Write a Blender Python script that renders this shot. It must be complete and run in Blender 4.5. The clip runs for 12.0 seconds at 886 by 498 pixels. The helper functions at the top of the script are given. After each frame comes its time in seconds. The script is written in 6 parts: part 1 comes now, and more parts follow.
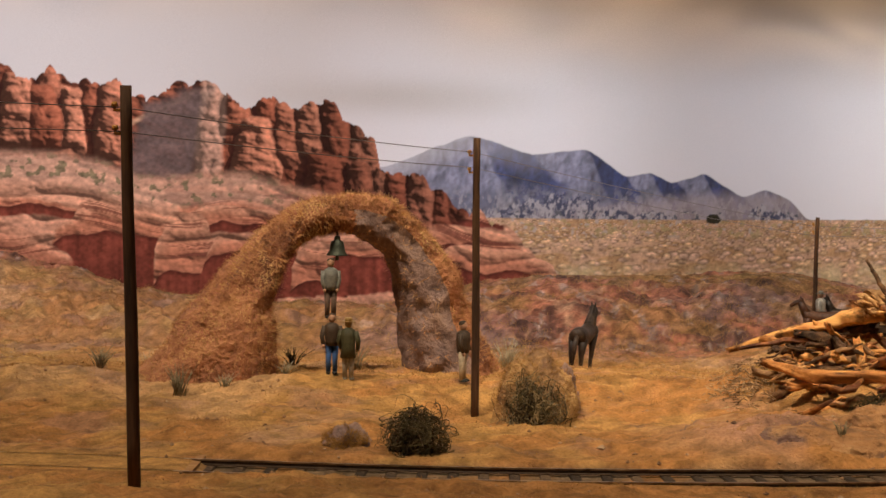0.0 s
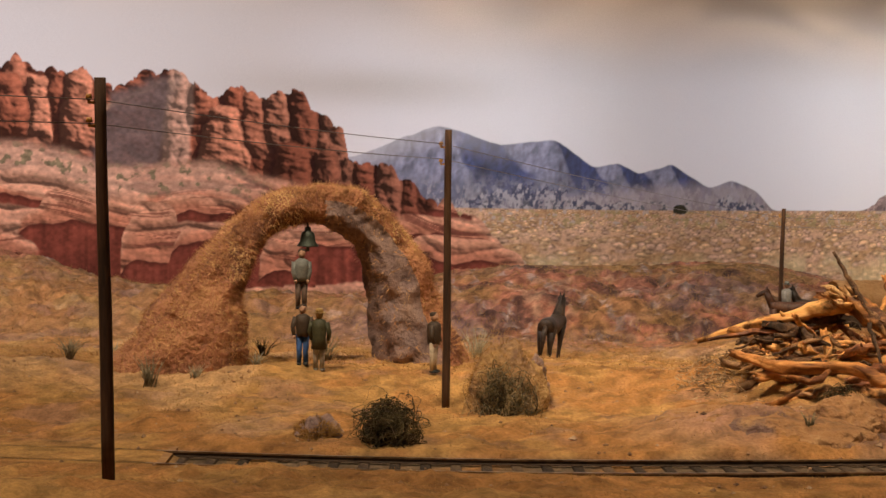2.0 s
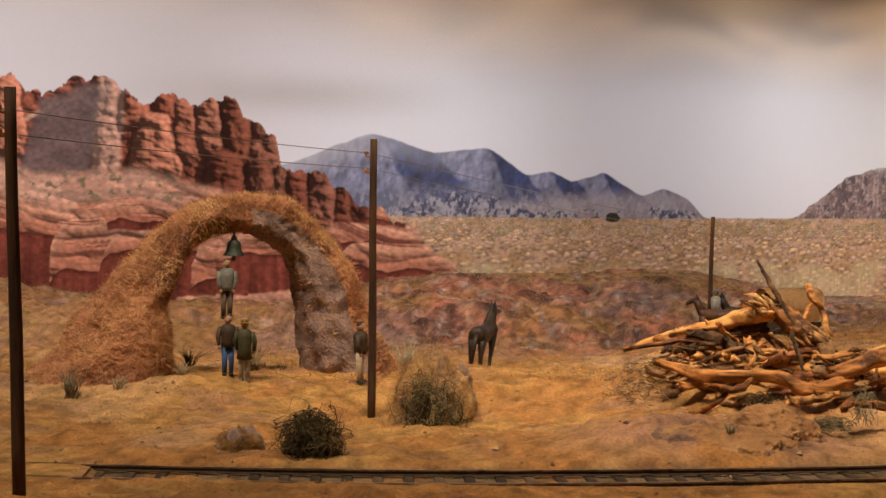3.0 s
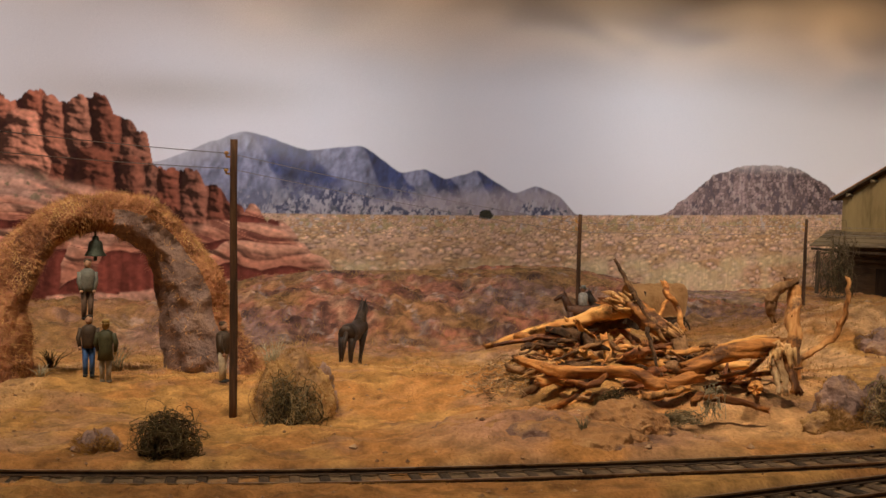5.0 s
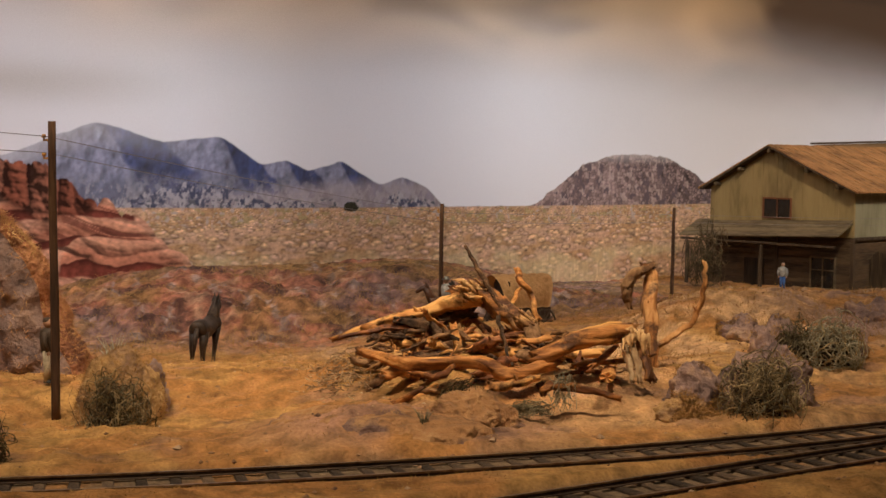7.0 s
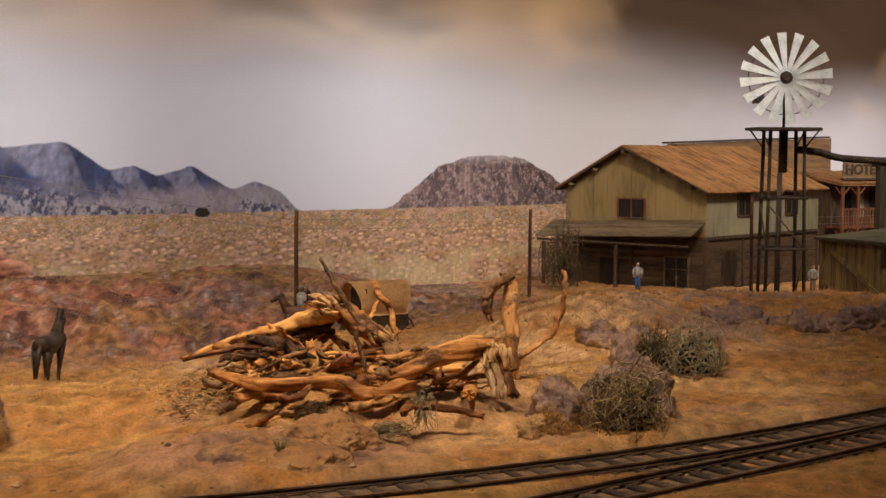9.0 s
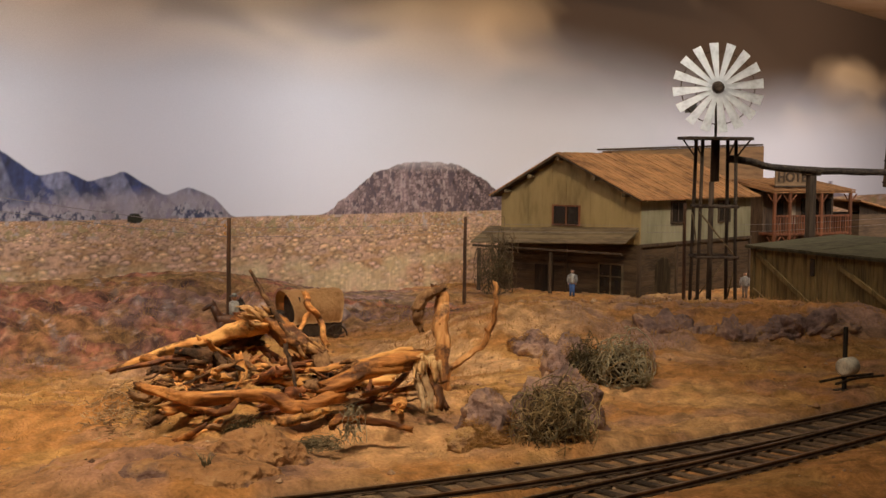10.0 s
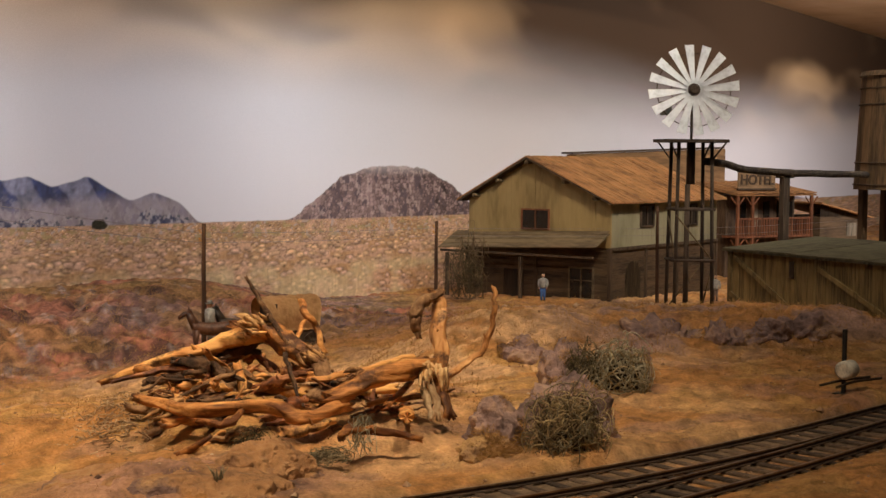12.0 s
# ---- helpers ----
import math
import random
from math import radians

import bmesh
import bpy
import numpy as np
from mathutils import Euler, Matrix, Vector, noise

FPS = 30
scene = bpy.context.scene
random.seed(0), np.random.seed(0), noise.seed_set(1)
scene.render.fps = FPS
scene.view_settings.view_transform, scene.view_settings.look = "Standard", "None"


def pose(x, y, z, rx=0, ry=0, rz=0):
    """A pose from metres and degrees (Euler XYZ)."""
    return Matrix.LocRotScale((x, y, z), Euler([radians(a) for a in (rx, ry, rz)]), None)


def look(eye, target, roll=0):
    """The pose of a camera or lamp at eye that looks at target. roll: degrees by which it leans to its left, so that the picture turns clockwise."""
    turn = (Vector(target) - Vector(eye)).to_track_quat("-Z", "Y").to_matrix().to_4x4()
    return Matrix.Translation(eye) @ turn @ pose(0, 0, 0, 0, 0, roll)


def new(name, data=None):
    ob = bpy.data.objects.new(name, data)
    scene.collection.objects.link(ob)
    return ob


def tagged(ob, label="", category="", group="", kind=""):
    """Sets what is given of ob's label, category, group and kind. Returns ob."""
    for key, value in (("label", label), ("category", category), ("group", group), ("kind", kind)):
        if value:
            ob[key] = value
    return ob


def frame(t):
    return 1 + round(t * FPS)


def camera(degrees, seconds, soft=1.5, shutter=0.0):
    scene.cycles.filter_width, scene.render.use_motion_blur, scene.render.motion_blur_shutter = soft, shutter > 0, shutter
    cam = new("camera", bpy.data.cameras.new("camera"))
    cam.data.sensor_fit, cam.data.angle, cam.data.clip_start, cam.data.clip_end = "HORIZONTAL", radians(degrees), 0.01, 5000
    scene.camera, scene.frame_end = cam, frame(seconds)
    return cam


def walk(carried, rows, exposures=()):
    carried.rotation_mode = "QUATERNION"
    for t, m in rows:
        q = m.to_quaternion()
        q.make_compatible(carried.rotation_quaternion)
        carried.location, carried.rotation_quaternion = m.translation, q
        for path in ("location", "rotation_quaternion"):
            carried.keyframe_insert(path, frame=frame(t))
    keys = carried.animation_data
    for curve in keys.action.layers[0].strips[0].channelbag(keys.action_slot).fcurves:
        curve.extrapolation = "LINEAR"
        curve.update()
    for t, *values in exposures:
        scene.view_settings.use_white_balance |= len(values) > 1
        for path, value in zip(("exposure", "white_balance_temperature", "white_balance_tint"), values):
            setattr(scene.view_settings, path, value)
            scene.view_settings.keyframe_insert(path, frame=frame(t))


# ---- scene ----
cam = camera(35.7, 12.0)

PATH = [
    (0, (0.006, -0.013, 0.081), (-0.023, 1.982, -0.046), 0.9),
    (0.5, (0.006, -0.012, 0.081), (-0.023, 1.983, -0.052), 1.0),
    (1, (0.007, -0.012, 0.081), (-0.019, 1.984, -0.055), 1.0),
    (1.5, (0.005, -0.013, 0.081), (0.002, 1.982, -0.059), 1.0),
    (2, (0.004, -0.014, 0.082), (0.026, 1.981, -0.061), 1.1),
    (2.5, (0.007, -0.013, 0.083), (0.074, 1.981, -0.053), 1.3),
    (3, (0.009, -0.013, 0.083), (0.116, 1.979, -0.049), 1.2),
    (5, (0.017, -0.018, 0.085), (0.287, 1.959, -0.051), 1.3),
    (5.5, (0.019, -0.014, 0.085), (0.327, 1.957, -0.05), 0.8),
    (6, (0.024, -0.008, 0.084), (0.374, 1.956, -0.051), 0.8),
    (6.5, (0.031, -0.004, 0.083), (0.42, 1.953, -0.052), 0.8),
    (7, (0.035, 0.001, 0.08), (0.465, 1.949, -0.055), 0.8),
    (9, (0.038, 0.014, 0.085), (0.67, 1.906, -0.055), 0.4),
    (9.5, (0.04, 0.014, 0.087), (0.714, 1.892, -0.052), 0.5),
    (10, (0.041, 0.014, 0.088), (0.756, 1.877, -0.048), 0.7),
    (10.5, (0.043, 0.02, 0.087), (0.79, 1.87, -0.046), 0.7),
    (11, (0.039, 0.023, 0.088), (0.798, 1.869, -0.043), 0.8),
    (11.5, (0.032, 0.026, 0.088), (0.802, 1.867, -0.041), 0.6),
    (12, (0.027, 0.031, 0.087), (0.822, 1.862, -0.041), 0.5),
]
walk(cam, [(t, look(eye, target, roll)) for t, eye, target, roll in PATH], [(0.0, 0.0), (3.0, -0.02), (5.0, -0.20), (7.0, -0.22), (9.0, -0.16), (12.0, -0.12)])

# ---------------------------------------------------------------- light
world = bpy.data.worlds.new("room_light")
scene.world = world
world.use_nodes = True
world.node_tree.nodes["Background"].inputs[0].default_value = (1.0, 0.86, 0.72, 1)
world.node_tree.nodes["Background"].inputs[1].default_value = 0.11


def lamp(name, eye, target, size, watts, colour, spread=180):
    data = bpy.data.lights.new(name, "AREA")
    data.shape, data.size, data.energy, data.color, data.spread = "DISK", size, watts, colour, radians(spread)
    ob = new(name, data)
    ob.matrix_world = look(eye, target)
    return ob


# warm key from the upper left, its fitting out of view
lamp("unseen_warm_spot", (-0.24, 0.08, 0.75), (0.00, 0.48, 0.0), 0.07, 0.72, (1.0, 0.81, 0.58), 68)
# two unseen spots added to brighten the log pile and the buildings
lamp("unseen_warm_spot", (0.20, 0.10, 0.85), (0.13, 0.52, 0.02), 0.07, 0.30, (1.0, 0.80, 0.55), 32)
lamp("unseen_warm_spot", (0.30, 0.05, 0.80), (0.58, 0.92, 0.05), 0.07, 0.50, (1.0, 0.82, 0.60), 38)
# unseen lamps added to brighten the printed wall and the soffit
lamp("backdrop_fill", (-0.30, 0.36, 0.44), (-0.28, 0.87, 0.16), 0.06, 1.20, (1.0, 0.94, 0.94), 110)
lamp("backdrop_fill", (0.18, 0.38, 0.46), (0.18, 0.89, 0.07), 0.06, 0.17, (0.93, 0.95, 1.0), 110)
lamp("backdrop_fill", (0.60, 0.55, 0.45), (0.72, 1.10, 0.11), 0.06, 0.64, (0.98, 0.95, 0.96), 120)
lamp("backdrop_fill", (1.06, 0.82, 0.215), (1.12, 1.36, 0.15), 0.06, 1.80, (1.0, 0.95, 0.92), 170)
# unseen spots added to make the glare patches on the printed sky
lamp("sky_glare_fill", (0.05, 0.32, 0.44), (0.055, 0.87, 0.125), 0.04, 0.060, (0.90, 0.94, 1.0), 30)
lamp("sky_glare_fill", (0.28, 0.40, 0.44), (0.300, 0.94, 0.125), 0.04, 0.080, (0.90, 0.94, 1.0), 32)


# ---------------------------------------------------------------- helpers
def smooth(a, b, v):
    v = np.clip((np.asarray(v, float) - a) / (b - a), 0, 1)
    return v * v * (3 - 2 * v)


def lattice(ix, iy, seed):
    h = (ix.astype(np.int64) * 374761393 + iy.astype(np.int64) * 668265263 + seed * 974634529) & 0x7FFFFFFF
    h = ((h ^ (h >> 13)) * 1274126177) & 0x7FFFFFFF
    return ((h ^ (h >> 16)) & 0xFFFF) / 65535.0


def value_noise(x, y, seed=0):
    ix, iy = np.floor(x), np.floor(y)
    fx, fy = x - ix, y - iy
    fx, fy = fx * fx * (3 - 2 * fx), fy * fy * (3 - 2 * fy)
    a, b = lattice(ix, iy, seed), lattice(ix + 1, iy, seed)
    c, d = lattice(ix, iy + 1, seed), lattice(ix + 1, iy + 1, seed)
    return (a + (b - a) * fx) * (1 - fy) + (c + (d - c) * fx) * fy


def fractal(x, y, seed=0, octaves=5, gain=0.5):
    total, amp, size = 0, 1.0, 0
    for k in range(octaves):
        total = total + amp * value_noise(x * 2 ** k + 17.3 * k, y * 2 ** k - 9.1 * k, seed + k)
        size += amp
        amp *= gain
    return total / size


def cells(x, y, seed=0):
    """Distance to the nearest and the second feature point, and a number for the cell."""
    ix, iy = np.floor(x), np.floor(y)
    best, second, ident = np.full(x.shape, 9.0), np.full(x.shape, 9.0), np.zeros(x.shape)
    for dx in (-1, 0, 1):
        for dy in (-1, 0, 1):
            cx, cy = ix + dx, iy + dy
            d = np.hypot(cx + lattice(cx, cy, seed) - x, cy + lattice(cx, cy, seed + 5) - y)
            near = d < best
            second = np.where(near, best, np.minimum(second, d))
            ident = np.where(near, lattice(cx, cy, seed + 11), ident)
            best = np.where(near, d, best)
    return best, second, ident


def material(name, colours, scale=200.0, rough=0.85, metal=0.0, bump=0.3, fine=4.0, stretch=(1, 1, 1), island=0.0, spec=0.3, stain=None):
    """Noise between a few colours at two scales, with fine relief. colours: dark to light."""
    m = bpy.data.materials.new(name)
    m.use_nodes = True
    n, link = m.node_tree.nodes, m.node_tree.links.new
    b = n["Principled BSDF"]
    co = n.new("ShaderNodeTexCoord")
    mp = n.new("ShaderNodeMapping")
    mp.inputs["Scale"].default_value = stretch
    link(co.outputs["Object"], mp.inputs["Vector"])
    big, small = n.new("ShaderNodeTexNoise"), n.new("ShaderNodeTexNoise")
    big.inputs["Scale"].default_value, big.inputs["Detail"].default_value = scale, 5
    small.inputs["Scale"].default_value, small.inputs["Detail"].default_value = scale * fine, 4
    link(mp.outputs[0], big.inputs["Vector"]), link(mp.outputs[0], small.inputs["Vector"])
    mix = n.new("ShaderNodeMath")
    mix.operation = "MULTIPLY_ADD"
    link(small.outputs["Fac"], mix.inputs[0])
    mix.inputs[1].default_value = 0.5
    half = n.new("ShaderNodeMath")
    half.operation = "MULTIPLY_ADD"
    link(big.outputs["Fac"], half.inputs[0])
    half.inputs[1].default_value, half.inputs[2].default_value = 1.1, -0.3
    link(half.outputs[0], mix.inputs[2])
    fac = mix.outputs[0]
    if island:
        info, add = n.new("ShaderNodeObjectInfo"), n.new("ShaderNodeMath")
        add.operation = "MULTIPLY_ADD"
        link(info.outputs["Random"], add.inputs[0])
        add.inputs[1].default_value = island
        shift = n.new("ShaderNodeMath")
        shift.operation = "SUBTRACT"
        link(fac, shift.inputs[0])
        shift.inputs[1].default_value = island / 2
        link(shift.outputs[0], add.inputs[2])
        fac = add.outputs[0]
    ramp = n.new("ShaderNodeValToRGB")
    link(fac, ramp.inputs[0])
    el = ramp.color_ramp.elements
    while len(el) < len(colours):
        el.new(0.5)
    for i, c in enumerate(colours):
        el[i].position = 0.25 + 0.5 * i / max(1, len(colours) - 1)
        el[i].color = (*c, 1)
    paint = ramp.outputs[0]
    if stain:
        blot, edge, dye = n.new("ShaderNodeTexNoise"), n.new("ShaderNodeMapRange"), n.new("ShaderNodeMix")
        blot.inputs["Scale"].default_value, blot.inputs["Detail"].default_value = stain[1], 6
        blot.inputs["Roughness"].default_value = 0.65
        link(co.outputs["Object"], blot.inputs["Vector"])
        link(blot.outputs["Fac"], edge.inputs[0])
        edge.inputs[1].default_value, edge.inputs[2].default_value, edge.inputs[4].default_value = stain[2], stain[2] + 0.10, 0.9
        dye.data_type = "RGBA"
        link(edge.outputs[0], dye.inputs["Factor"])
        link(paint, dye.inputs[6])
        dye.inputs[7].default_value = (*stain[0], 1)
        paint = dye.outputs[2]
    link(paint, b.inputs["Base Color"])
    b.inputs["Roughness"].default_value, b.inputs["Metallic"].default_value = rough, metal
    b.inputs["Specular IOR Level"].default_value = spec
    if bump:
        bp = n.new("ShaderNodeBump")
        bp.inputs["Strength"].default_value, bp.inputs["Distance"].default_value = bump, 0.4 / scale
        link(mix.outputs[0], bp.inputs["Height"])
        link(bp.outputs[0], b.inputs["Normal"])
    return m


def attribute_material(name, rough=0.9, grain=900.0, amount=0.25, bump=0.3, spec=0.2):
    """The surface's own colour layer, with grain on it."""
    m = bpy.data.materials.new(name)
    m.use_nodes = True
    n, link = m.node_tree.nodes, m.node_tree.links.new
    b = n["Principled BSDF"]
    at, co, ns, mx = n.new("ShaderNodeAttribute"), n.new("ShaderNodeTexCoord"), n.new("ShaderNodeTexNoise"), n.new("ShaderNodeMix")
    at.attribute_name = "tint"
    ns.inputs["Scale"].default_value, ns.inputs["Detail"].default_value = grain, 5
    link(co.outputs["Object"], ns.inputs["Vector"])
    mx.data_type, mx.blend_type = "RGBA", "OVERLAY"
    mx.inputs["Factor"].default_value = amount
    link(at.outputs["Color"], mx.inputs["A"])
    link(ns.outputs["Fac"], mx.inputs["B"])
    link(mx.outputs["Result"], b.inputs["Base Color"])
    b.inputs["Roughness"].default_value, b.inputs["Specular IOR Level"].default_value = rough, spec
    if bump:
        bp = n.new("ShaderNodeBump")
        bp.inputs["Strength"].default_value, bp.inputs["Distance"].default_value = bump, 0.0008
        link(ns.outputs["Fac"], bp.inputs["Height"])
        link(bp.outputs[0], b.inputs["Normal"])
    return m


def part(name, bm, mat, parent=None, label=""):
    me = bpy.data.meshes.new(name)
    bm.to_mesh(me)
    bm.free()
    for m in (mat if isinstance(mat, (list, tuple)) else [mat]):
        me.materials.append(m)
    ob = new(name, me)
    if parent is not None:
        ob.parent = parent
    return tagged(ob, label) if label else ob


def grid_mesh(name, px, py, pz, mat, tint=None):
    """A sheet from three equal 2D arrays."""
    rows, cols = px.shape
    me = bpy.data.meshes.new(name)
    v = np.stack([px, py, pz], -1).reshape(-1, 3).astype(np.float32)
    k = (np.arange(rows - 1)[:, None] * cols + np.arange(cols - 1)[None]).reshape(-1)
    f = np.stack([k, k + 1, k + cols + 1, k + cols], -1).astype(np.int32)
    me.vertices.add(len(v)), me.loops.add(f.size), me.polygons.add(len(f))
    me.vertices.foreach_set("co", v.ravel())
    me.loops.foreach_set("vertex_index", f.ravel())
    me.polygons.foreach_set("loop_start", np.arange(0, f.size, 4, dtype=np.int32))
    me.polygons.foreach_set("use_smooth", np.ones(len(f), dtype=bool))
    me.update(calc_edges=True)
    if tint is not None:
        col = me.color_attributes.new("tint", "FLOAT_COLOR", "POINT")
        rgba = np.concatenate([tint.reshape(-1, 3), np.ones((len(v), 1))], 1).astype(np.float32)
        col.data.foreach_set("color", rgba.ravel())
    me.materials.append(mat)
    return new(name, me)


def box(bm, x0, x1, y0, y1, z0, z1, m=None, bevel=0.0, index=0):
    """A box, with its edges broken if bevel is given."""
    got = bmesh.ops.create_cube(bm, size=1, matrix=Matrix.LocRotScale(((x0 + x1) / 2, (y0 + y1) / 2, (z0 + z1) / 2), None, (x1 - x0, y1 - y0, z1 - z0)))
    verts = got["verts"]
    faces = {f for v in verts for f in v.link_faces}
    if bevel:
        edges = {e for v in verts for e in v.link_edges}
        out = bmesh.ops.bevel(bm, geom=list(edges), offset=bevel, segments=1, affect="EDGES")
        verts = list({v for v in out["verts"]} | {v for v in verts if v.is_valid})
        faces = {f for v in verts for f in v.link_faces}
    for f in faces:
        f.material_index = index
    if m is not None:
        bmesh.ops.transform(bm, matrix=m, verts=verts)
    return verts


def tube(bm, points, radii, sides=8, rough=0.0, seed=0, index=0):
    """A round bar along the points with a radius at each; rough: unevenness as a share of the radius."""
    pts = [Vector(p) for p in points]
    rings, side = [], None
    for i, p in enumerate(pts):
        way = (pts[min(i + 1, len(pts) - 1)] - pts[max(i - 1, 0)]).normalized()
        if side is None:
            side = way.cross(Vector((0.31, 0.2, 0.93)))
            if side.length < 1e-3:
                side = way.cross(Vector((1, 0, 0)))
        side = (side - way * side.dot(way)).normalized()
        up = way.cross(side)
        r = radii[i] if isinstance(radii, (list, tuple)) else radii
        ring = []
        for k in range(sides):
            a = 2 * math.pi * k / sides
            q = r * (1 + rough * noise.noise(Vector((3.1 * math.cos(a), 3.1 * math.sin(a) + seed, i * 0.45 + seed * 3))))
            ring.append(bm.verts.new(p + q * (math.cos(a) * side + math.sin(a) * up)))
        rings.append(ring)
    for a, b in zip(rings, rings[1:]):
        for k in range(sides):
            f = bm.faces.new((a[k], a[(k + 1) % sides], b[(k + 1) % sides], b[k]))
            f.smooth, f.material_index = True, index
    for ring, flip in ((rings[0], True), (rings[-1], False)):
        f = bm.faces.new(ring[::-1] if flip else ring)
        f.material_index = index


def bend(points, steps=6, wobble=0.0, seed=0):
    """More points along a smooth line through the given ones."""
    pts = [Vector(p) for p in points]
    ext = [2 * pts[0] - pts[1]] + pts + [2 * pts[-1] - pts[-2]]
    out = []
    for i in range(1, len(ext) - 2):
        p0, p1, p2, p3 = ext[i - 1:i + 3]
        for s in range(steps):
            t = s / steps
            out.append(0.5 * (2 * p1 + (p2 - p0) * t + (2 * p0 - 5 * p1 + 4 * p2 - p3) * t * t + (3 * p1 - p0 - 3 * p2 + p3) * t ** 3))
    out.append(pts[-1])
    if wobble:
        for i, p in enumerate(out):
            out[i] = p + wobble * noise.noise_vector(Vector((i * 0.6, seed * 2.7, 0.5)))
    return out


def empty(name, m, label, category, group="", kind=""):
    ob = new(name)
    ob.empty_display_size = 0.005
    ob.matrix_world = m
    return tagged(ob, label, category, group, kind)


# ---------------------------------------------------------------- materials
GROUND = attribute_material("sandy_ground", grain=950, amount=0.55, bump=1.0)
PRINT = attribute_material("printed_paper", rough=0.6, grain=1800, amount=0.14, bump=0.0, spec=0.08)
STRAW = material("dry_grass_fibre", [(0.22, 0.10, 0.028), (0.36, 0.19, 0.058), (0.48, 0.29, 0.10)], 60, bump=0)
ARCH_ROCK = material("flocked_red_rock", [(0.16, 0.070, 0.042), (0.40, 0.165, 0.082), (0.55, 0.270, 0.125)], 60, bump=0.8, fine=9)
MAUVE_ROCK = material("mauve_plaster_rock", [(0.10, 0.066, 0.060), (0.27, 0.170, 0.145), (0.50, 0.310, 0.190)], 80, bump=0.8, fine=5)
POLE_WOOD = material("dark_brown_pole", [(0.035, 0.018, 0.010), (0.075, 0.036, 0.018), (0.12, 0.062, 0.03)], 300, stretch=(1, 1, 0.12), bump=0.3)
AMBER = material("amber_insulator", [(0.40, 0.17, 0.03), (0.60, 0.30, 0.07)], 400, rough=0.4, bump=0)
WIRE = material("thin_dark_wire", [(0.14, 0.115, 0.11), (0.22, 0.18, 0.17)], 300, rough=0.6, bump=0)
RAIL = material("worn_steel_rail", [(0.10, 0.055, 0.03), (0.30, 0.19, 0.11), (0.42, 0.30, 0.19)], 120, rough=0.35, metal=0.8, bump=0.1)
RAIL_SIDE = material("rusty_rail_side", [(0.030, 0.019, 0.013), (0.085, 0.048, 0.028)], 260, rough=0.8, bump=0.2)
SLEEPER = material("stained_sleeper", [(0.030, 0.020, 0.014), (0.085, 0.055, 0.036), (0.19, 0.12, 0.07)], 300, bump=0.4, island=0.4)
CROSSING = material("brown_crossing_board", [(0.28, 0.14, 0.06), (0.40, 0.21, 0.085), (0.46, 0.27, 0.12)], 120, stretch=(0.2, 1, 1), bump=0.2)
DRIFTWOOD = material("dry_root_wood", [(0.13, 0.042, 0.011), (0.55, 0.225, 0.060), (0.80, 0.42, 0.135)], 240, bump=0.6, fine=3, island=0.55, rough=0.62, stretch=(0.14, 1, 1), stain=((0.075, 0.030, 0.014), 105, 0.53))
UPRIGHT_WOOD = material("upright_root_wood", [(0.10, 0.036, 0.012), (0.47, 0.20, 0.060), (0.68, 0.36, 0.14)], 240, bump=0.6, fine=3, island=0.3, rough=0.62, stretch=(1, 1, 0.14), stain=((0.075, 0.034, 0.018), 120, 0.52))
PALE_WOOD = material("bleached_split_wood", [(0.20, 0.11, 0.055), (0.38, 0.24, 0.125), (0.52, 0.37, 0.22)], 110, bump=0.4, island=0.2)
BROWN_ROOT = material("grey_brown_root", [(0.045, 0.022, 0.012), (0.17, 0.085, 0.038), (0.36, 0.20, 0.095)], 200, bump=0.6, fine=3, island=0.3)
RED_ROOT = material("red_brown_root", [(0.07, 0.022, 0.010), (0.30, 0.105, 0.035), (0.52, 0.23, 0.085)], 220, bump=0.5, fine=3, island=0.3, rough=0.55)
STUMP_WOOD = material("torn_fibrous_wood", [(0.14, 0.060, 0.022), (0.50, 0.27, 0.105), (0.74, 0.48, 0.23)], 260, bump=0.3, fine=3, island=0.5)
DARK_ROOT = material("dark_root_bark", [(0.022, 0.013, 0.008), (0.07, 0.035, 0.017), (0.16, 0.08, 0.035)], 120, bump=0.5)

# ---------------------------------------------------------------- terrain


def back_wall(x):
    """The line of the painted back wall in plan."""
    x = np.asarray(x, float)
    return 0.87 + 0.2 * (x - 0.12 + np.sqrt((x - 0.12) ** 2 + 0.006)) - 0.012 + 0.15 * (x - 0.65 + np.sqrt((x - 0.65) ** 2 + 0.02)) - 0.006


def hump(x, y, cx, cy, rx, ry, h, turn=0.0):
    c, s = math.cos(radians(turn)), math.sin(radians(turn))
    u, v = (x - cx) * c + (y - cy) * s, -(x - cx) * s + (y - cy) * c
    return h * np.exp(-(u / rx) ** 2 - (v / ry) ** 2)


def smooth_line(x, xs, ys):
    """A line through a few places, rounded off at each of them."""
    return sum(np.interp(x + d, xs, ys) * w for d, w in ((-0.036, 0.1), (-0.018, 0.2), (0.0, 0.4), (0.018, 0.2), (0.036, 0.1)))


def track_line(x):
    return smooth_line(np.asarray(x, float), (-0.40, -0.058, -0.022, 0.013, 0.05, 0.102, 0.155, 0.20, 0.25, 0.30, 0.35, 0.70), (0.352, 0.3272, 0.3246, 0.3234, 0.3244, 0.3285, 0.3350, 0.3433, 0.3563, 0.3733, 0.3937, 0.5420))


def second_line(x):
    return smooth_line(np.asarray(x, float), (0.0, 0.10, 0.20, 0.25, 0.30, 0.35, 0.42, 0.70), (0.243, 0.281, 0.3175, 0.3355, 0.3560, 0.3785, 0.4085, 0.5280))


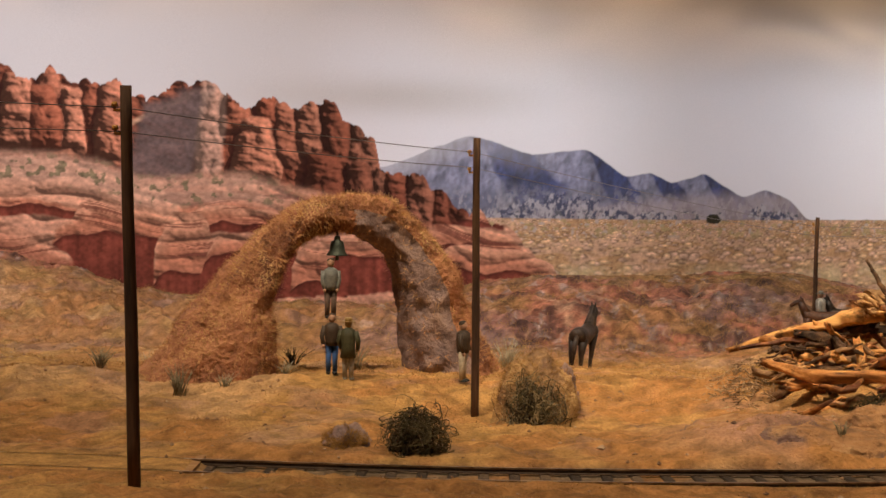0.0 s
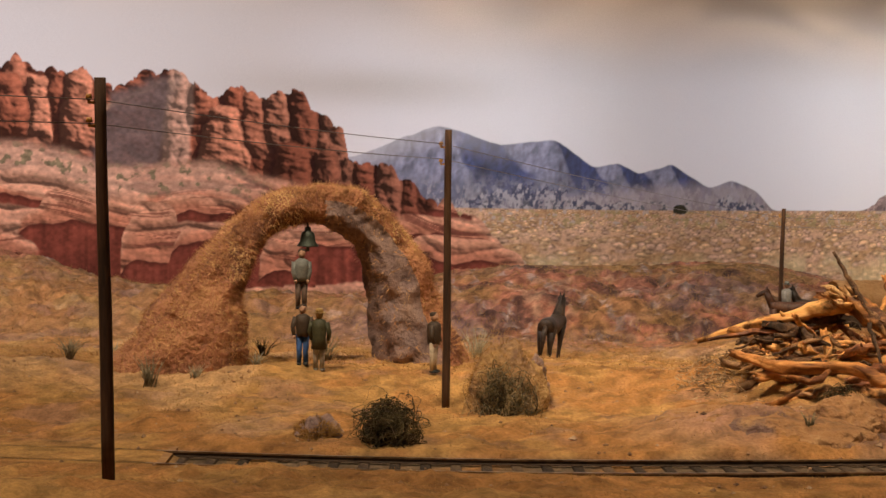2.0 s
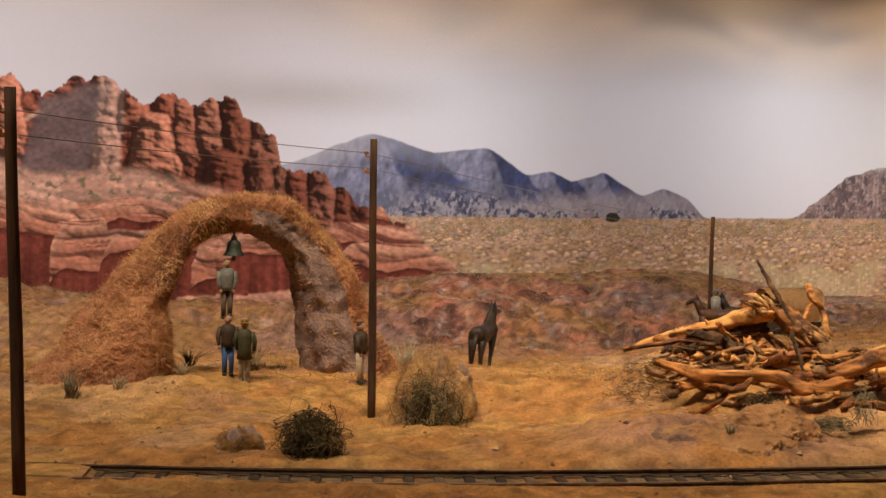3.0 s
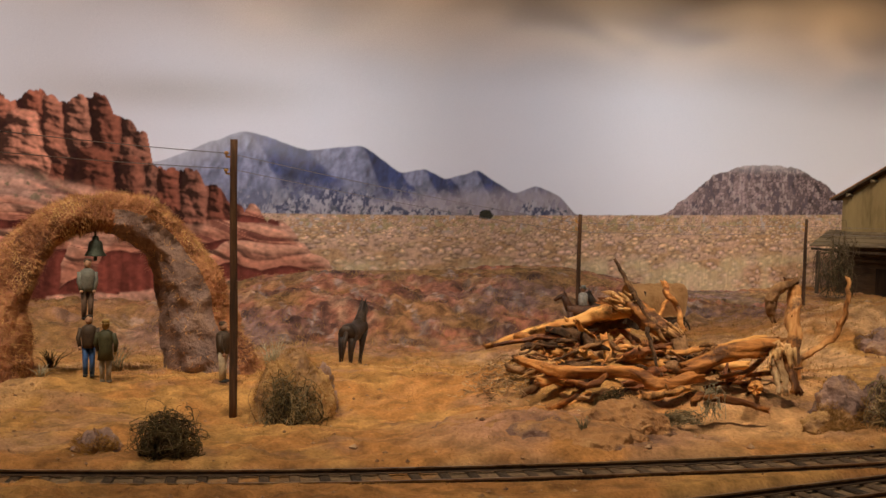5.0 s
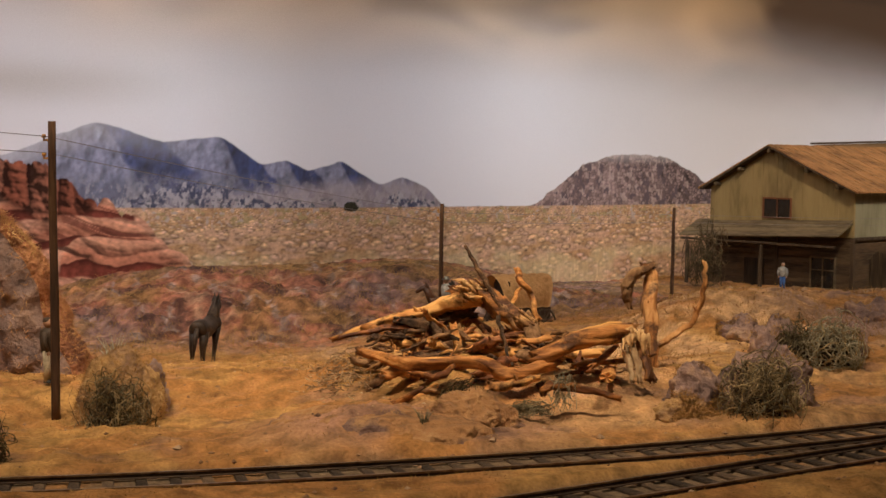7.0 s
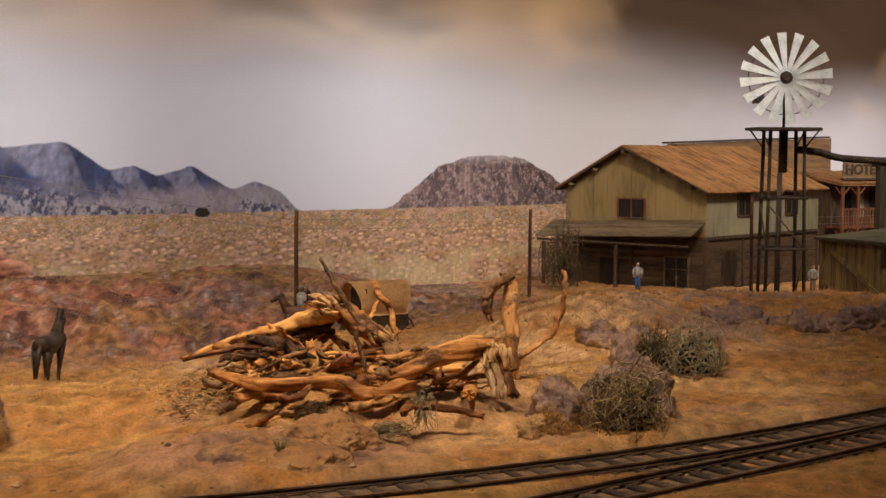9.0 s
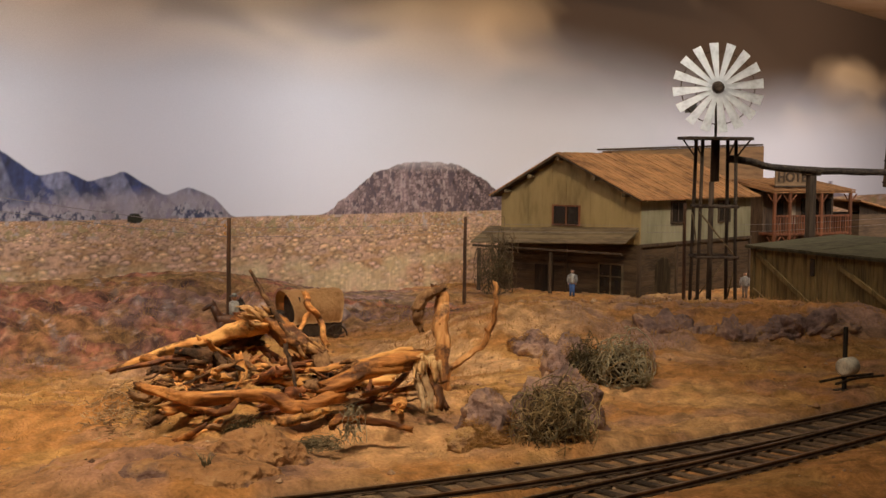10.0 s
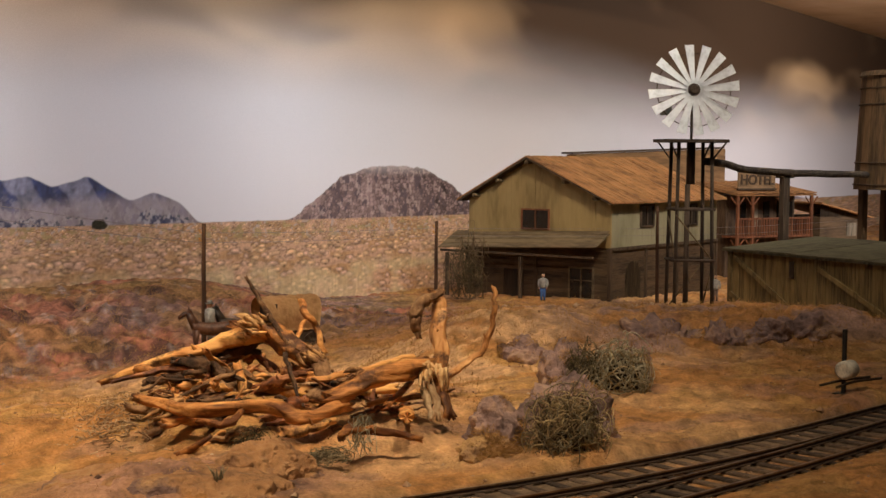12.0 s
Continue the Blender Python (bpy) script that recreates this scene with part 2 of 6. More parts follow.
def ground_height(x, y, rough=True):
    x, y = np.asarray(x, float), np.asarray(y, float)
    left = np.interp(y, (0.0, 0.30, 0.37, 0.42, 0.45, 0.50, 0.58, 0.65, 0.72, 0.77, 0.82, 0.88), (0.0055, 0.0055, 0.003, 0.003, 0.006, 0.003, -0.009, -0.020, -0.019, -0.004, 0.007, 0.012))
    right = np.interp(y, (0.0, 0.30, 0.40, 0.46, 0.52, 0.57, 0.63, 0.69, 0.80, 1.0, 1.4), (0.0055, 0.0045, 0.005, 0.006, 0.007, 0.014, 0.013, 0.002, -0.006, -0.010, 0.0))
    z = left + (right - left) * smooth(0.20, 0.33, x)
    z = z + hump(x, y, -0.065, 0.248, 0.07, 0.034, 0.0118) + hump(x, y, 0.205, 0.680, 0.060, 0.040, 0.016) - hump(x, y, 0.010, 0.412, 0.022, 0.016, 0.0042) + hump(x, y, 0.125, 0.445, 0.025, 0.022, 0.006) + hump(x, y, 0.10, 0.368, 0.035, 0.022, 0.007)
    z = z + hump(x, y, 0.145, 0.430, 0.060, 0.036, 0.011) + hump(x, y, 0.28, 0.58, 0.05, 0.04, 0.012, 20)
    z = z + hump(x, y, 0.36, 0.60, 0.05, 0.03, 0.004) + hump(x, y, 0.44, 0.545, 0.06, 0.03, 0.006, 20)
    z = z + np.interp(x, (-0.34, -0.29, -0.256, -0.20, -0.12, -0.04, 0.025, 0.07), (0.016, 0.012, 0.002, -0.011, -0.021, -0.019, -0.0045, 0.0)) * smooth(0.74, 0.86, y) + hump(x, y, 0.215, 0.37, 0.03, 0.02, 0.003)
    bed = 1 - smooth(0.0115, 0.0150, np.minimum(np.abs(y - track_line(x)), np.abs(y - second_line(x)) + 0.1 * (x < 0.05)))
    z = z + (0.0019 + 0.0021 * (1 - smooth(-0.064, -0.056, x)) - z) * bed
    if rough:
        calm = smooth(0.012, 0.024, np.abs(y - track_line(x))) * smooth(0.014, 0.03, np.abs(y - second_line(x)) + 0.06 * (x < 0.05))
        z = z + calm * (0.007 * (fractal(x * 22, y * 22, 3) - 0.5) + 0.0030 * (fractal(x * 120, y * 120, 8, 3) - 0.5) + 0.0020 * (fractal(x * 400, y * 400, 9, 2) - 0.5))
        bank = smooth(0.70, 0.75, y) * (1 - smooth(0.84, 0.87, y)) * (1 - smooth(0.33, 0.42, x))
        bank = bank + 0.8 * smooth(0.50, 0.53, y) * (1 - smooth(0.59, 0.62, y)) * smooth(0.30, 0.34, x)
        d1, d2, _ = cells(x * 55 + 2 * fractal(x * 30, y * 30, 21, 2), y * 55, 31)
        z = z + bank * (0.003 * (np.clip(d2 - d1, 0, 0.5) - 0.2) + 0.0105 * (fractal(x * 75, y * 60, 41, 5, 0.62) - 0.5))
    return z


def ground_z(x, y):
    return float(ground_height(np.array([x]), np.array([y]))[0])


def build_ground():
    """Sandy diorama ground from the front edge to the back wall."""
    cols = np.concatenate([np.linspace(-0.80, -0.34, 30)[:-1], np.arange(-0.34, 0.62, 0.0018), np.linspace(0.62, 1.55, 110)])
    s = np.concatenate([np.linspace(-0.12, 0.24, 12)[:-1], np.linspace(0.24, 0.75, 300)[:-1], np.linspace(0.75, 1.0, 110)])
    gx = np.repeat(cols[None], len(s), 0)
    reach = back_wall(cols)[None] + 0.004
    gy = np.where(s[:, None] <= 0.75, s[:, None], 0.75 + (s[:, None] - 0.75) / 0.25 * (reach - 0.75))
    gz = ground_height(gx, gy)
    big, mid, fine = fractal(gx * 16, gy * 16, 51), fractal(gx * 55, gy * 55, 61), fractal(gx * 300, gy * 300, 71, 3)
    sand, pale, straw = np.array((0.38, 0.178, 0.058)), np.array((0.52, 0.31, 0.155)), np.array((0.41, 0.222, 0.074))
    mauve, dark, ochre = np.array((0.25, 0.145, 0.125)), np.array((0.060, 0.034, 0.030)), np.array((0.23, 0.105, 0.034))

    def blend(a, b, k):
        return a + (b - a) * k[..., None]
    col = np.broadcast_to(sand, gx.shape + (3,))
    col = blend(col, np.broadcast_to(straw, col.shape), smooth(0.45, 0.62, mid))
    col = blend(col, np.broadcast_to(pale, col.shape), smooth(0.56, 0.72, big) * 0.7)
    col = blend(col, np.broadcast_to(ochre, col.shape), smooth(0.55, 0.75, fractal(gx * 35, gy * 35, 81)) * 0.6)
    stain = smooth(0.55, 0.66, fractal(gx * 48 + 7, gy * 60, 85)) * smooth(0.335, 0.36, gy)
    col = blend(col, np.broadcast_to(mauve, col.shape), stain * 0.40)
    outcrop = np.clip(hump(gx, gy, 0.105, 0.365, 0.040, 0.024, 1.5), 0, 1) * smooth(0.35, 0.6, mid)
    col = blend(col, np.broadcast_to(np.array((0.36, 0.19, 0.12)), col.shape), outcrop)
    scar = np.clip(hump(gx, gy, 0.115, 0.358, 0.018, 0.007, 1.6), 0, 1) * smooth(0.45, 0.6, mid)
    col = blend(col, np.broadcast_to(np.array((0.13, 0.075, 0.06)), col.shape), scar)
    back = smooth(0.66, 0.74, gy) * (1 - smooth(0.34, 0.42, gx)) * (1 - 0.80 * smooth(-0.01, -0.09, gx) * smooth(0.86, 0.80, gy))
    bank = blend(np.broadcast_to(mauve, col.shape), np.broadcast_to(np.array((0.35, 0.135, 0.080)), col.shape), smooth(0.36, 0.60, big))
    bank = blend(bank, np.broadcast_to(dark, col.shape), smooth(0.50, 0.68, mid) * 0.75)
    bank = blend(bank, np.broadcast_to(np.array((0.42, 0.24, 0.15)), col.shape), smooth(0.58, 0.75, fractal(gx * 90, gy * 90, 95)) * 0.7)
    bank = blend(bank, np.broadcast_to(straw * 0.85, col.shape), smooth(0.52, 0.68, fractal(gx * 30, gy * 45, 99)) * 0.55)
    bank = blend(bank, np.broadcast_to(np.array((0.36, 0.27, 0.24)), col.shape), smooth(0.60, 0.70, fractal(gx * 120, gy * 70, 98, 4, 0.65)) * 0.7)
    rim = smooth(0.81, 0.845, gy) * smooth(0.42, 0.55, fractal(gx * 50, gy * 60, 96, 3))
    bank = blend(bank, np.broadcast_to(np.array((0.30, 0.19, 0.075)), col.shape), rim * 0.55)
    bank = bank * (0.60 + 0.65 * smooth(0.3, 0.7, fractal(gx * 260, gy * 180, 97, 4, 0.7)))[..., None]
    col = blend(col, bank, back)
    ridge = smooth(0.50, 0.53, gy) * (1 - smooth(0.60, 0.625, gy)) * smooth(0.28, 0.34, gx) * smooth(0.46, 0.56, mid)
    crest = smooth(0.47, 0.51, gy) * (1 - smooth(0.61, 0.66, gy)) * smooth(0.17, 0.21, gx) * (1 - smooth(0.30, 0.40, gx)) * smooth(0.36, 0.52, fractal(gx * 70, gy * 70, 83))
    col = blend(col, np.broadcast_to(np.array((0.56, 0.34, 0.18)), col.shape), crest * 0.8)
    col = blend(col, np.broadcast_to(np.array((0.27, 0.165, 0.135)), col.shape), ridge * 0.85)
    ballast = 1 - smooth(0.0105, 0.0145, np.minimum(np.abs(gy - track_line(gx)), np.abs(gy - second_line(gx)) + 0.1 * (gx < 0.05)))
    col = blend(col, np.broadcast_to(np.array((0.19, 0.128, 0.078)), col.shape), ballast * smooth(0.25, 0.5, mid) * smooth(-0.062, -0.054, gx))
    col = col * (0.30 + 1.40 * fine[..., None])
    ob = grid_mesh("ground", gx, gy, gz, GROUND, np.clip(col, 0, 1))
    tagged(ob, "sandy orange diorama ground with mauve rock banks and dry flock", "ground", kind="structure")


build_ground()

# ---------------------------------------------------------------- printed landscape on the back wall


def skyline(x, knots):
    k = np.array(knots)
    return np.interp(x, k[:, 0], k[:, 1])


def bedding(gx, gz):
    """Height along the gently folded beds of the sandstone."""
    return gz + 0.12 * gx + 0.010 * (fractal(gx * 22, gz * 40, 96, 3) - 0.5) + 0.004 * np.sin(gx * 60)


def build_backdrop():
    """A printed desert panorama: sky, blue hills, a stony mesa, scrub plain and a red sandstone massif."""
    x = np.arange(-0.40, 0.86, 0.0006)
    x = np.concatenate([np.linspace(-0.80, -0.41, 12), x, np.linspace(0.87, 1.56, 80)])
    z = np.concatenate([np.arange(-0.03, 0.145, 0.0006), np.linspace(0.146, 0.262, 60)])
    gx, gz = np.meshgrid(x, z)
    gy = back_wall(gx)

    def put(col, paint, mask):
        return col + (paint - col) * mask[..., None]

    def shade(rgb, k):
        return np.array(rgb)[None, None] * k[..., None]
    one = np.ones_like(gx)
    # sky, whiter low down, with brown smoky clouds along the top
    up = smooth(0.05, 0.20, gz)
    col = shade((0.68, 0.66, 0.71), one)
    col = put(col, shade((0.51, 0.485, 0.50), one), up)
    cloud_edge = 0.156 + 0.034 * smooth(0.04, -0.14, gx) - 0.016 * smooth(0.30, 0.62, gx) - 0.010 * np.exp(-((gx - 0.80) / 0.12) ** 2) + 0.03 * (fractal(gx * 4, gz * 10, 5) - 0.5)
    cloud = smooth(-0.035, 0.055, gz - cloud_edge)
    smoke = fractal(gx * 6 + 3 + 0.6 * fractal(gx * 9, gz * 14, 16, 3), gz * 15 + 0.6 * fractal(gx * 9, gz * 14, 17, 3), 15, 3)
    brown = put(shade((0.56, 0.375, 0.210), one), shade((0.080, 0.048, 0.029), one), smooth(0.26, 0.72, smoke + 0.36 * smooth(0.24, 0.60, gx) - 0.34 * smooth(0.84, 1.02, gx) * smooth(0.225, 0.19, gz) - 0.16 * np.exp(-((gx - 1.06) / 0.07) ** 2 - ((gz - 0.187) / 0.012) ** 2)))
    col = put(col, brown, cloud)
    grey = np.exp(-((gx + 0.035) / 0.075) ** 2 - ((gz - 0.122) / 0.012) ** 2) * (0.6 + 0.8 * fractal(gx * 9, gz * 30, 18, 3))
    col = put(col, shade((0.42, 0.385, 0.37), one), grey * 0.75)
    # blue hills
    hill_knots = [(-0.08, 0.075), (-0.042, 0.0772), (-0.016, 0.0885), (0.009, 0.0979), (0.022, 0.0950), (0.034, 0.0903), (0.049, 0.0859), (0.067, 0.0887), (0.076, 0.0893), (0.085, 0.0901), (0.097, 0.0813),
                         (0.110, 0.0724), (0.125, 0.0763), (0.139, 0.0692), (0.162, 0.0760), (0.188, 0.0604), (0.204, 0.0661), (0.223, 0.0587), (0.235, 0.046)]
    rise = skyline(x, hill_knots)
    for _ in range(30):
        rise = (np.roll(rise, 1) + 2 * rise + np.roll(rise, -1)) / 4
    hills = np.interp(gx, x, rise)
    hills = hills + 0.0012 * (fractal(gx * 150, gz * 0, 25, 3) - 0.5)
    mass = smooth(-0.0004, 0.0008, hills - gz)
    depth = (hills - gz)
    cx = x
    rise = skyline(cx, hill_knots)
    for _ in range(40):
        rise = (np.roll(rise, 1) + 2 * rise + np.roll(rise, -1)) / 4
    turn = np.gradient(rise, cx)
    lean = gx - 0.75 * np.clip(depth, 0, 1) + 0.010 * (fractal(gx * 60, gz * 60, 34, 4) - 0.5)
    facing = np.interp(lean, cx, turn) + 0.5 * (fractal(gx * 45 - gz * 30, gz * 45, 35, 4) - 0.5)
    hill = shade((0.205, 0.210, 0.310), 0.45 + 1.1 * fractal(gx * 150, gz * 190, 36, 5, 0.65))
    dark_side = smooth(0.10, -0.24, facing)
    hill = put(hill, shade((0.022, 0.038, 0.135), 0.3 + 1.2 * fractal(gx * 250, gz * 250, 46, 3)), dark_side * 0.95)
    ridged = 0
    for k in range(4):
        ridged = ridged + 0.55 ** k * (1 - np.abs(2 * fractal(gx * 38 * 2 ** k + 2 * gz * 2 ** k + 5 * k, gz * 26 * 2 ** k, 37 + k, 2) - 1))
    hz_, hx_ = np.gradient(gaussian(0.009 * ridged, 1), 0.0006)
    sunny = np.clip(0.62 + 0.42 * (hx_ - 0.6 * hz_), 0.05, 1.5)
    hill = hill * (0.25 + 0.95 * sunny)[..., None]
    low = smooth(0.072, 0.052, gz + 0.008 * (fractal(gx * 40, gz * 40, 53) - 0.5))
    hill = put(hill, shade((0.10, 0.105, 0.165), 0.3 + 1.4 * fractal(gx * 260, gz * 260, 54, 4, 0.7)), low * 0.9 * smooth(0.16, 0.05, gx))
    crag = smooth(0.0, 0.028, 0.073 - gz) * smooth(0.44, 0.56, fractal(gx * 240, gz * 170, 55, 4, 0.7))
    hill = put(hill, shade((0.34, 0.32, 0.36), 0.1 + 1.5 * fractal(gx * 420, gz * 260, 56, 3)), crag * 0.85)
    fan = smooth(0.012, 0.0, gz - 0.0455 - 0.012 * smooth(0.05, 0.2, gx)) * 0.6
    hill = put(hill, shade((0.36, 0.29, 0.29), 0.75 + 0.5 * fractal(gx * 180, gz * 90, 57)), fan * smooth(0.0, 0.10, gx))
    trees = smooth(0.62, 0.66, fractal(gx * 330, gz * 330, 58, 2)) * smooth(0.0045, 0.002, np.abs(gz - 0.0480))
    hill = put(hill, shade((0.05, 0.06, 0.08), one), trees * 0.9)
    col = put(col, hill, mass * smooth(-0.06, -0.03, gx + 0.4 * one))
    mist = 0.40 * smooth(0.02, 0.0, depth) * mass * smooth(0.10, -0.02, gx) + 0.05 * mass
    col = put(col, shade((0.62, 0.59, 0.62), one), mist)
    # a rocky outcrop and small dark trees at the foot of the hills
    for ox, oz, ow, oh in ((0.2020, 0.0455, 0.0110, 0.0125), (0.2170, 0.0455, 0.0090, 0.0060), (0.1280, 0.0450, 0.0200, 0.0060), (0.0700, 0.0450, 0.0500, 0.0160)):
        crest_line = oh * np.clip(1 - ((gx - ox) / ow) ** 2, 0, 1) * (0.45 + 1.0 * fractal(gx * 330, gx * 0 + ox * 90, 59, 3, 0.7))
        stones = smooth(0, 0.0008, oz + crest_line - gz) * smooth(0.38, 0.50, fractal(gx * 300, gz * 260, 60, 3, 0.7))
        pick = fractal(gx * 420, gz * 300, 61, 3)
        col = put(col, put(shade((0.055, 0.060, 0.105), one), shade((0.36, 0.33, 0.36), one), smooth(0.45, 0.62, pick)), stones * mass * 0.9)
    # stony mesa and small hills far right
    mesa = skyline(gx, [(0.296, 0.0440), (0.306, 0.0463), (0.328, 0.0623), (0.347, 0.0746), (0.372, 0.0819), (0.403, 0.0835), (0.430, 0.0795), (0.452, 0.0687), (0.470, 0.0555), (0.49, 0.044)])
    mesa = mesa + 0.0035 * (fractal(gx * 170, gx * 0, 65, 3) - 0.5)
    on = smooth(-0.0003, 0.0006, mesa - gz)
    rib = fractal((gx - 0.39) * 260 / (0.6 + 14 * np.clip(0.095 - gz, 0.01, 1)), gz * 90, 66, 4)
    q1, q2, qid = cells(gx * 330, gz * 400, 70)
    lit = 0.20 + 0.85 * rib + 0.75 * qid * smooth(0.0, 0.3, q2 - q1) - 0.30 * smooth(0.36, 0.46, gx)
    rocky = put(shade((0.26, 0.180, 0.175), lit), shade((0.10, 0.075, 0.085), one), smooth(0.56, 0.70, fractal(gx * 330, gz * 190, 67, 3)) * 0.9)
    rocky = put(rocky, shade((0.50, 0.38, 0.35), one), smooth(0.60, 0.72, fractal(gx * 380, gz * 320, 68, 3)) * 0.5)
    col = put(col, rocky, on)
    col = put(col, shade((0.60, 0.55, 0.55), one), on * 0.5 * smooth(0.074, 0.086, gz))
    east = skyline(gx, [(0.62, 0.036), (0.90, 0.038), (0.985, 0.044), (1.015, 0.066), (1.05, 0.050), (1.12, 0.042), (1.4, 0.04)])
    col = put(col, shade((0.20, 0.17, 0.20), 0.4 + 1.2 * fractal(gx * 90, gz * 90, 69)), smooth(0, 0.001, east - gz) * (gx > 0.6))
    # scrub plain
    plain = smooth(-0.0003, 0.0003, 0.0457 - gz)
    far = smooth(0.0, 0.034, 0.0457 - gz)
    tuft = fractal(gx * 330, gz * 620, 76, 3)
    field = put(shade((0.40, 0.270, 0.170), one), shade((0.50, 0.36, 0.29), one), smooth(0.40, 0.60, fractal(gx * 60, gz * 200, 77)))
    for k, (freq, lo, hi) in enumerate(((460, -0.20, 0.14), (300, 0.08, 0.36), (195, 0.28, 0.66), (135, 0.55, 1.4))):
        sx, sz = gx * freq + 0.8 * fractal(gx * freq, gz * freq, 120 + k, 2), gz * freq * 1.7
        b1, _, bid = cells(sx, sz, 130 + k)
        u1, _, _ = cells(sx, sz + 0.42, 130 + k)
        on = smooth(lo - 0.10, lo + 0.06, far) * smooth(hi + 0.10, hi - 0.06, far) * (bid > 0.25)
        blob = smooth(0.62, 0.25, b1 + 0.35 * (tuft - 0.5))
        light = np.clip(0.80 - 1.6 * (b1 - u1) + 0.6 * (tuft - 0.5), 0.15, 1.5)
        hue = put(shade((0.56, 0.425, 0.30), light), shade((0.50, 0.375, 0.33), light), smooth(0.5, 0.8, bid))
        field = put(field, shade((0.085, 0.060, 0.042), one), smooth(0.75, 0.40, b1) * on * 0.95 * smooth(-0.05, 0.15, u1 - b1))
        field = put(field, hue, blob * on * 0.85)
    speck = fractal(gx * 620, gz * 520, 178, 3, 0.65)
    field = field * (0.26 + 0.65 * tuft + 0.80 * speck)[..., None] * np.array((1.06, 0.90, 0.74))
    rows = smooth(0.009, 0.003, np.abs(gz - 0.0405))
    field = put(field, shade((0.42, 0.34, 0.30), one), rows * smooth(0.70, 0.76, fractal(gx * 330, gz * 400, 79, 2)) * 0.9)
    field = put(field, shade((0.30, 0.245, 0.11), one), rows * smooth(0.60, 0.72, fractal(gx * 260, gz * 380, 80, 2)) * 0.6)
    grass = fractal(gx * 700, gz * 90, 81, 3)
    field = put(field, shade((0.58, 0.47, 0.27), 0.55 + 0.9 * grass), smooth(0.020, 0.010, gz) * smooth(0.35, 0.6, fractal(gx * 60, gz * 60, 82)) * 0.5)
    col = put(col, field, plain)
    bush = np.hypot((gx - 0.1685) / 0.0050, (gz - 0.0462) / 0.0034) + 0.5 * (fractal(gx * 500, gz * 500, 83, 2) - 0.5)
    col = put(col, shade((0.035, 0.032, 0.022), 0.6 + fractal(gx * 900, gz * 900, 84, 2)), smooth(1.05, 0.85, bush))
    # red sandstone massif
    top = skyline(gx, [(-1.3, 0.15), (-0.46, 0.150), (-0.35, 0.138), (-0.310, 0.146), (-0.292, 0.1408), (-0.285, 0.1337), (-0.271, 0.1332), (-0.265, 0.1261), (-0.256, 0.1334), (-0.245, 0.1264), (-0.233, 0.1309),
                       (-0.223, 0.1267), (-0.214, 0.1287), (-0.205, 0.1144), (-0.184, 0.1237), (-0.160, 0.1313), (-0.153, 0.1278), (-0.147, 0.1207), (-0.133, 0.1155), (-0.122, 0.1218), (-0.115, 0.1176),
                       (-0.111, 0.1140), (-0.093, 0.1190), (-0.078, 0.1163), (-0.069, 0.1039), (-0.060, 0.1011), (-0.051, 0.0969), (-0.047, 0.0753), (-0.031, 0.0738), (-0.020, 0.0703),
                       (-0.016, 0.0632), (-0.005, 0.0615), (-0.001, 0.0525), (0.013, 0.0510), (0.028, 0.0403), (0.042, 0.0333), (0.052, 0.0207), (0.063, 0.0173), (0.068, 0.0060), (0.080, -0.03)])
    zero = gx[:1] * 0
    k1, _, kid = cells(gx[:1] * 62, zero + 0.5, 301)
    k3, _, _ = cells(gx[:1] * 150, zero + 0.5, 302)
    knob = 0.0085 * np.sqrt(np.clip(0.42 - k1 ** 2, 0, 1)) * (0.5 + kid) + 0.0040 * np.sqrt(np.clip(0.4 - k3 ** 2, 0, 1)) - 0.0055
    top = top + knob * smooth(0.08, 0.02, gx) + 0.003 * (fractal(gx * 160, gx * 0 + 3, 85, 3) - 0.5)
    rock = smooth(-0.0004, 0.0006, top - gz)
    # rounded towers above, bedded slabs below
    shelf = skyline(gx, [(-1.3, 0.085), (-0.30, 0.083), (-0.24, 0.078), (-0.20, 0.069), (-0.13, 0.068), (-0.085, 0.060), (-0.05, 0.052), (-0.02, 0.036), (0.004, 0.040), (0.02, 0.055), (0.1, 0.06)]) + 0.008 * (fractal(gx * 30, gx * 0, 87, 3) - 0.5)
    upper = smooth(-0.004, 0.004, gz - shelf)
    wx = gx + 0.008 * (fractal(gx * 55, gz * 30, 86, 4) - 0.5)
    wz = gz + 0.008 * (fractal(gx * 40, gz * 45, 87, 4) - 0.5)
    # a relief of rounded, bedded towers, lit from the upper right
    TOWERS = [(-0.340, 0.140, 0.085, 0.020), (-0.305, 0.145, 0.088, 0.016), (-0.276, 0.132, 0.088, 0.010), (-0.261, 0.1245, 0.088, 0.0114), (-0.256, 0.1334, 0.118, 0.0071), (-0.242, 0.1225, 0.088, 0.0075),
              (-0.230, 0.1314, 0.108, 0.0064), (-0.217, 0.1288, 0.082, 0.0093), (-0.157, 0.1318, 0.066, 0.0095), (-0.138, 0.1213, 0.098, 0.0085), (-0.126, 0.1076, 0.070, 0.0125), (-0.119, 0.1216, 0.100, 0.0071),
              (-0.107, 0.1157, 0.080, 0.0071), (-0.093, 0.1192, 0.084, 0.0078), (-0.076, 0.1178, 0.076, 0.0099), (-0.057, 0.1039, 0.072, 0.0100), (-0.083, 0.0850, 0.052, 0.0128), (-0.061, 0.0818, 0.050, 0.0078),
              (-0.048, 0.0780, 0.050, 0.0060), (-0.039, 0.0726, 0.045, 0.0086), (-0.022, 0.0754, 0.036, 0.0086), (-0.009, 0.0649, 0.030, 0.0064)]
    e1, _, _ = cells(wx * 120, wz * 170, 90)
    relief = 0.0030 * (fractal(gx * 40, gz * 30, 91, 4) - 0.5) - 0.004
    patch = np.full(gx.shape, 0.5)
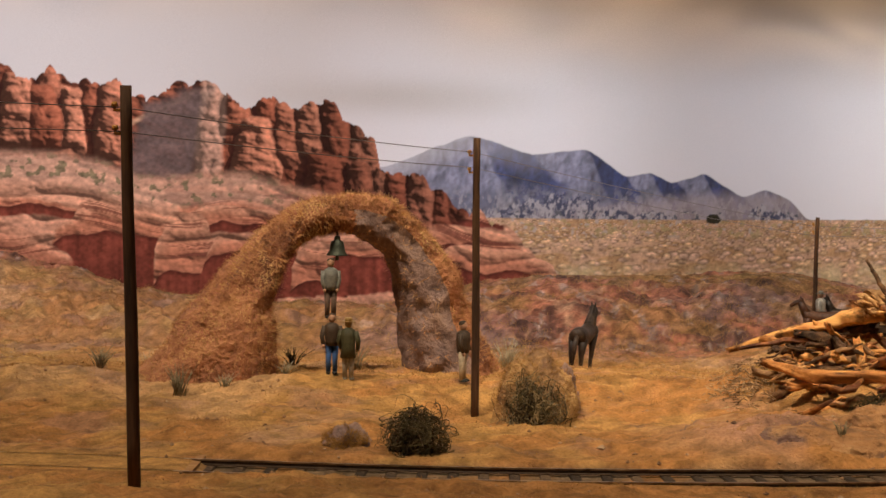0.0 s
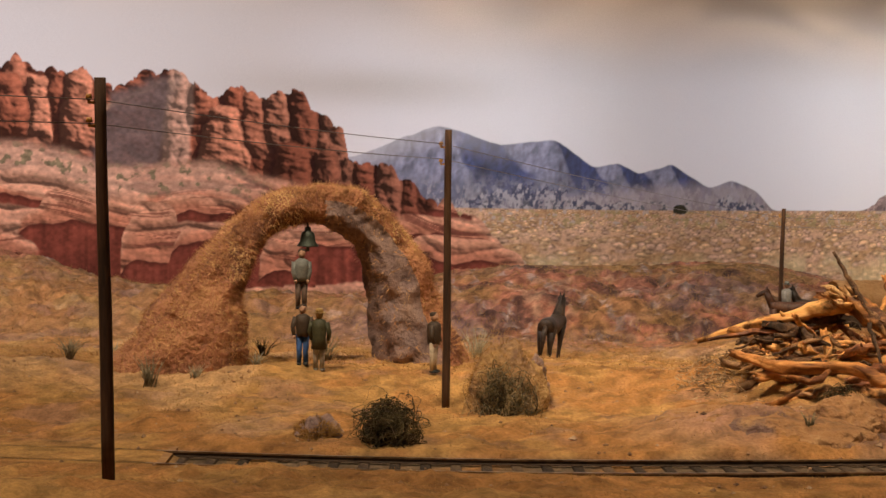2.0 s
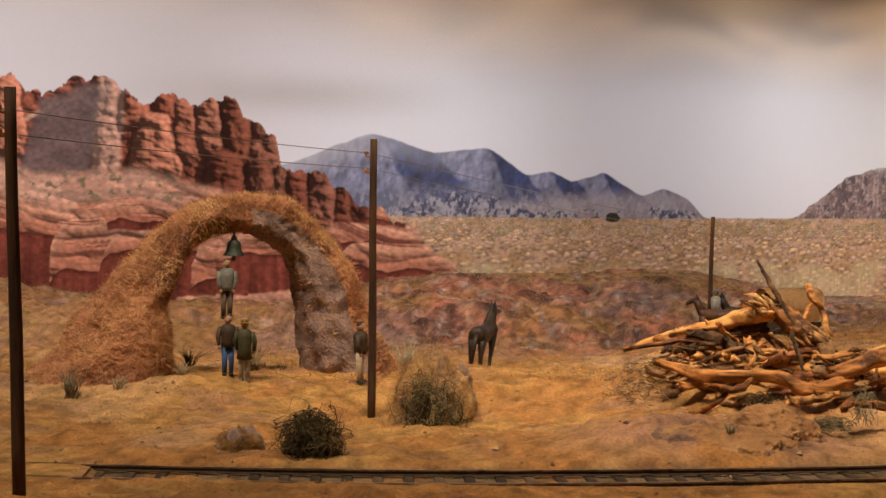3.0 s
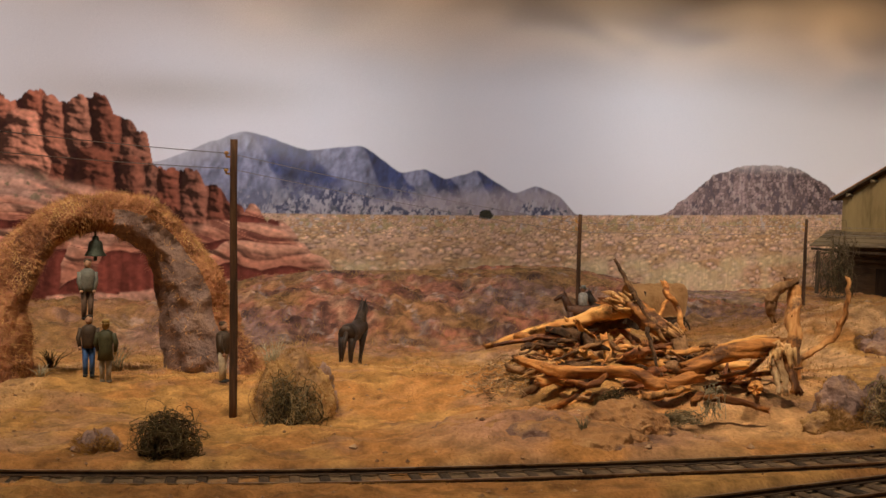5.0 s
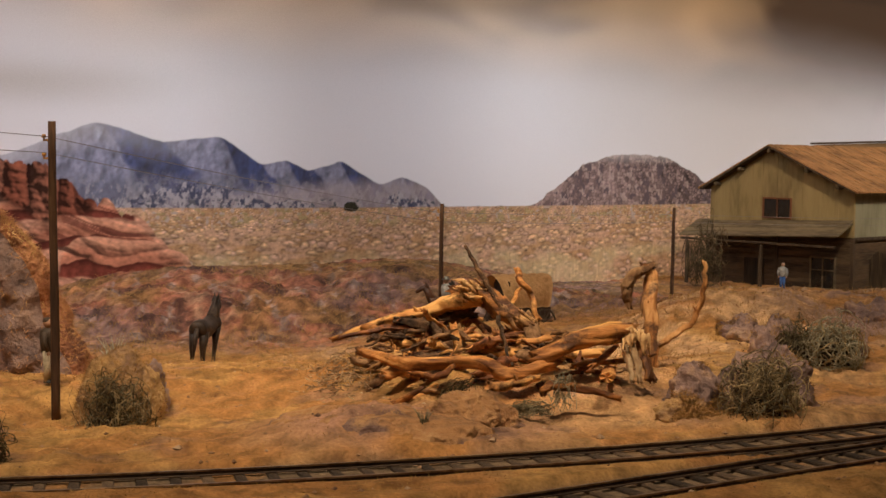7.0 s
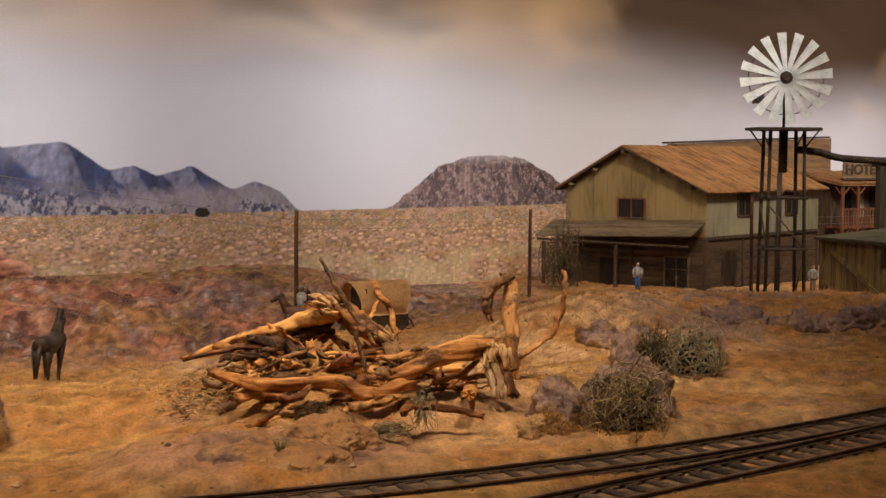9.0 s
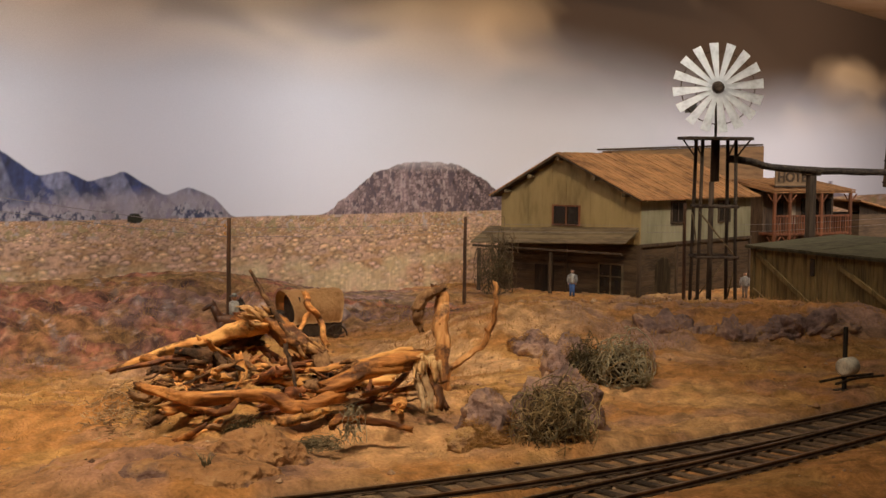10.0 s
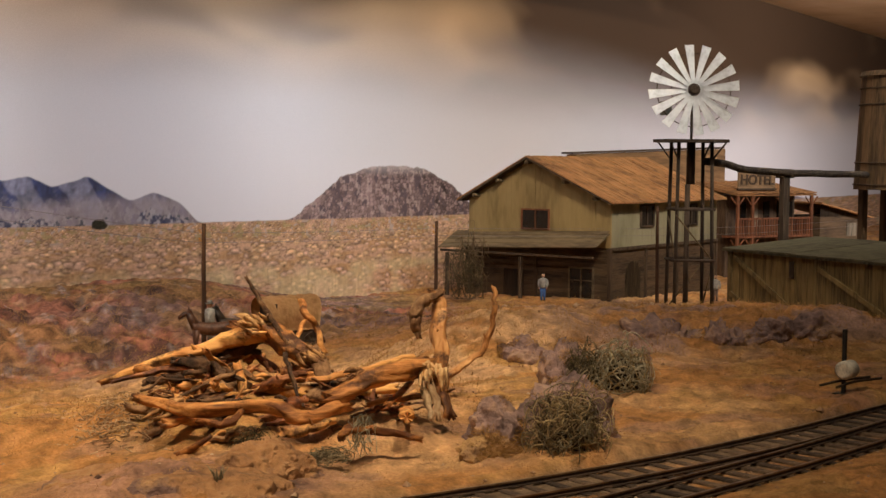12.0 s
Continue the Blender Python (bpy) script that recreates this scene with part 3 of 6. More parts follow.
    for k, (tx, hi_z, lo_z, half) in enumerate(TOWERS):
        bulge = 0.16 * (fractal(gx * 0 + k * 3.7, wz * 190, 310 + k, 2) - 0.5) + 0.10 * (fractal(gx * 0 + k, wz * 420, 340 + k, 2) - 0.5)
        wide = half * (1.22 - 0.34 * smooth(lo_z, hi_z, gz) + 1.6 * bulge)
        across = np.clip(1 - np.abs((wx - tx) / wide) ** 2.4, 0, 1)
        crown = np.clip((hi_z + 0.001 - wz) / (0.75 * half), 0, 1)
        swell = half * across ** 0.5 * np.sqrt(1 - (1 - crown) ** 2) * smooth(lo_z - 0.006, lo_z + 0.004, gz) * (1 + bulge) + 0.004 * (hi_z < 0.09) * (across > 0) * (crown > 0)
        patch = np.where(swell > relief, 0.30 + 0.7 * ((k * 0.381966) % 1.0), patch)
        relief = np.maximum(relief, swell)
    e3, _, _ = cells(wx * 85, wz * 105, 94)
    relief = relief + 0.0021 * fractal(gx * 60, bedding(gx, gz) * 430, 92, 3) + 0.0034 * np.sqrt(np.clip(0.55 - e3 ** 2, 0, 1)) + 0.0022 * np.sqrt(np.clip(0.5 - e1 ** 2, 0, 1)) + 0.0030 * (fractal(gx * 150, gz * 150, 93, 4, 0.6) - 0.5)
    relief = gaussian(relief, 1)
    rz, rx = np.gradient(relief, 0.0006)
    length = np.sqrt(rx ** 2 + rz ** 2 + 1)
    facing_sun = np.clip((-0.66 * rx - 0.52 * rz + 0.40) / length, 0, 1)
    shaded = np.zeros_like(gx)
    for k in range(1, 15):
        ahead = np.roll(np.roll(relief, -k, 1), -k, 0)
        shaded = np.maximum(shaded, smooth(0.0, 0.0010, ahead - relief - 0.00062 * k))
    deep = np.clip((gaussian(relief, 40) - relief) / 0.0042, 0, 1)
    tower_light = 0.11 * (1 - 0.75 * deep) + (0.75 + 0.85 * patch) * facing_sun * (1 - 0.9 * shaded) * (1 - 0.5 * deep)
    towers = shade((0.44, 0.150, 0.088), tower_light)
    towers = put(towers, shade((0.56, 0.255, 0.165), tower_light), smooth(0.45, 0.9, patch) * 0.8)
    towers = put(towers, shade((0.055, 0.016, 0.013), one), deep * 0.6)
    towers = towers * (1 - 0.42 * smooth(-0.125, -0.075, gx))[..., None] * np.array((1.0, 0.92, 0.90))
    slope_top = smooth(0.003, 0.0, np.abs(gz - 0.1105 - 0.47 * (gx + 0.187))) * smooth(-0.208, -0.203, gx) * smooth(-0.163, -0.168, gx)
    towers = put(towers, shade((0.55, 0.33, 0.22), 0.6 + 0.8 * fractal(gx * 80, bedding(gx, gz) * 500, 95, 3)), slope_top * 0.9)
    cliff = smooth(0.004, -0.003, np.maximum(np.abs(gx + 0.183 - 0.3 * (gz - 0.09)) - 0.021, np.abs(gz - 0.093 - 0.25 * (gx + 0.183)) - 0.025) + 0.012 * (fractal(gx * 45, gz * 45, 104, 3) - 0.5))
    towers = put(towers, shade((0.135, 0.092, 0.090), 0.60 + 0.8 * fractal(gx * 60, gz * 160, 94, 4)), cliff * 0.92)
    bright_edge = smooth(0.0105, 0.0070, np.abs(gx + 0.1535 - 0.10 * (gz - 0.1) + 0.006 * (fractal(gx * 60, gz * 70, 105, 3) - 0.5))) * smooth(0.066, 0.074, gz)
    towers = put(towers, shade((0.64, 0.42, 0.33), 0.20 + 0.95 * tower_light), bright_edge * 0.60)
    bed = bedding(gx, gz)
    strata = fractal(gx * 6, bed * 420, 97, 4)
    strata = smooth(0.18, 0.82, strata)
    beds = fractal(gx * 14, bed * 620, 107, 4, 0.6)
    f1, _, _ = cells(wx * 34, bed * 120, 112)
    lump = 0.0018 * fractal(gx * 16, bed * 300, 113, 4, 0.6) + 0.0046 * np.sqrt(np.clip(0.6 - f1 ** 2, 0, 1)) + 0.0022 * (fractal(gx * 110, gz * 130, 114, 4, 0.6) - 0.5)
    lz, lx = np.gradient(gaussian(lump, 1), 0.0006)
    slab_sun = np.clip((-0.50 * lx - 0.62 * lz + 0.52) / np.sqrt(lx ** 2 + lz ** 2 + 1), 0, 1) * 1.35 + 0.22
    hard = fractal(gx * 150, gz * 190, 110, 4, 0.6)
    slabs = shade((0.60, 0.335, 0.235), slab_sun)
    # overhanging ledges, back to front: ends, top, lip and foot; pale backs, dark streaked faces
    LEDGES = [(-0.185, -0.085, 0.0665, 0.0600, 0.0545), (-0.174, -0.092, 0.0586, 0.0490, 0.0450), (-0.170, -0.095, 0.0500, 0.0400, 0.0335), (-0.420, -0.222, 0.0610, 0.0545, 0.0430), (-0.254, -0.172, 0.0530, 0.0335, -0.004), (-0.420, -0.243, 0.0440, 0.0200, 0.010), (-0.190, -0.150, 0.0470, 0.0090, -0.006),
              (-0.160, -0.112, 0.0320, 0.0215, -0.014), (-0.120, -0.086, 0.0300, 0.0235, -0.008), (-0.102, -0.068, 0.0315, 0.0030, -0.006), (-0.080, -0.028, 0.0310, 0.0220, -0.004), (-0.045, 0.030, 0.0530, 0.0450, 0.0390), (-0.030, 0.046, 0.0400, 0.0290, 0.0220), (-0.012, 0.064, 0.0270, 0.0130, 0.0030)]
    sway = 0.0080 * (fractal(gx * 45, gz * 45, 108, 4, 0.6) - 0.5)
    for k, (x_a, x_b, z_top, z_lip, z_foot) in enumerate(LEDGES):
        side = np.abs((gx + sway - (x_a + x_b) / 2) / ((x_b - x_a) / 2)) + 0.16 * (fractal(gx * 70, gz * 70, 140 + k, 3) - 0.5)
        drop = (z_top - z_foot) * 0.55 * np.clip(side, 0, 1.2) ** 4 + 0.10 * (gx - x_a)
        roof_line = z_top + 0.05 * (x_b - x_a) - drop + 0.5 * sway
        lip = z_lip - 0.30 * drop + 0.9 * sway + 0.0035 * (fractal(gx * 90, gx * 0 + k, 109, 3) - 0.5)
        foot = z_foot + 0.8 * sway
        inside = smooth(1.04, 0.97, side) * smooth(-0.0003, 0.0008, roof_line - gz) * smooth(-0.0012, 0.0006, gz - foot)
        height = np.clip((gz - lip) / (roof_line - lip + 1e-4), 0, 1)
        back = put(shade((0.47, 0.205, 0.130), slab_sun), shade((0.62, 0.345, 0.235), slab_sun), smooth(0.25, 0.9, height) * 0.85)
        back = put(back, shade((0.16, 0.052, 0.038), one), smooth(0.56, 0.64, beds) * smooth(0.44, 0.56, fractal(gx * 40, gz * 50, 111 + k, 3)) * 0.75)
        front = shade((0.215, 0.058, 0.040), (0.20 + 1.0 * fractal(gx * 260, gz * 26, 125 + k, 3) + 0.5 * hard) * (0.75 + 0.35 * smooth(0.3, 0.7, fractal(gx * 40, gz * 30, 138, 3))))
        front = put(front, shade((0.050, 0.014, 0.011), one), smooth(0.0045, 0.0, lip - gz) * 0.7)
        face = smooth(0.0005, -0.0006, gz - lip)
        slabs = put(slabs, put(back, front, face), inside)
        slabs = put(slabs, shade((0.11, 0.036, 0.028), one), inside * smooth(0.0010, 0.0, np.abs(roof_line - gz - 0.0002)) * 0.35)
    slabs = slabs * np.array((0.94, 0.84, 0.80))
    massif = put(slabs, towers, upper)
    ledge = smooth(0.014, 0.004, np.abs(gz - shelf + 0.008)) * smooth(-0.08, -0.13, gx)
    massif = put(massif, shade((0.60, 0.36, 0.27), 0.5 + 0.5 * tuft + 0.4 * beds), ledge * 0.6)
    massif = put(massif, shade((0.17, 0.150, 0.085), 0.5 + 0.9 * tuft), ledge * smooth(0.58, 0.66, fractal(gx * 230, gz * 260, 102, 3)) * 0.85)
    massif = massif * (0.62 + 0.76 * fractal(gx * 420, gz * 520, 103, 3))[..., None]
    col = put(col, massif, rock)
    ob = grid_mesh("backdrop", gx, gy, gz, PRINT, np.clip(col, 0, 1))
    tagged(ob, "printed desert panorama with red cliffs, blue hills and sky", "backdrop", kind="structure")


def gaussian(a, n):
    """A soft copy of an array."""
    for _ in range(n):
        a = (np.roll(a, 1, 0) + a * 2 + np.roll(a, -1, 0)) / 4
        a = (np.roll(a, 1, 1) + a * 2 + np.roll(a, -1, 1)) / 4
    return a


build_backdrop()

# ---------------------------------------------------------------- room and soffit


def build_room():
    plaster = material("tan_ceiling_board", [(0.40, 0.27, 0.15), (0.50, 0.35, 0.20), (0.56, 0.40, 0.25)], 6, bump=0.05)
    dim = material("dim_room_wall", [(0.20, 0.16, 0.12), (0.26, 0.21, 0.16)], 3, bump=0.05)
    x = np.linspace(-0.80, 1.56, 90)
    bm = bmesh.new()
    wall = back_wall(x)
    reach = 0.07 + 0.25 * smooth(0.72, 0.98, x)
    rows = [[bm.verts.new((a, b + (0.01 if back else -r), z)) for a, b, r in zip(x, wall, reach)] for back, z in ((1, 0.2625), (0, 0.2625), (0, 0.2685), (1, 0.2685))]
    for p, q in zip(rows, rows[1:] + rows[:1]):
        for k in range(len(x) - 1):
            bm.faces.new((p[k], p[k + 1], q[k + 1], q[k]))
    tagged(part("ceiling", bm, plaster), "tan board soffit over the back wall", "ceiling", kind="structure")
    for name, b in (("wall_west", (-0.86, -0.81, -0.55, 1.75, -0.10, 0.60)), ("wall_east", (1.57, 1.62, -0.55, 1.75, -0.10, 0.60)), ("wall_south", (-0.86, 1.62, -0.60, -0.55, -0.10, 0.60)), ("wall_north", (-0.86, 1.62, 1.75, 1.80, -0.10, 0.60)), ("floor", (-0.86, 1.62, -0.60, 1.80, -0.14, -0.10))):
        bm = bmesh.new()
        box(bm, *b)
        tagged(part(name, bm, dim), "plain dim surface of the exhibition room", "room", kind="structure")


build_room()

# ---------------------------------------------------------------- telegraph line


def utility_pole(x, y, z0, z1, r, pegs=True, lean=0.0):
    h = z1 - z0
    top = empty("utility_pole", pose(x, y, z0, 0, lean, 0), "dark brown wooden telegraph pole with amber insulators" if pegs else "thin dark wooden pole standing beside the house", "pole", "telegraph poles")
    bm = bmesh.new()
    tube(bm, bend([(0, 0, -0.006), (0.0001, 0, h * 0.4), (-0.0001, 0, h * 0.7), (0, 0, h)], 3), [r * 1.08] * 4 + [r] * 3 + [r * 0.94] * 3, 10, 0.06)
    part("shaft", bm, POLE_WOOD, top)
    if pegs:
        for k in (0.055, 0.115):
            bm = bmesh.new()
            zz = h * (1 - k)
            tube(bm, [(-r * 0.8, 0, zz - r * 0.5), (-r * 1.9, 0, zz - r * 0.5), (-r * 1.9, 0, zz + r * 0.7)], r * 0.33, 6)
            tube(bm, [(-r * 1.9, 0, zz + r * 0.1), (-r * 1.9, 0, zz + r * 0.9)], [r * 0.62, r * 0.45], 8)
            part("insulator", bm, AMBER, top, "small amber insulator on a bent pin")
    return top


POLES = [(-0.0603, 0.263, 0.0172, 0.0952, 0.00122), (0.0106, 0.420, 0.0, 0.0885, 0.00122), (0.186, 0.690, -0.012, 0.0555, 0.0011), (0.369, 0.830, -0.012, 0.049, 0.0011)]
for k, p in enumerate(POLES):
    utility_pole(*p, lean=(-1.3, -0.5, 0.3, 0.4)[k])
utility_pole(0.489, 0.760, -0.01, 0.060, 0.0011, False, -0.5)


def wires():
    ends = [(-0.33, 0.0, 0.10)] + [(x - 2 * r, y, z1) for x, y, z0, z1, r in POLES] + [(0.60, 0.83, 0.047), (0.95, 1.0, 0.05)]
    for k in (0.055, 0.115):
        bm = bmesh.new()
        for a, b in zip(ends, ends[1:]):
            h = 0.08 * k
            p, q = Vector(a) - Vector((0, 0, h)), Vector(b) - Vector((0, 0, h))
            pts = [p.lerp(q, s / 10) - Vector((0, 0, 0.016 * (q - p).length * s / 10 * (1 - s / 10))) for s in range(11)]
            tube(bm, pts, 0.00011, 4)
        tagged(part("telegraph_wire", bm, WIRE), "thin dark wire slung between the telegraph poles", "wire", "telegraph wires")


wires()

# ---------------------------------------------------------------- railway


def rail_path(f, x0, x1, side, step=0.004):
    pts = []
    for x in np.arange(x0, x1, step):
        slope = float(f(x + 0.001) - f(x - 0.001)) / 0.002
        n = math.hypot(1, slope)
        pts.append((x - side * slope / n, float(f(x)) + side / n))
    return pts


def lay_rail(top, pts, z):
    bm = bmesh.new()
    profile = [(-0.0008, 0, 1), (-0.0008, 0.0002, 1), (-0.00022, 0.0004, 1), (-0.00022, 0.0010, 1), (-0.00042, 0.0011, 0), (-0.00042, 0.0015, 0), (0.00042, 0.0015, 0), (0.00042, 0.0011, 1), (0.00022, 0.0010, 1), (0.00022, 0.0004, 1), (0.0008, 0.0002, 1), (0.0008, 0, 1)]
    rings = []
    for i, (x, y) in enumerate(pts):
        ax, ay = pts[max(i - 1, 0)]
        bx, by = pts[min(i + 1, len(pts) - 1)]
        n = math.hypot(bx - ax, by - ay)
        sx, sy = -(by - ay) / n, (bx - ax) / n
        rings.append([bm.verts.new((x + sx * o, y + sy * o, z + h)) for o, h, _ in profile])
    for a, b in zip(rings, rings[1:]):
        for k in range(len(profile) - 1):
            f = bm.faces.new((a[k], b[k], b[k + 1], a[k + 1]))
            f.material_index = 0 if k in (4, 5, 6) else 1
    part("rail", bm, [RAIL, RAIL_SIDE], top, "steel rail with a worn shiny head")


def railway(f, x0, x1, label, z=0.0025):
    top = empty("railway_track", pose(0, 0, 0), label, "track", "railway tracks")
    for side in (-0.0070, 0.0070):
        lay_rail(top, rail_path(f, x0, x1, side), z)
    bm = bmesh.new()
    box(bm, -0.0014, 0.0014, -0.0120, 0.0120, -0.0017, -0.0001, bevel=0.0003)
    me = bpy.data.meshes.new("sleeper")
    bm.to_mesh(me)
    bm.free()
    me.materials.append(SLEEPER)
    x = max(x0, -0.058)
    k = 0
    while x < x1:
        slope = float(f(x + 0.001) - f(x - 0.001)) / 0.002
        ob = new("sleeper", me)
        ob.parent = top
        ob.matrix_basis = pose(x, float(f(x)), z, 0, 0, math.degrees(math.atan(slope)) + 1.2 * math.sin(k * 2.3))
        x += 0.0078 / math.hypot(1, slope)
        k += 1
    return top


main = railway(track_line, -0.36, 0.56, "single railway track with dark sleepers and worn rails")
railway(second_line, 0.06, 0.56, "siding track converging on the main railway track", 0.0028)


def level_crossing():
    top = empty("level_crossing", pose(0, 0, 0.0025), "brown boards laid between and beside the rails", "crossing")
    for lo, hi in ((-0.0055, 0.0055), (0.0085, 0.0150)):
        bm = bmesh.new()
        xs = [-0.36 + 0.01 * k for k in range(31)]
        rows = [[bm.verts.new((x, float(track_line(x)) + o, z)) for x in xs] for o, z in ((lo, -0.002), (lo, 0.0012), (hi, 0.0012), (hi, -0.002))]
        for p, q in zip(rows, rows[1:] + rows[:1]):
            for k in range(len(xs) - 1):
                bm.faces.new((p[k], p[k + 1], q[k + 1], q[k]))
        bm.faces.new([r[0] for r in rows]), bm.faces.new([r[-1] for r in rows][::-1])
        bmesh.ops.recalc_face_normals(bm, faces=bm.faces)
        part("board", bm, CROSSING, top)


level_crossing()

# ---------------------------------------------------------------- rock arch, boulders


def lumpy(bm, centre, size, seed, detail=4, amount=0.28, freq=1.6, flat=True, index=0):
    got = bmesh.ops.create_icosphere(bm, subdivisions=detail, radius=1)
    for v in got["verts"]:
        p = v.co.copy()
        k = 1 + amount * noise.fractal(p * freq + Vector((seed * 7.1, seed * 3.3, 0)), 0.65, 2.0, 6) + 0.10 * abs(noise.noise(p * 4 + Vector((seed, 0, seed))))
        q = p * k
        if flat and q.z < -0.35:
            q.z = -0.35
        v.co = Vector(centre) + Vector((q.x * size[0], q.y * size[1], q.z * size[2]))
    for v in got["verts"]:
        for f in v.link_faces:
            f.smooth, f.material_index = True, index


def rock_arch():
    """Plaster arch: broad left foot, slender right leg, turned a little away."""
    base = Vector((-0.055, 0.487, 0))
    along = Vector((0.965, 0.26, 0)).normalized()
    through_way = Vector((-along.y, along.x, 0))
    outer = [(-0.066, -0.004), (-0.051, 0.010), (-0.037, 0.026), (-0.023, 0.044), (-0.007, 0.060), (0.013, 0.0685), (0.034, 0.066), (0.048, 0.056), (0.060, 0.039), (0.068, 0.019), (0.082, -0.004)]
    inner = [(-0.006, -0.004), (-0.008, 0.010), (-0.009, 0.022), (-0.006, 0.038), (0.002, 0.049), (0.013, 0.0548), (0.025, 0.0520), (0.034, 0.044), (0.039, 0.030), (0.0400, 0.014), (0.0415, -0.004)]
    thick = [0.034, 0.030, 0.025, 0.020, 0.017, 0.016, 0.016, 0.017, 0.019, 0.021, 0.024]
    o = bend([(a, b, 0) for a, b in outer], 16)
    i = bend([(a, b, 0) for a, b in inner], 16)
    w = np.interp(np.linspace(0, 10, len(o)), range(11), thick)
    bm = bmesh.new()
    rings, sides = [], 72
    for k in range(len(o)):
        mid, half = (o[k] + i[k]) / 2, (o[k] - i[k]) / 2
        ring = []
        for s in range(sides):
            a = 2 * math.pi * s / sides
            c, d = math.cos(a), math.sin(a)
            c, d = math.copysign(abs(c) ** 0.7, c), math.copysign(abs(d) ** 0.7, d)
            p2 = mid + half * c
            p = base + along * p2.x + Vector((0, 0, p2.y)) + through_way * (w[k] * d * 0.8)
            push = noise.fractal(p * 50, 0.9, 2.0, 5) * 0.0030 - abs(noise.noise(p * 95)) * 0.0032 + noise.noise(Vector((p.x * 260, p.y * 260, p.z * 110))) * 0.0012 + noise.noise(p * 620) * 0.0007
            out = (along * (half.x * c) + Vector((0, 0, half.y * c)) + through_way * (w[k] * d * 0.8)).normalized()
            ring.append(bm.verts.new(p + out * push))
        rings.append(ring)
    for a, b in zip(rings, rings[1:]):
        for s in range(sides):
            f = bm.faces.new((a[s], a[(s + 1) % sides], b[(s + 1) % sides], b[s]))
            f.smooth = True
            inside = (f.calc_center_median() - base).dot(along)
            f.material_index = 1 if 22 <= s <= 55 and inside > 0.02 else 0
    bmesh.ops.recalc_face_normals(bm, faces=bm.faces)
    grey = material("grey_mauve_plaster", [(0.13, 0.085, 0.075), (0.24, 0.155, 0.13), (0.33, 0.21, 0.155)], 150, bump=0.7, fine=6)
    bm.faces.ensure_lookup_table()
    rnd = random.Random(77)
    blades = bmesh.new()
    for f in bm.faces:
        up = f.normal.z
        if f.material_index == 1 and rnd.random() > 0.15:
            continue
        for _ in range(4 if up > 0.1 else 1 + (noise.noise(f.calc_center_median() * 70) > 0.0)):
            w = [rnd.random() + 0.05 for _ in f.verts]
            p = sum((v.co * k for v, k in zip(f.verts, w)), Vector()) / sum(w)
            side = Vector((rnd.gauss(0, 1), rnd.gauss(0, 1), rnd.gauss(0, 1))).normalized()
            tip = (f.normal * 0.7 + side * 0.7 + Vector((0, 0, -0.25))).normalized() * rnd.uniform(0.0010, 0.0032)
            across = f.normal.cross(side).normalized() * 0.00011
            blades.faces.new([blades.verts.new(q) for q in (p - across, p + across, p + tip)])
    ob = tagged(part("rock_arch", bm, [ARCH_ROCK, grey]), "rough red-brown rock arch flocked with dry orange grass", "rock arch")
    flock = part("grass_flock", blades, material("arch_flock", [(0.30, 0.12, 0.050), (0.52, 0.265, 0.105), (0.70, 0.44, 0.19)], 90, bump=0), ob, "short golden flock fibres")
    tagged(flock, kind="stuff")


rock_arch()


def boulder(x, y, z, size, seed, label, mats=None, amount=0.28):
    bm = bmesh.new()
    lumpy(bm, (0, 0, 0), size, seed, 5, amount)
    fuzz = bmesh.new()
    if mats is not FLAT_ROCK:
        rnd, least = random.Random(seed + 400), -0.12 if mats is FLOCKED else 0.16
        for f in bm.faces:
            if f.normal.z < 0.05 or noise.noise(f.calc_center_median() * 160) < least:
                continue
            p = f.calc_center_median()
            for _ in range(2):
                d = (f.normal * 0.6 + Vector((rnd.gauss(0, 0.6), rnd.gauss(0, 0.6), rnd.gauss(-0.1, 0.4)))).normalized() * rnd.uniform(0.0008, 0.0024)
                w = f.normal.cross(d).normalized() * 0.0001
                fuzz.faces.new([fuzz.verts.new(q) for q in (p - w, p + w, p + d)])
    ob = part("boulder", bm, mats or MAUVE_ROCK)
    ob.matrix_world = pose(x, y, z + 0.2 * size[2], 0, 0, seed * 37)
    if len(fuzz.faces):
        tagged(part("grass_flock", fuzz, STRAW, ob, "short straw fibres on the rock"), kind="stuff")
    else:
        fuzz.free()
    return tagged(ob, label, "boulder", "boulders")


FLAT_ROCK = material("tan_mauve_flat_rock", [(0.20, 0.100, 0.050), (0.41, 0.205, 0.085), (0.52, 0.30, 0.14)], 45, bump=0.8, fine=8, stain=((0.16, 0.095, 0.085), 55, 0.54))
FLOCKED = material("grass_flocked_boulder", [(0.24, 0.135, 0.08), (0.45, 0.26, 0.105), (0.58, 0.37, 0.155)], 70, bump=0.9, fine=7)
boulder(0.0295, 0.409, -0.0015, (0.0135, 0.011, 0.0185), 1, "tan boulder flocked with dry grass beside a pole", FLOCKED, 0.16)
boulder(0.037, 0.419, 0.001, (0.0070, 0.007, 0.0125), 2, "mauve boulder leaning on a flocked boulder")
boulder(0.1990, 0.387, 0.003, (0.0095, 0.008, 0.0125), 3, "purple-brown boulder behind a grey bush")
boulder(0.2235, 0.389, 0.002, (0.0130, 0.009, 0.0160), 4, "grey-mauve boulder beside a dry bush")
boulder(0.1895, 0.374, 0.002, (0.0085, 0.006, 0.0070), 5, "small pinkish boulder near the log pile", FLOCKED)
boulder(0.262, 0.462, 0.004, (0.0120, 0.008, 0.0150), 6, "brown boulder with a hollow beside a pale bush")
boulder(0.292, 0.465, 0.003, (0.0080, 0.007, 0.0140), 7, "mauve boulder behind a pale bush")
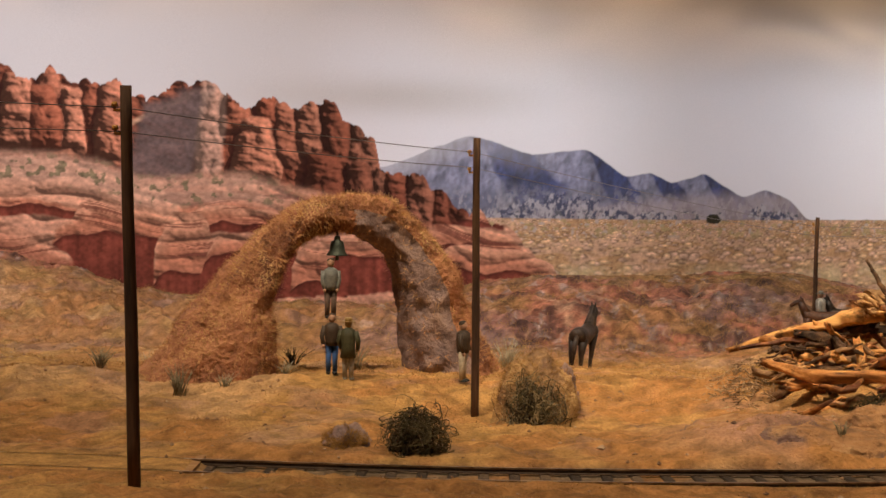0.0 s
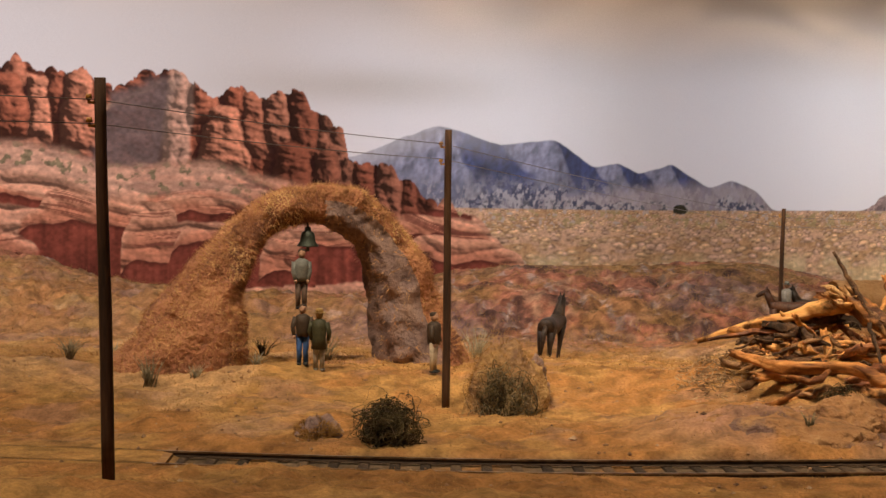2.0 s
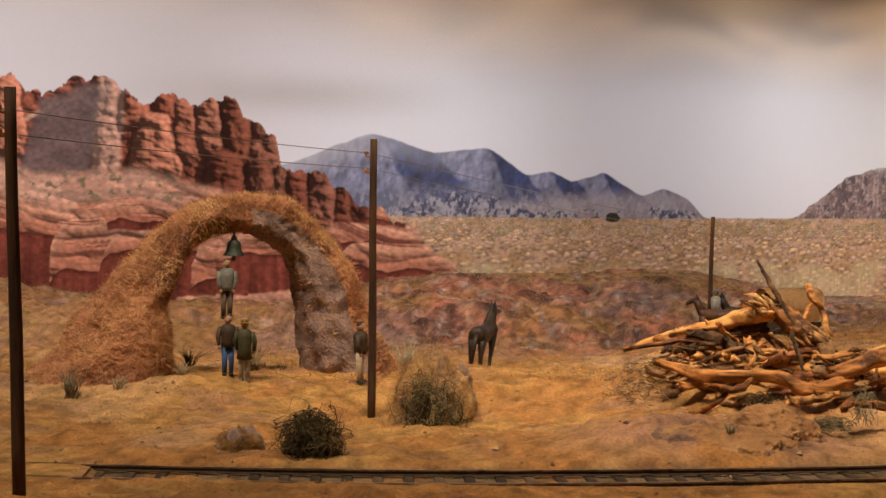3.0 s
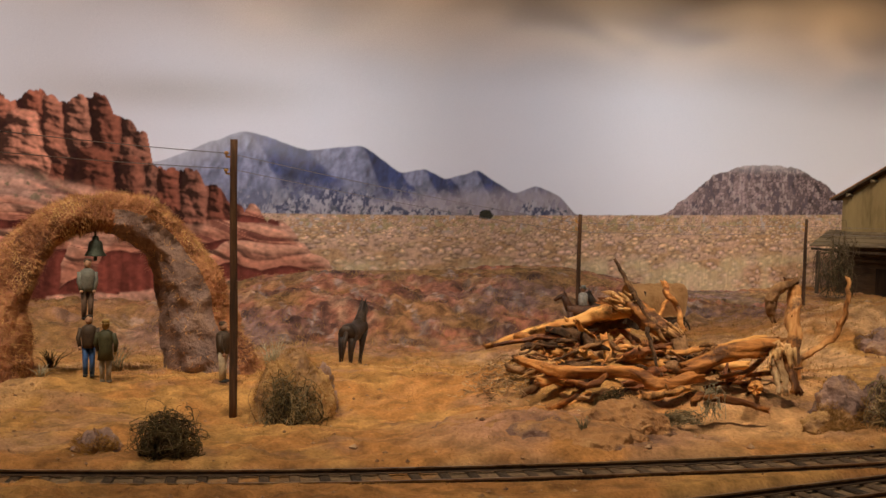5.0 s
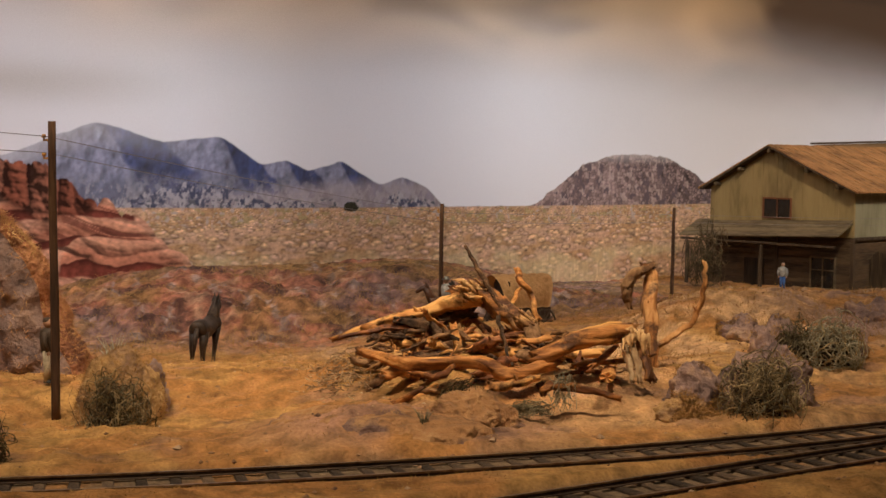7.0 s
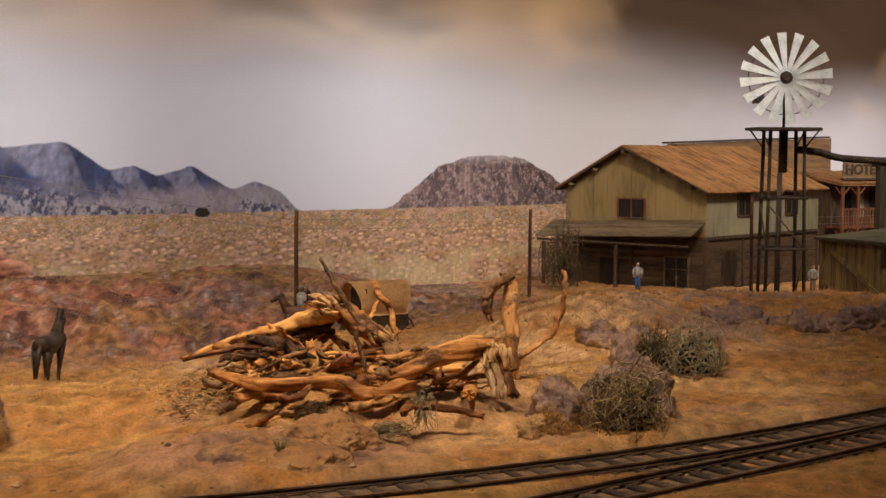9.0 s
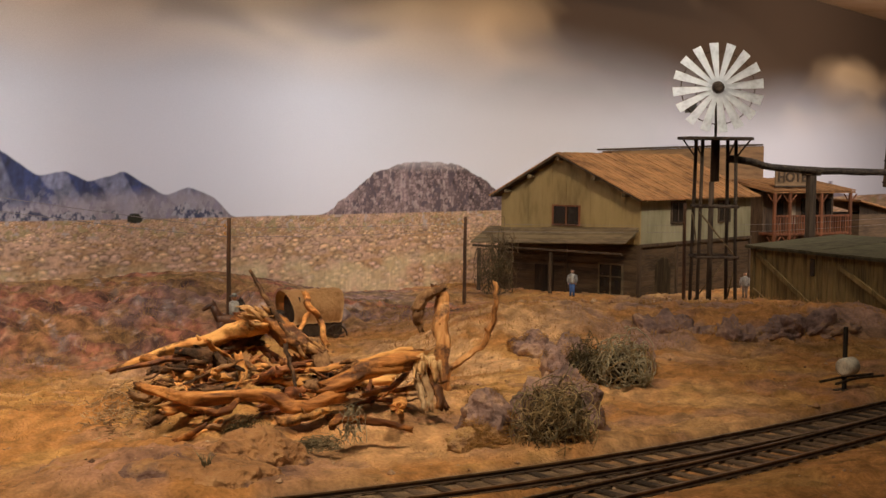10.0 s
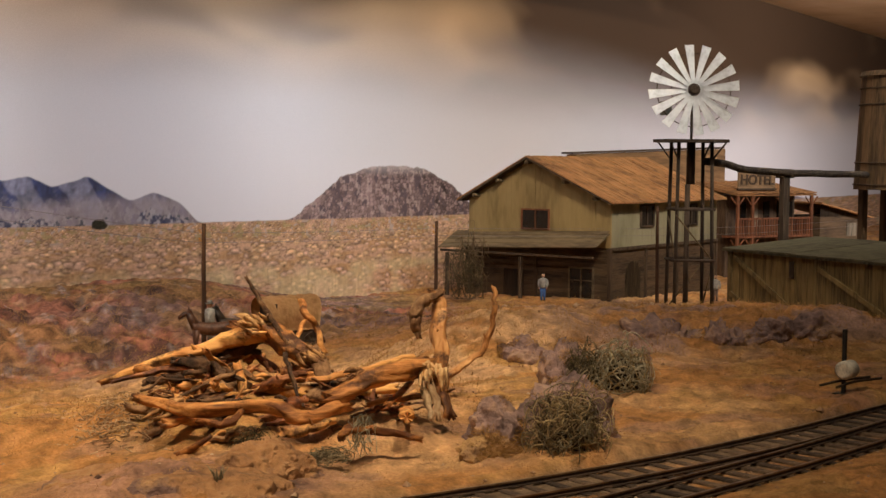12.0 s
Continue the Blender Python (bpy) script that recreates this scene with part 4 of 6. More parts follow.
boulder(0.279, 0.53, ground_z(0.279, 0.53) - 0.003, (0.011, 0.008, 0.009), 8, "mauve boulder on the sandy ridge")
boulder(0.352, 0.548, ground_z(0.352, 0.548) - 0.010, (0.022, 0.012, 0.0125), 9, "cracked mauve rock in the sandy bank", None, 0.5)
boulder(0.378, 0.532, ground_z(0.378, 0.532) - 0.009, (0.016, 0.010, 0.0115), 16, "mauve-brown cracked rock low in the sandy bank", None, 0.5)
boulder(0.410, 0.525, ground_z(0.410, 0.525) - 0.009, (0.022, 0.012, 0.0115), 10, "grey-pink rock in the sandy bank", None, 0.5)
boulder(0.098, 0.366, -0.002, (0.036, 0.021, 0.0105), 14, "broad flat tan rock outcrop beside the track", FLAT_ROCK, 0.12)
boulder(0.125, 0.372, 0.002, (0.016, 0.010, 0.0095), 15, "low mauve rock slab before the log pile", FLAT_ROCK, 0.18)
boulder(-0.0245, 0.360, 0.002, (0.0100, 0.006, 0.0048), 12, "low grey rock beside a dark tumbleweed")

# ---------------------------------------------------------------- dry plants


def tumbleweed(x, y, z, size, strands, mats, label, seed, thick=0.00016, curl=0.45, long=20, category="bush"):
    """A round thicket of long, curling twigs over a dark lump standing for shade."""
    rnd = random.Random(seed)
    mats = mats if isinstance(mats, (list, tuple)) else [mats]
    top = empty("dry_bush", pose(x, y, z + 0.5 * size[2], 0, 0, 0), label, category, "dry bushes")
    bm = bmesh.new()
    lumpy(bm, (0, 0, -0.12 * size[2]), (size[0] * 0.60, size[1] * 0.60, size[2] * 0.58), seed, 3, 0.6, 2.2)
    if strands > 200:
        part("bush_shade_core", bm, BUSH_SHADE, top)
    else:
        bm.free()
    for c in range(4):
        bm = bmesh.new()
        for s in range(int(strands * 0.30)):
            a, b = rnd.uniform(0, 2 * math.pi), math.acos(rnd.uniform(-0.45, 1))
            p = Vector((math.sin(b) * math.cos(a), math.sin(b) * math.sin(a), math.cos(b))) * rnd.uniform(0.55, 0.95)
            bulk = 1 + 1.0 * noise.noise(p.normalized() * 2.1 + Vector((seed * 3.3, 0, 0)))
            p = p * bulk
            way = Vector((rnd.gauss(0, 1), rnd.gauss(0, 1), rnd.gauss(0.1, 0.9))).normalized()
            turn = Vector((rnd.gauss(0, 1), rnd.gauss(0, 1), rnd.gauss(0, 1))).normalized()
            loose = bulk * (1.35 if rnd.random() < 0.14 else 1.02)
            pts, n = [], rnd.randint(long // 2, long)
            for k in range(n):
                pts.append(Vector((p.x * size[0], p.y * size[1], max(p.z, -0.52) * size[2])))
                way = (way + 0.30 * curl * turn.cross(way) + 0.35 * curl * Vector((rnd.gauss(0, 1), rnd.gauss(0, 1), rnd.gauss(0, 1))) - 0.9 * p * max(0, p.length - 0.85 * bulk)).normalized()
                p = p + way * 0.085
                if p.length > loose:
                    p = p * (loose / p.length)
            t = thick * rnd.uniform(0.6, 1.3)
            tube(bm, pts, [t * (1.15 - 0.8 * k / n) for k in range(n)], 3)
        part("twig_clump", bm, mats[c % len(mats)], top)
    return top


# near-black colour of the lump that stands in for shade between twigs
BUSH_SHADE = material("painted_bush_shade", [(0.018, 0.013, 0.008), (0.045, 0.032, 0.018)], 200, bump=0.5)
DARK_TWIG = material("dark_olive_twig", [(0.028, 0.022, 0.010), (0.075, 0.055, 0.022), (0.16, 0.115, 0.05)], 200, bump=0)
GREY_TWIG = material("grey_olive_twig", [(0.088, 0.070, 0.041), (0.216, 0.176, 0.101), (0.378, 0.311, 0.189)], 170, bump=0)
STRAW_TWIG = material("yellow_straw_twig", [(0.16, 0.105, 0.045), (0.36, 0.25, 0.115), (0.52, 0.40, 0.21)], 170, bump=0)
BROWN_TWIG = material("brown_twig", [(0.050, 0.032, 0.018), (0.125, 0.082, 0.042), (0.24, 0.165, 0.085)], 170, bump=0)
PALE_TWIG = material("pale_straw_twig", [(0.18, 0.15, 0.09), (0.36, 0.31, 0.20), (0.50, 0.45, 0.32)], 170, bump=0)
tumbleweed(-0.0065, 0.348, 0.0022, (0.0084, 0.0078, 0.0084), 460, [DARK_TWIG, DARK_TWIG, BROWN_TWIG, DARK_TWIG], "dark round tumbleweed beside the railway", 1, 0.00015, 0.6)
tumbleweed(0.0275, 0.398, 0.0005, (0.0086, 0.0058, 0.0102), 420, [GREY_TWIG, DARK_TWIG, BROWN_TWIG, STRAW_TWIG], "olive-grey tangled bush growing on a boulder", 2, 0.00014, 0.6)
tumbleweed(0.2135, 0.371, 0.0020, (0.0108, 0.0085, 0.0135), 520, [GREY_TWIG, STRAW_TWIG, BROWN_TWIG, STRAW_TWIG], "large uneven tangled grey-brown dry bush", 3, 0.00020, 0.75)
tumbleweed(0.278, 0.448, 0.0050, (0.0105, 0.0085, 0.0115), 300, [PALE_TWIG, PALE_TWIG, STRAW_TWIG, PALE_TWIG], "pale straw-coloured wiry bush on the sand", 5, 0.00026, 0.5)
tumbleweed(0.264, 0.452, 0.006, (0.0075, 0.0070, 0.0105), 300, [GREY_TWIG, DARK_TWIG], "olive wiry bush beside a pale one", 6, 0.00016)
tumbleweed(0.1245, 0.377, 0.006, (0.0066, 0.0045, 0.0066), 260, DARK_TWIG, "small dark green shrub in front of the logs", 7, 0.00013)
tumbleweed(0.143, 0.376, 0.006, (0.0070, 0.0030, 0.0030), 140, GREY_TWIG, "low grey shrub in front of the logs", 8, 0.00013)
tumbleweed(0.154, 0.379, 0.007, (0.0034, 0.0024, 0.0070), 60, PALE_TWIG, "pale grey lichen twig leaning on the logs", 9, 0.00016)
tumbleweed(0.408, 0.866, -0.004, (0.013, 0.009, 0.024), 199, [BROWN_TWIG, DARK_TWIG], "dark brown leafless bush beside the house", 10, 0.00032, 0.3)


def grass_tuft(x, y, h, blades, mat, label, seed, spread=0.5):
    rnd = random.Random(seed)
    bm = bmesh.new()
    for _ in range(blades):
        a, lean = rnd.uniform(0, 6.283), rnd.uniform(0.05, spread)
        d = Vector((math.cos(a) * lean, math.sin(a) * lean, 1)) * h * rnd.uniform(0.5, 1)
        foot = Vector((rnd.gauss(0, 0.08), rnd.gauss(0, 0.08), -0.05)) * h
        tube(bm, [foot, foot + d * 0.55, foot + d + Vector((d.x, d.y, -0.2 * lean * h)) * 0.4], [0.00016, 0.00013, 0.00005], 4)
    ob = part("grass_tuft", bm, mat)
    ob.matrix_world = pose(x, y, ground_z(x, y))
    tagged(ob, label, "grass tuft", "grass tufts")


for k, (x, y, h, n, m, s) in enumerate([(-0.086, 0.432, 0.0115, 46, GREY_TWIG, 0.4), (-0.122, 0.470, 0.0085, 40, GREY_TWIG, 0.7), (-0.054, 0.455, 0.0060, 22, PALE_TWIG, 0.8), (-0.073, 0.442, 0.0055, 24, PALE_TWIG, 0.7),
                                        (0.0245, 0.550, 0.0140, 44, PALE_TWIG, 0.45), (-0.034, 0.500, 0.0120, 40, GREY_TWIG, 0.6), (-0.058, 0.505, 0.0080, 40, DARK_TWIG, 0.8), (-0.135, 0.60, 0.0080, 14, PALE_TWIG, 0.6), (0.108, 0.352, 0.0060, 18, GREY_TWIG, 0.5)]):
    grass_tuft(x, y, h, n, m, ("tuft of grey-green dry grass in the sand", "tuft of pale straw in the sand", "dark tuft of dry grass in the sand")[(m is PALE_TWIG) + 2 * (m is DARK_TWIG)], k, s)

# ---------------------------------------------------------------- driftwood pile


def gnarled(bm, line, radii, seed, lumps):
    """A fluted, knotted piece of wood with split ends."""
    rnd, sides = random.Random(seed * 13 + 5), 16
    rings, side = [], None
    squash = rnd.uniform(0.72, 1.0)
    for i, p in enumerate(line):
        way = (line[min(i + 1, len(line) - 1)] - line[max(i - 1, 0)]).normalized()
        if side is None:
            side = way.cross(Vector((0.31, 0.2, 0.93))).normalized()
        side = (side - way * side.dot(way)).normalized()
        up = way.cross(side)
        ring = []
        for k in range(sides):
            a = 2 * math.pi * k / sides + 0.10 * i
            flute = noise.noise(Vector((2.6 * math.cos(a - 0.10 * i), 2.6 * math.sin(a - 0.10 * i), seed * 3.1 + 0.07 * i)))
            knot = noise.noise(Vector((1.3 * math.cos(a), 1.3 * math.sin(a), seed * 1.7 + i * 0.42)))
            q = radii[i] * (1 + 0.42 * flute + lumps * knot)
            off = Vector()
            if i in (0, len(line) - 1):
                off = way * (radii[i] * rnd.uniform(-0.3, 1.5) * (1 if i else -1))
            ring.append(bm.verts.new(p + q * (math.cos(a) * side + squash * math.sin(a) * up) + off))
        rings.append(ring)
    for a, b in zip(rings, rings[1:]):
        for k in range(sides):
            bm.faces.new((a[k], a[(k + 1) % sides], b[(k + 1) % sides], b[k])).smooth = True
    for ring, flip in ((rings[0], True), (rings[-1], False)):
        heart = bm.verts.new(sum((v.co for v in ring), Vector()) / sides)
        for k in range(sides):
            pair = (ring[k], ring[(k + 1) % sides])
            bm.faces.new((pair[1], pair[0], heart) if flip else (pair[0], pair[1], heart))


def driftwood(points, radii, mat=None, seed=0, label="", rough=0.5):
    line = bend(points, 6, 0.0009, seed)
    r = np.interp(np.linspace(0, len(points) - 1, len(line)), range(len(points)), radii)
    bm = bmesh.new()
    gnarled(bm, line, [float(q) for q in r], seed, 0.7 * rough)
    rnd = random.Random(seed)
    if len(points) > 2 and max(radii) > 0.0012:
        p = line[len(line) // 2]
        tube(bm, [p, p + Vector((rnd.uniform(-1, 1), -0.6, rnd.uniform(-0.2, 1))) * 0.0035], [float(r[len(line) // 2]) * 0.5, 0.0002], 6, 0.3, seed)
    ob = part("driftwood_log", bm, mat or DRIFTWOOD)
    tagged(ob, label or ("orange-brown root piece lying in the log pile", "weathered tan branch stacked in the log pile")[seed % 2], "log", "driftwood pile")


driftwood([(0.0990, 0.4600, 0.0180), (0.1200, 0.4550, 0.0250), (0.1330, 0.4500, 0.0290), (0.1440, 0.4450, 0.0330)], [0.0012, 0.0026, 0.0034, 0.0038], None, 1, "thick tapering orange trunk resting on the pile", 0.2)
driftwood([(0.0980, 0.4400, 0.0210), (0.1150, 0.4400, 0.0240), (0.1310, 0.4400, 0.0250)], [0.0008, 0.0013, 0.0012], RED_ROOT, 2)
driftwood([(0.1380, 0.4500, 0.0350), (0.1460, 0.4450, 0.0340), (0.1520, 0.4400, 0.0300), (0.1580, 0.4350, 0.0240)], [0.0020, 0.0040, 0.0042, 0.0028], None, 3, "broken orange stump on top of the pile", 0.5)
driftwood([(0.1420, 0.4500, 0.0500), (0.1450, 0.4450, 0.0430), (0.1490, 0.4400, 0.0340), (0.1550, 0.4350, 0.0260)], [0.0007, 0.0011, 0.0014, 0.0017], BROWN_ROOT, 4, "dark branch sticking up out of the pile")
driftwood([(0.1630, 0.4600, 0.0410), (0.1630, 0.4550, 0.0370), (0.1670, 0.4550, 0.0330), (0.1670, 0.4500, 0.0250)], [0.0010, 0.0011, 0.0011, 0.0012], None, 5, "thin crooked branch standing in the pile", 0.2)
driftwood([(0.1640, 0.4560, 0.0360), (0.1580, 0.4500, 0.0300)], [0.0008, 0.0007], None, 6)
driftwood([(0.1010, 0.4150, 0.0200), (0.1150, 0.4050, 0.0170), (0.1350, 0.4000, 0.0180), (0.1420, 0.3950, 0.0150), (0.1570, 0.4000, 0.0170)], [0.0014, 0.0024, 0.0026, 0.0022, 0.0024], None, 7, "long winding root along the foot of the pile")
driftwood([(0.1340, 0.3850, 0.0130), (0.1430, 0.3850, 0.0140), (0.1500, 0.3900, 0.0150)], [0.0014, 0.0015, 0.0010], None, 8)
driftwood([(0.1490, 0.3800, 0.0120), (0.1520, 0.3800, 0.0140), (0.1630, 0.3800, 0.0120), (0.1720, 0.3800, 0.0100)], [0.0011, 0.0015, 0.0012, 0.0009], None, 9)
driftwood([(0.1380, 0.4300, 0.0220), (0.1540, 0.4250, 0.0220)], [0.0009, 0.0010], None, 10)
driftwood([(0.1530, 0.4000, 0.0190), (0.1660, 0.4000, 0.0240), (0.1820, 0.4050, 0.0260)], [0.0025, 0.0033, 0.0036], None, 11, "stout orange log sloping across the pile")
driftwood([(0.1530, 0.4200, 0.0210), (0.1660, 0.4200, 0.0230), (0.1880, 0.4250, 0.0260)], [0.0009, 0.0012, 0.0011], None, 12)
for k, (dx, dz) in enumerate(((0.0, 0.0), (0.0022, -0.0015), (-0.0018, -0.003), (0.0035, -0.005))):
    driftwood([(0.1820 + dx * 0.6, 0.4050, 0.0275 + dz), (0.1838 + dx, 0.4000, 0.0215 + dz * 0.6), (0.1842 + dx * 1.3, 0.3950, 0.0130)], [0.0007, 0.0014, 0.0010], (PALE_WOOD, UPRIGHT_WOOD)[k % 2], 100 + k, "bleached split shard of a stump in the pile", 0.8)
driftwood([(0.1660, 0.4050, 0.0160), (0.1840, 0.4100, 0.0160)], [0.0009, 0.0011], None, 14)
driftwood([(0.1700, 0.3850, 0.0150), (0.1870, 0.4300, 0.0110)], [0.0020, 0.0021], None, 15)
driftwood([(0.2085, 0.4490, 0.0050), (0.2090, 0.4500, 0.0160), (0.2100, 0.4550, 0.0290), (0.2120, 0.4600, 0.0370), (0.2100, 0.4600, 0.0420)], [0.0032, 0.0029, 0.0031, 0.0028, 0.0016], UPRIGHT_WOOD, 16, "upright hooked stump standing beside the pile", 0.3)
driftwood([(0.2110, 0.4600, 0.0410), (0.2040, 0.4580, 0.0380), (0.2020, 0.4570, 0.0330), (0.2030, 0.4560, 0.0280)], [0.0020, 0.0025, 0.0023, 0.0009], BROWN_ROOT, 17, "drooping hook of bark on the upright stump")
driftwood([(0.2090, 0.4500, 0.0130), (0.2200, 0.4500, 0.0200), (0.2260, 0.4500, 0.0270), (0.2280, 0.4500, 0.0360), (0.2280, 0.4500, 0.0440)], [0.0014, 0.0014, 0.0013, 0.0012, 0.0009], UPRIGHT_WOOD, 18, "slim branch curving up beside the pile", 0.2)
driftwood([(0.1050, 0.4300, 0.0190), (0.1110, 0.4300, 0.0220), (0.1200, 0.4300, 0.0220)], [0.0004, 0.0004, 0.0003], DARK_ROOT, 19)
driftwood([(0.1220, 0.4300, 0.0150), (0.1260, 0.4350, 0.0240)], [0.0013, 0.0010], None, 20)
driftwood([(0.1340, 0.4250, 0.0160), (0.1340, 0.4300, 0.0250)], [0.0013, 0.0012], None, 21)
driftwood([(0.1190, 0.4400, 0.0190), (0.1320, 0.4400, 0.0180)], [0.0017, 0.0019], None, 22)
driftwood([(0.1480, 0.4300, 0.0280), (0.1480, 0.4200, 0.0210), (0.1480, 0.4100, 0.0150)], [0.0007, 0.0006, 0.0004], DARK_ROOT, 25)
driftwood([(0.1590, 0.4350, 0.0270), (0.1600, 0.4300, 0.0230), (0.1590, 0.4200, 0.0150)], [0.0026, 0.0030, 0.0024], BROWN_ROOT, 26, rough=0.7)
driftwood([(0.1680, 0.4200, 0.0170), (0.1800, 0.4200, 0.0170)], [0.0014, 0.0017], None, 27)
driftwood([(0.1150, 0.4000, 0.0150), (0.1220, 0.3950, 0.0150), (0.1270, 0.4000, 0.0170)], [0.0009, 0.0011, 0.0008], None, 28)
driftwood([(0.1330, 0.4500, 0.0250), (0.1430, 0.4500, 0.0270)], [0.0021, 0.0027], DARK_ROOT, 29)
driftwood([(0.1700, 0.4000, 0.0160), (0.1820, 0.4100, 0.0210)], [0.0010, 0.0008], None, 30)
driftwood([(0.1420, 0.4300, 0.0170), (0.1550, 0.4200, 0.0170)], [0.0014, 0.0017], None, 31)
driftwood([(0.1080, 0.4300, 0.0150), (0.1270, 0.4300, 0.0160)], [0.0017, 0.0021], None, 32)
rnd = random.Random(5)
for k in range(96):
    x, y = (rnd.uniform(0.108, 0.187), rnd.uniform(0.398, 0.448)) if k < 60 else (rnd.uniform(0.112, 0.160), rnd.uniform(0.425, 0.458))
    z = ground_z(x, y) + rnd.uniform(0.0002, 0.0075 if k < 60 else 0.0110) * max(0.15, 1 - abs(x - 0.147) / 0.052)
    a, half = rnd.gauss(0, 0.7), rnd.uniform(0.003, 0.010)
    d = Vector((math.cos(a), math.sin(a), rnd.gauss(0, 0.34))) * half
    c = Vector((x, y, z))
    q = rnd.uniform(0.0004, 0.0017)
    driftwood([c - d, c + Vector((rnd.uniform(-1, 1), rnd.uniform(-1, 1), rnd.uniform(-1, 1))) * 0.0016, c + d], [q, q * 1.2, q * 0.35], (None, BROWN_ROOT, DARK_ROOT, RED_ROOT, None)[k % 5], 140 + k, rough=0.8)


def splinters(x, y, z, way, count, seed, label):
    """A torn, fibrous stump end: a fan of thin split shards."""
    rnd = random.Random(seed)
    bm = bmesh.new()
    for k in range(count):
        foot = Vector((rnd.gauss(0, 0.0016), rnd.gauss(0, 0.0014), rnd.gauss(0, 0.0012)))
        d = (Vector(way).normalized() + 0.20 * Vector((rnd.gauss(0, 1), rnd.gauss(0, 1), rnd.gauss(0, 1)))).normalized() * rnd.uniform(0.003, 0.0085)
        r = rnd.uniform(0.0003, 0.0010)
        tube(bm, bend([foot, foot + d * 0.5 + Vector((rnd.gauss(0, 0.0006), 0, rnd.gauss(0, 0.0006))), foot + d], 3), [r, r, r * 1.1, r, r * 0.8, r * 0.5, 0.0001], 5, 0.4, seed + k)
    ob = part("splintered_stump", bm, STUMP_WOOD)
    ob.matrix_world = pose(x, y, z)
    tagged(ob, label, "splintered wood", "driftwood pile")


splinters(0.1440, 0.4440, 0.0345, (-0.7, -0.2, 0.35), 44, 31, "torn fibrous stump end on top of the pile")
splinters(0.1560, 0.4330, 0.0270, (0.6, -0.4, -0.5), 36, 32, "fan of split orange wood in the pile")
splinters(0.1640, 0.4060, 0.0240, (-0.5, -0.3, -0.2), 30, 33, "frayed grey-tan wood fibres in the pile")
splinters(0.1840, 0.4020, 0.0260, (0.15, -0.3, -1.0), 40, 34, "bleached fibres hanging from a log end")
splinters(0.1120, 0.4200, 0.0180, (-0.9, -0.2, -0.2), 34, 35, "flat split boards at the foot of the pile")


def wood_chips():
    rnd = random.Random(21)
    bm = bmesh.new()
    for k in range(420):
        x, y = rnd.gauss(0.099, 0.007), rnd.gauss(0.432, 0.010)
        c = Vector((x, y, ground_z(x, y) + rnd.uniform(0.0002, 0.0028) * math.exp(-((x - 0.101) / 0.008) ** 2)))
        d = Vector((rnd.gauss(0, 1), rnd.gauss(0, 1), rnd.gauss(0, 0.35))).normalized() * rnd.uniform(0.0006, 0.0022)
        tube(bm, [c - d, c + d], [0.00022, 0.00008], 4)
    tagged(part("wood_chips", bm, PALE_WOOD), "pale splinters and chips spilling from the log pile", "wood chips", kind="stuff")


wood_chips()

# ---------------------------------------------------------------- figurines (plain painted shapes)


def paint(name, rgb, rough=0.6):
    return material(name, [tuple(c * 0.65 for c in rgb), rgb, tuple(min(1, c * 1.25) for c in rgb)], 500, rough=rough, bump=0.1)


SKIN, BLACK, DENIM, CREAM, OLIVE, GREYCOAT, WHITE, BROWNCOAT = (paint("figurine_flesh", (0.42, 0.24, 0.15)), paint("figurine_black", (0.02, 0.018, 0.016)), paint("figurine_denim", (0.045, 0.11, 0.30)), paint("figurine_cream", (0.50, 0.42, 0.30)),
                                                          paint("figurine_olive", (0.055, 0.052, 0.025)), paint("figurine_grey", (0.17, 0.17, 0.15)), paint("figurine_white", (0.24, 0.23, 0.21)), paint("figurine_brown", (0.055, 0.035, 0.022)))
TROUSER, MUSTARD = paint("figurine_trouser", (0.15, 0.10, 0.075)), paint("figurine_mustard", (0.34, 0.21, 0.07))


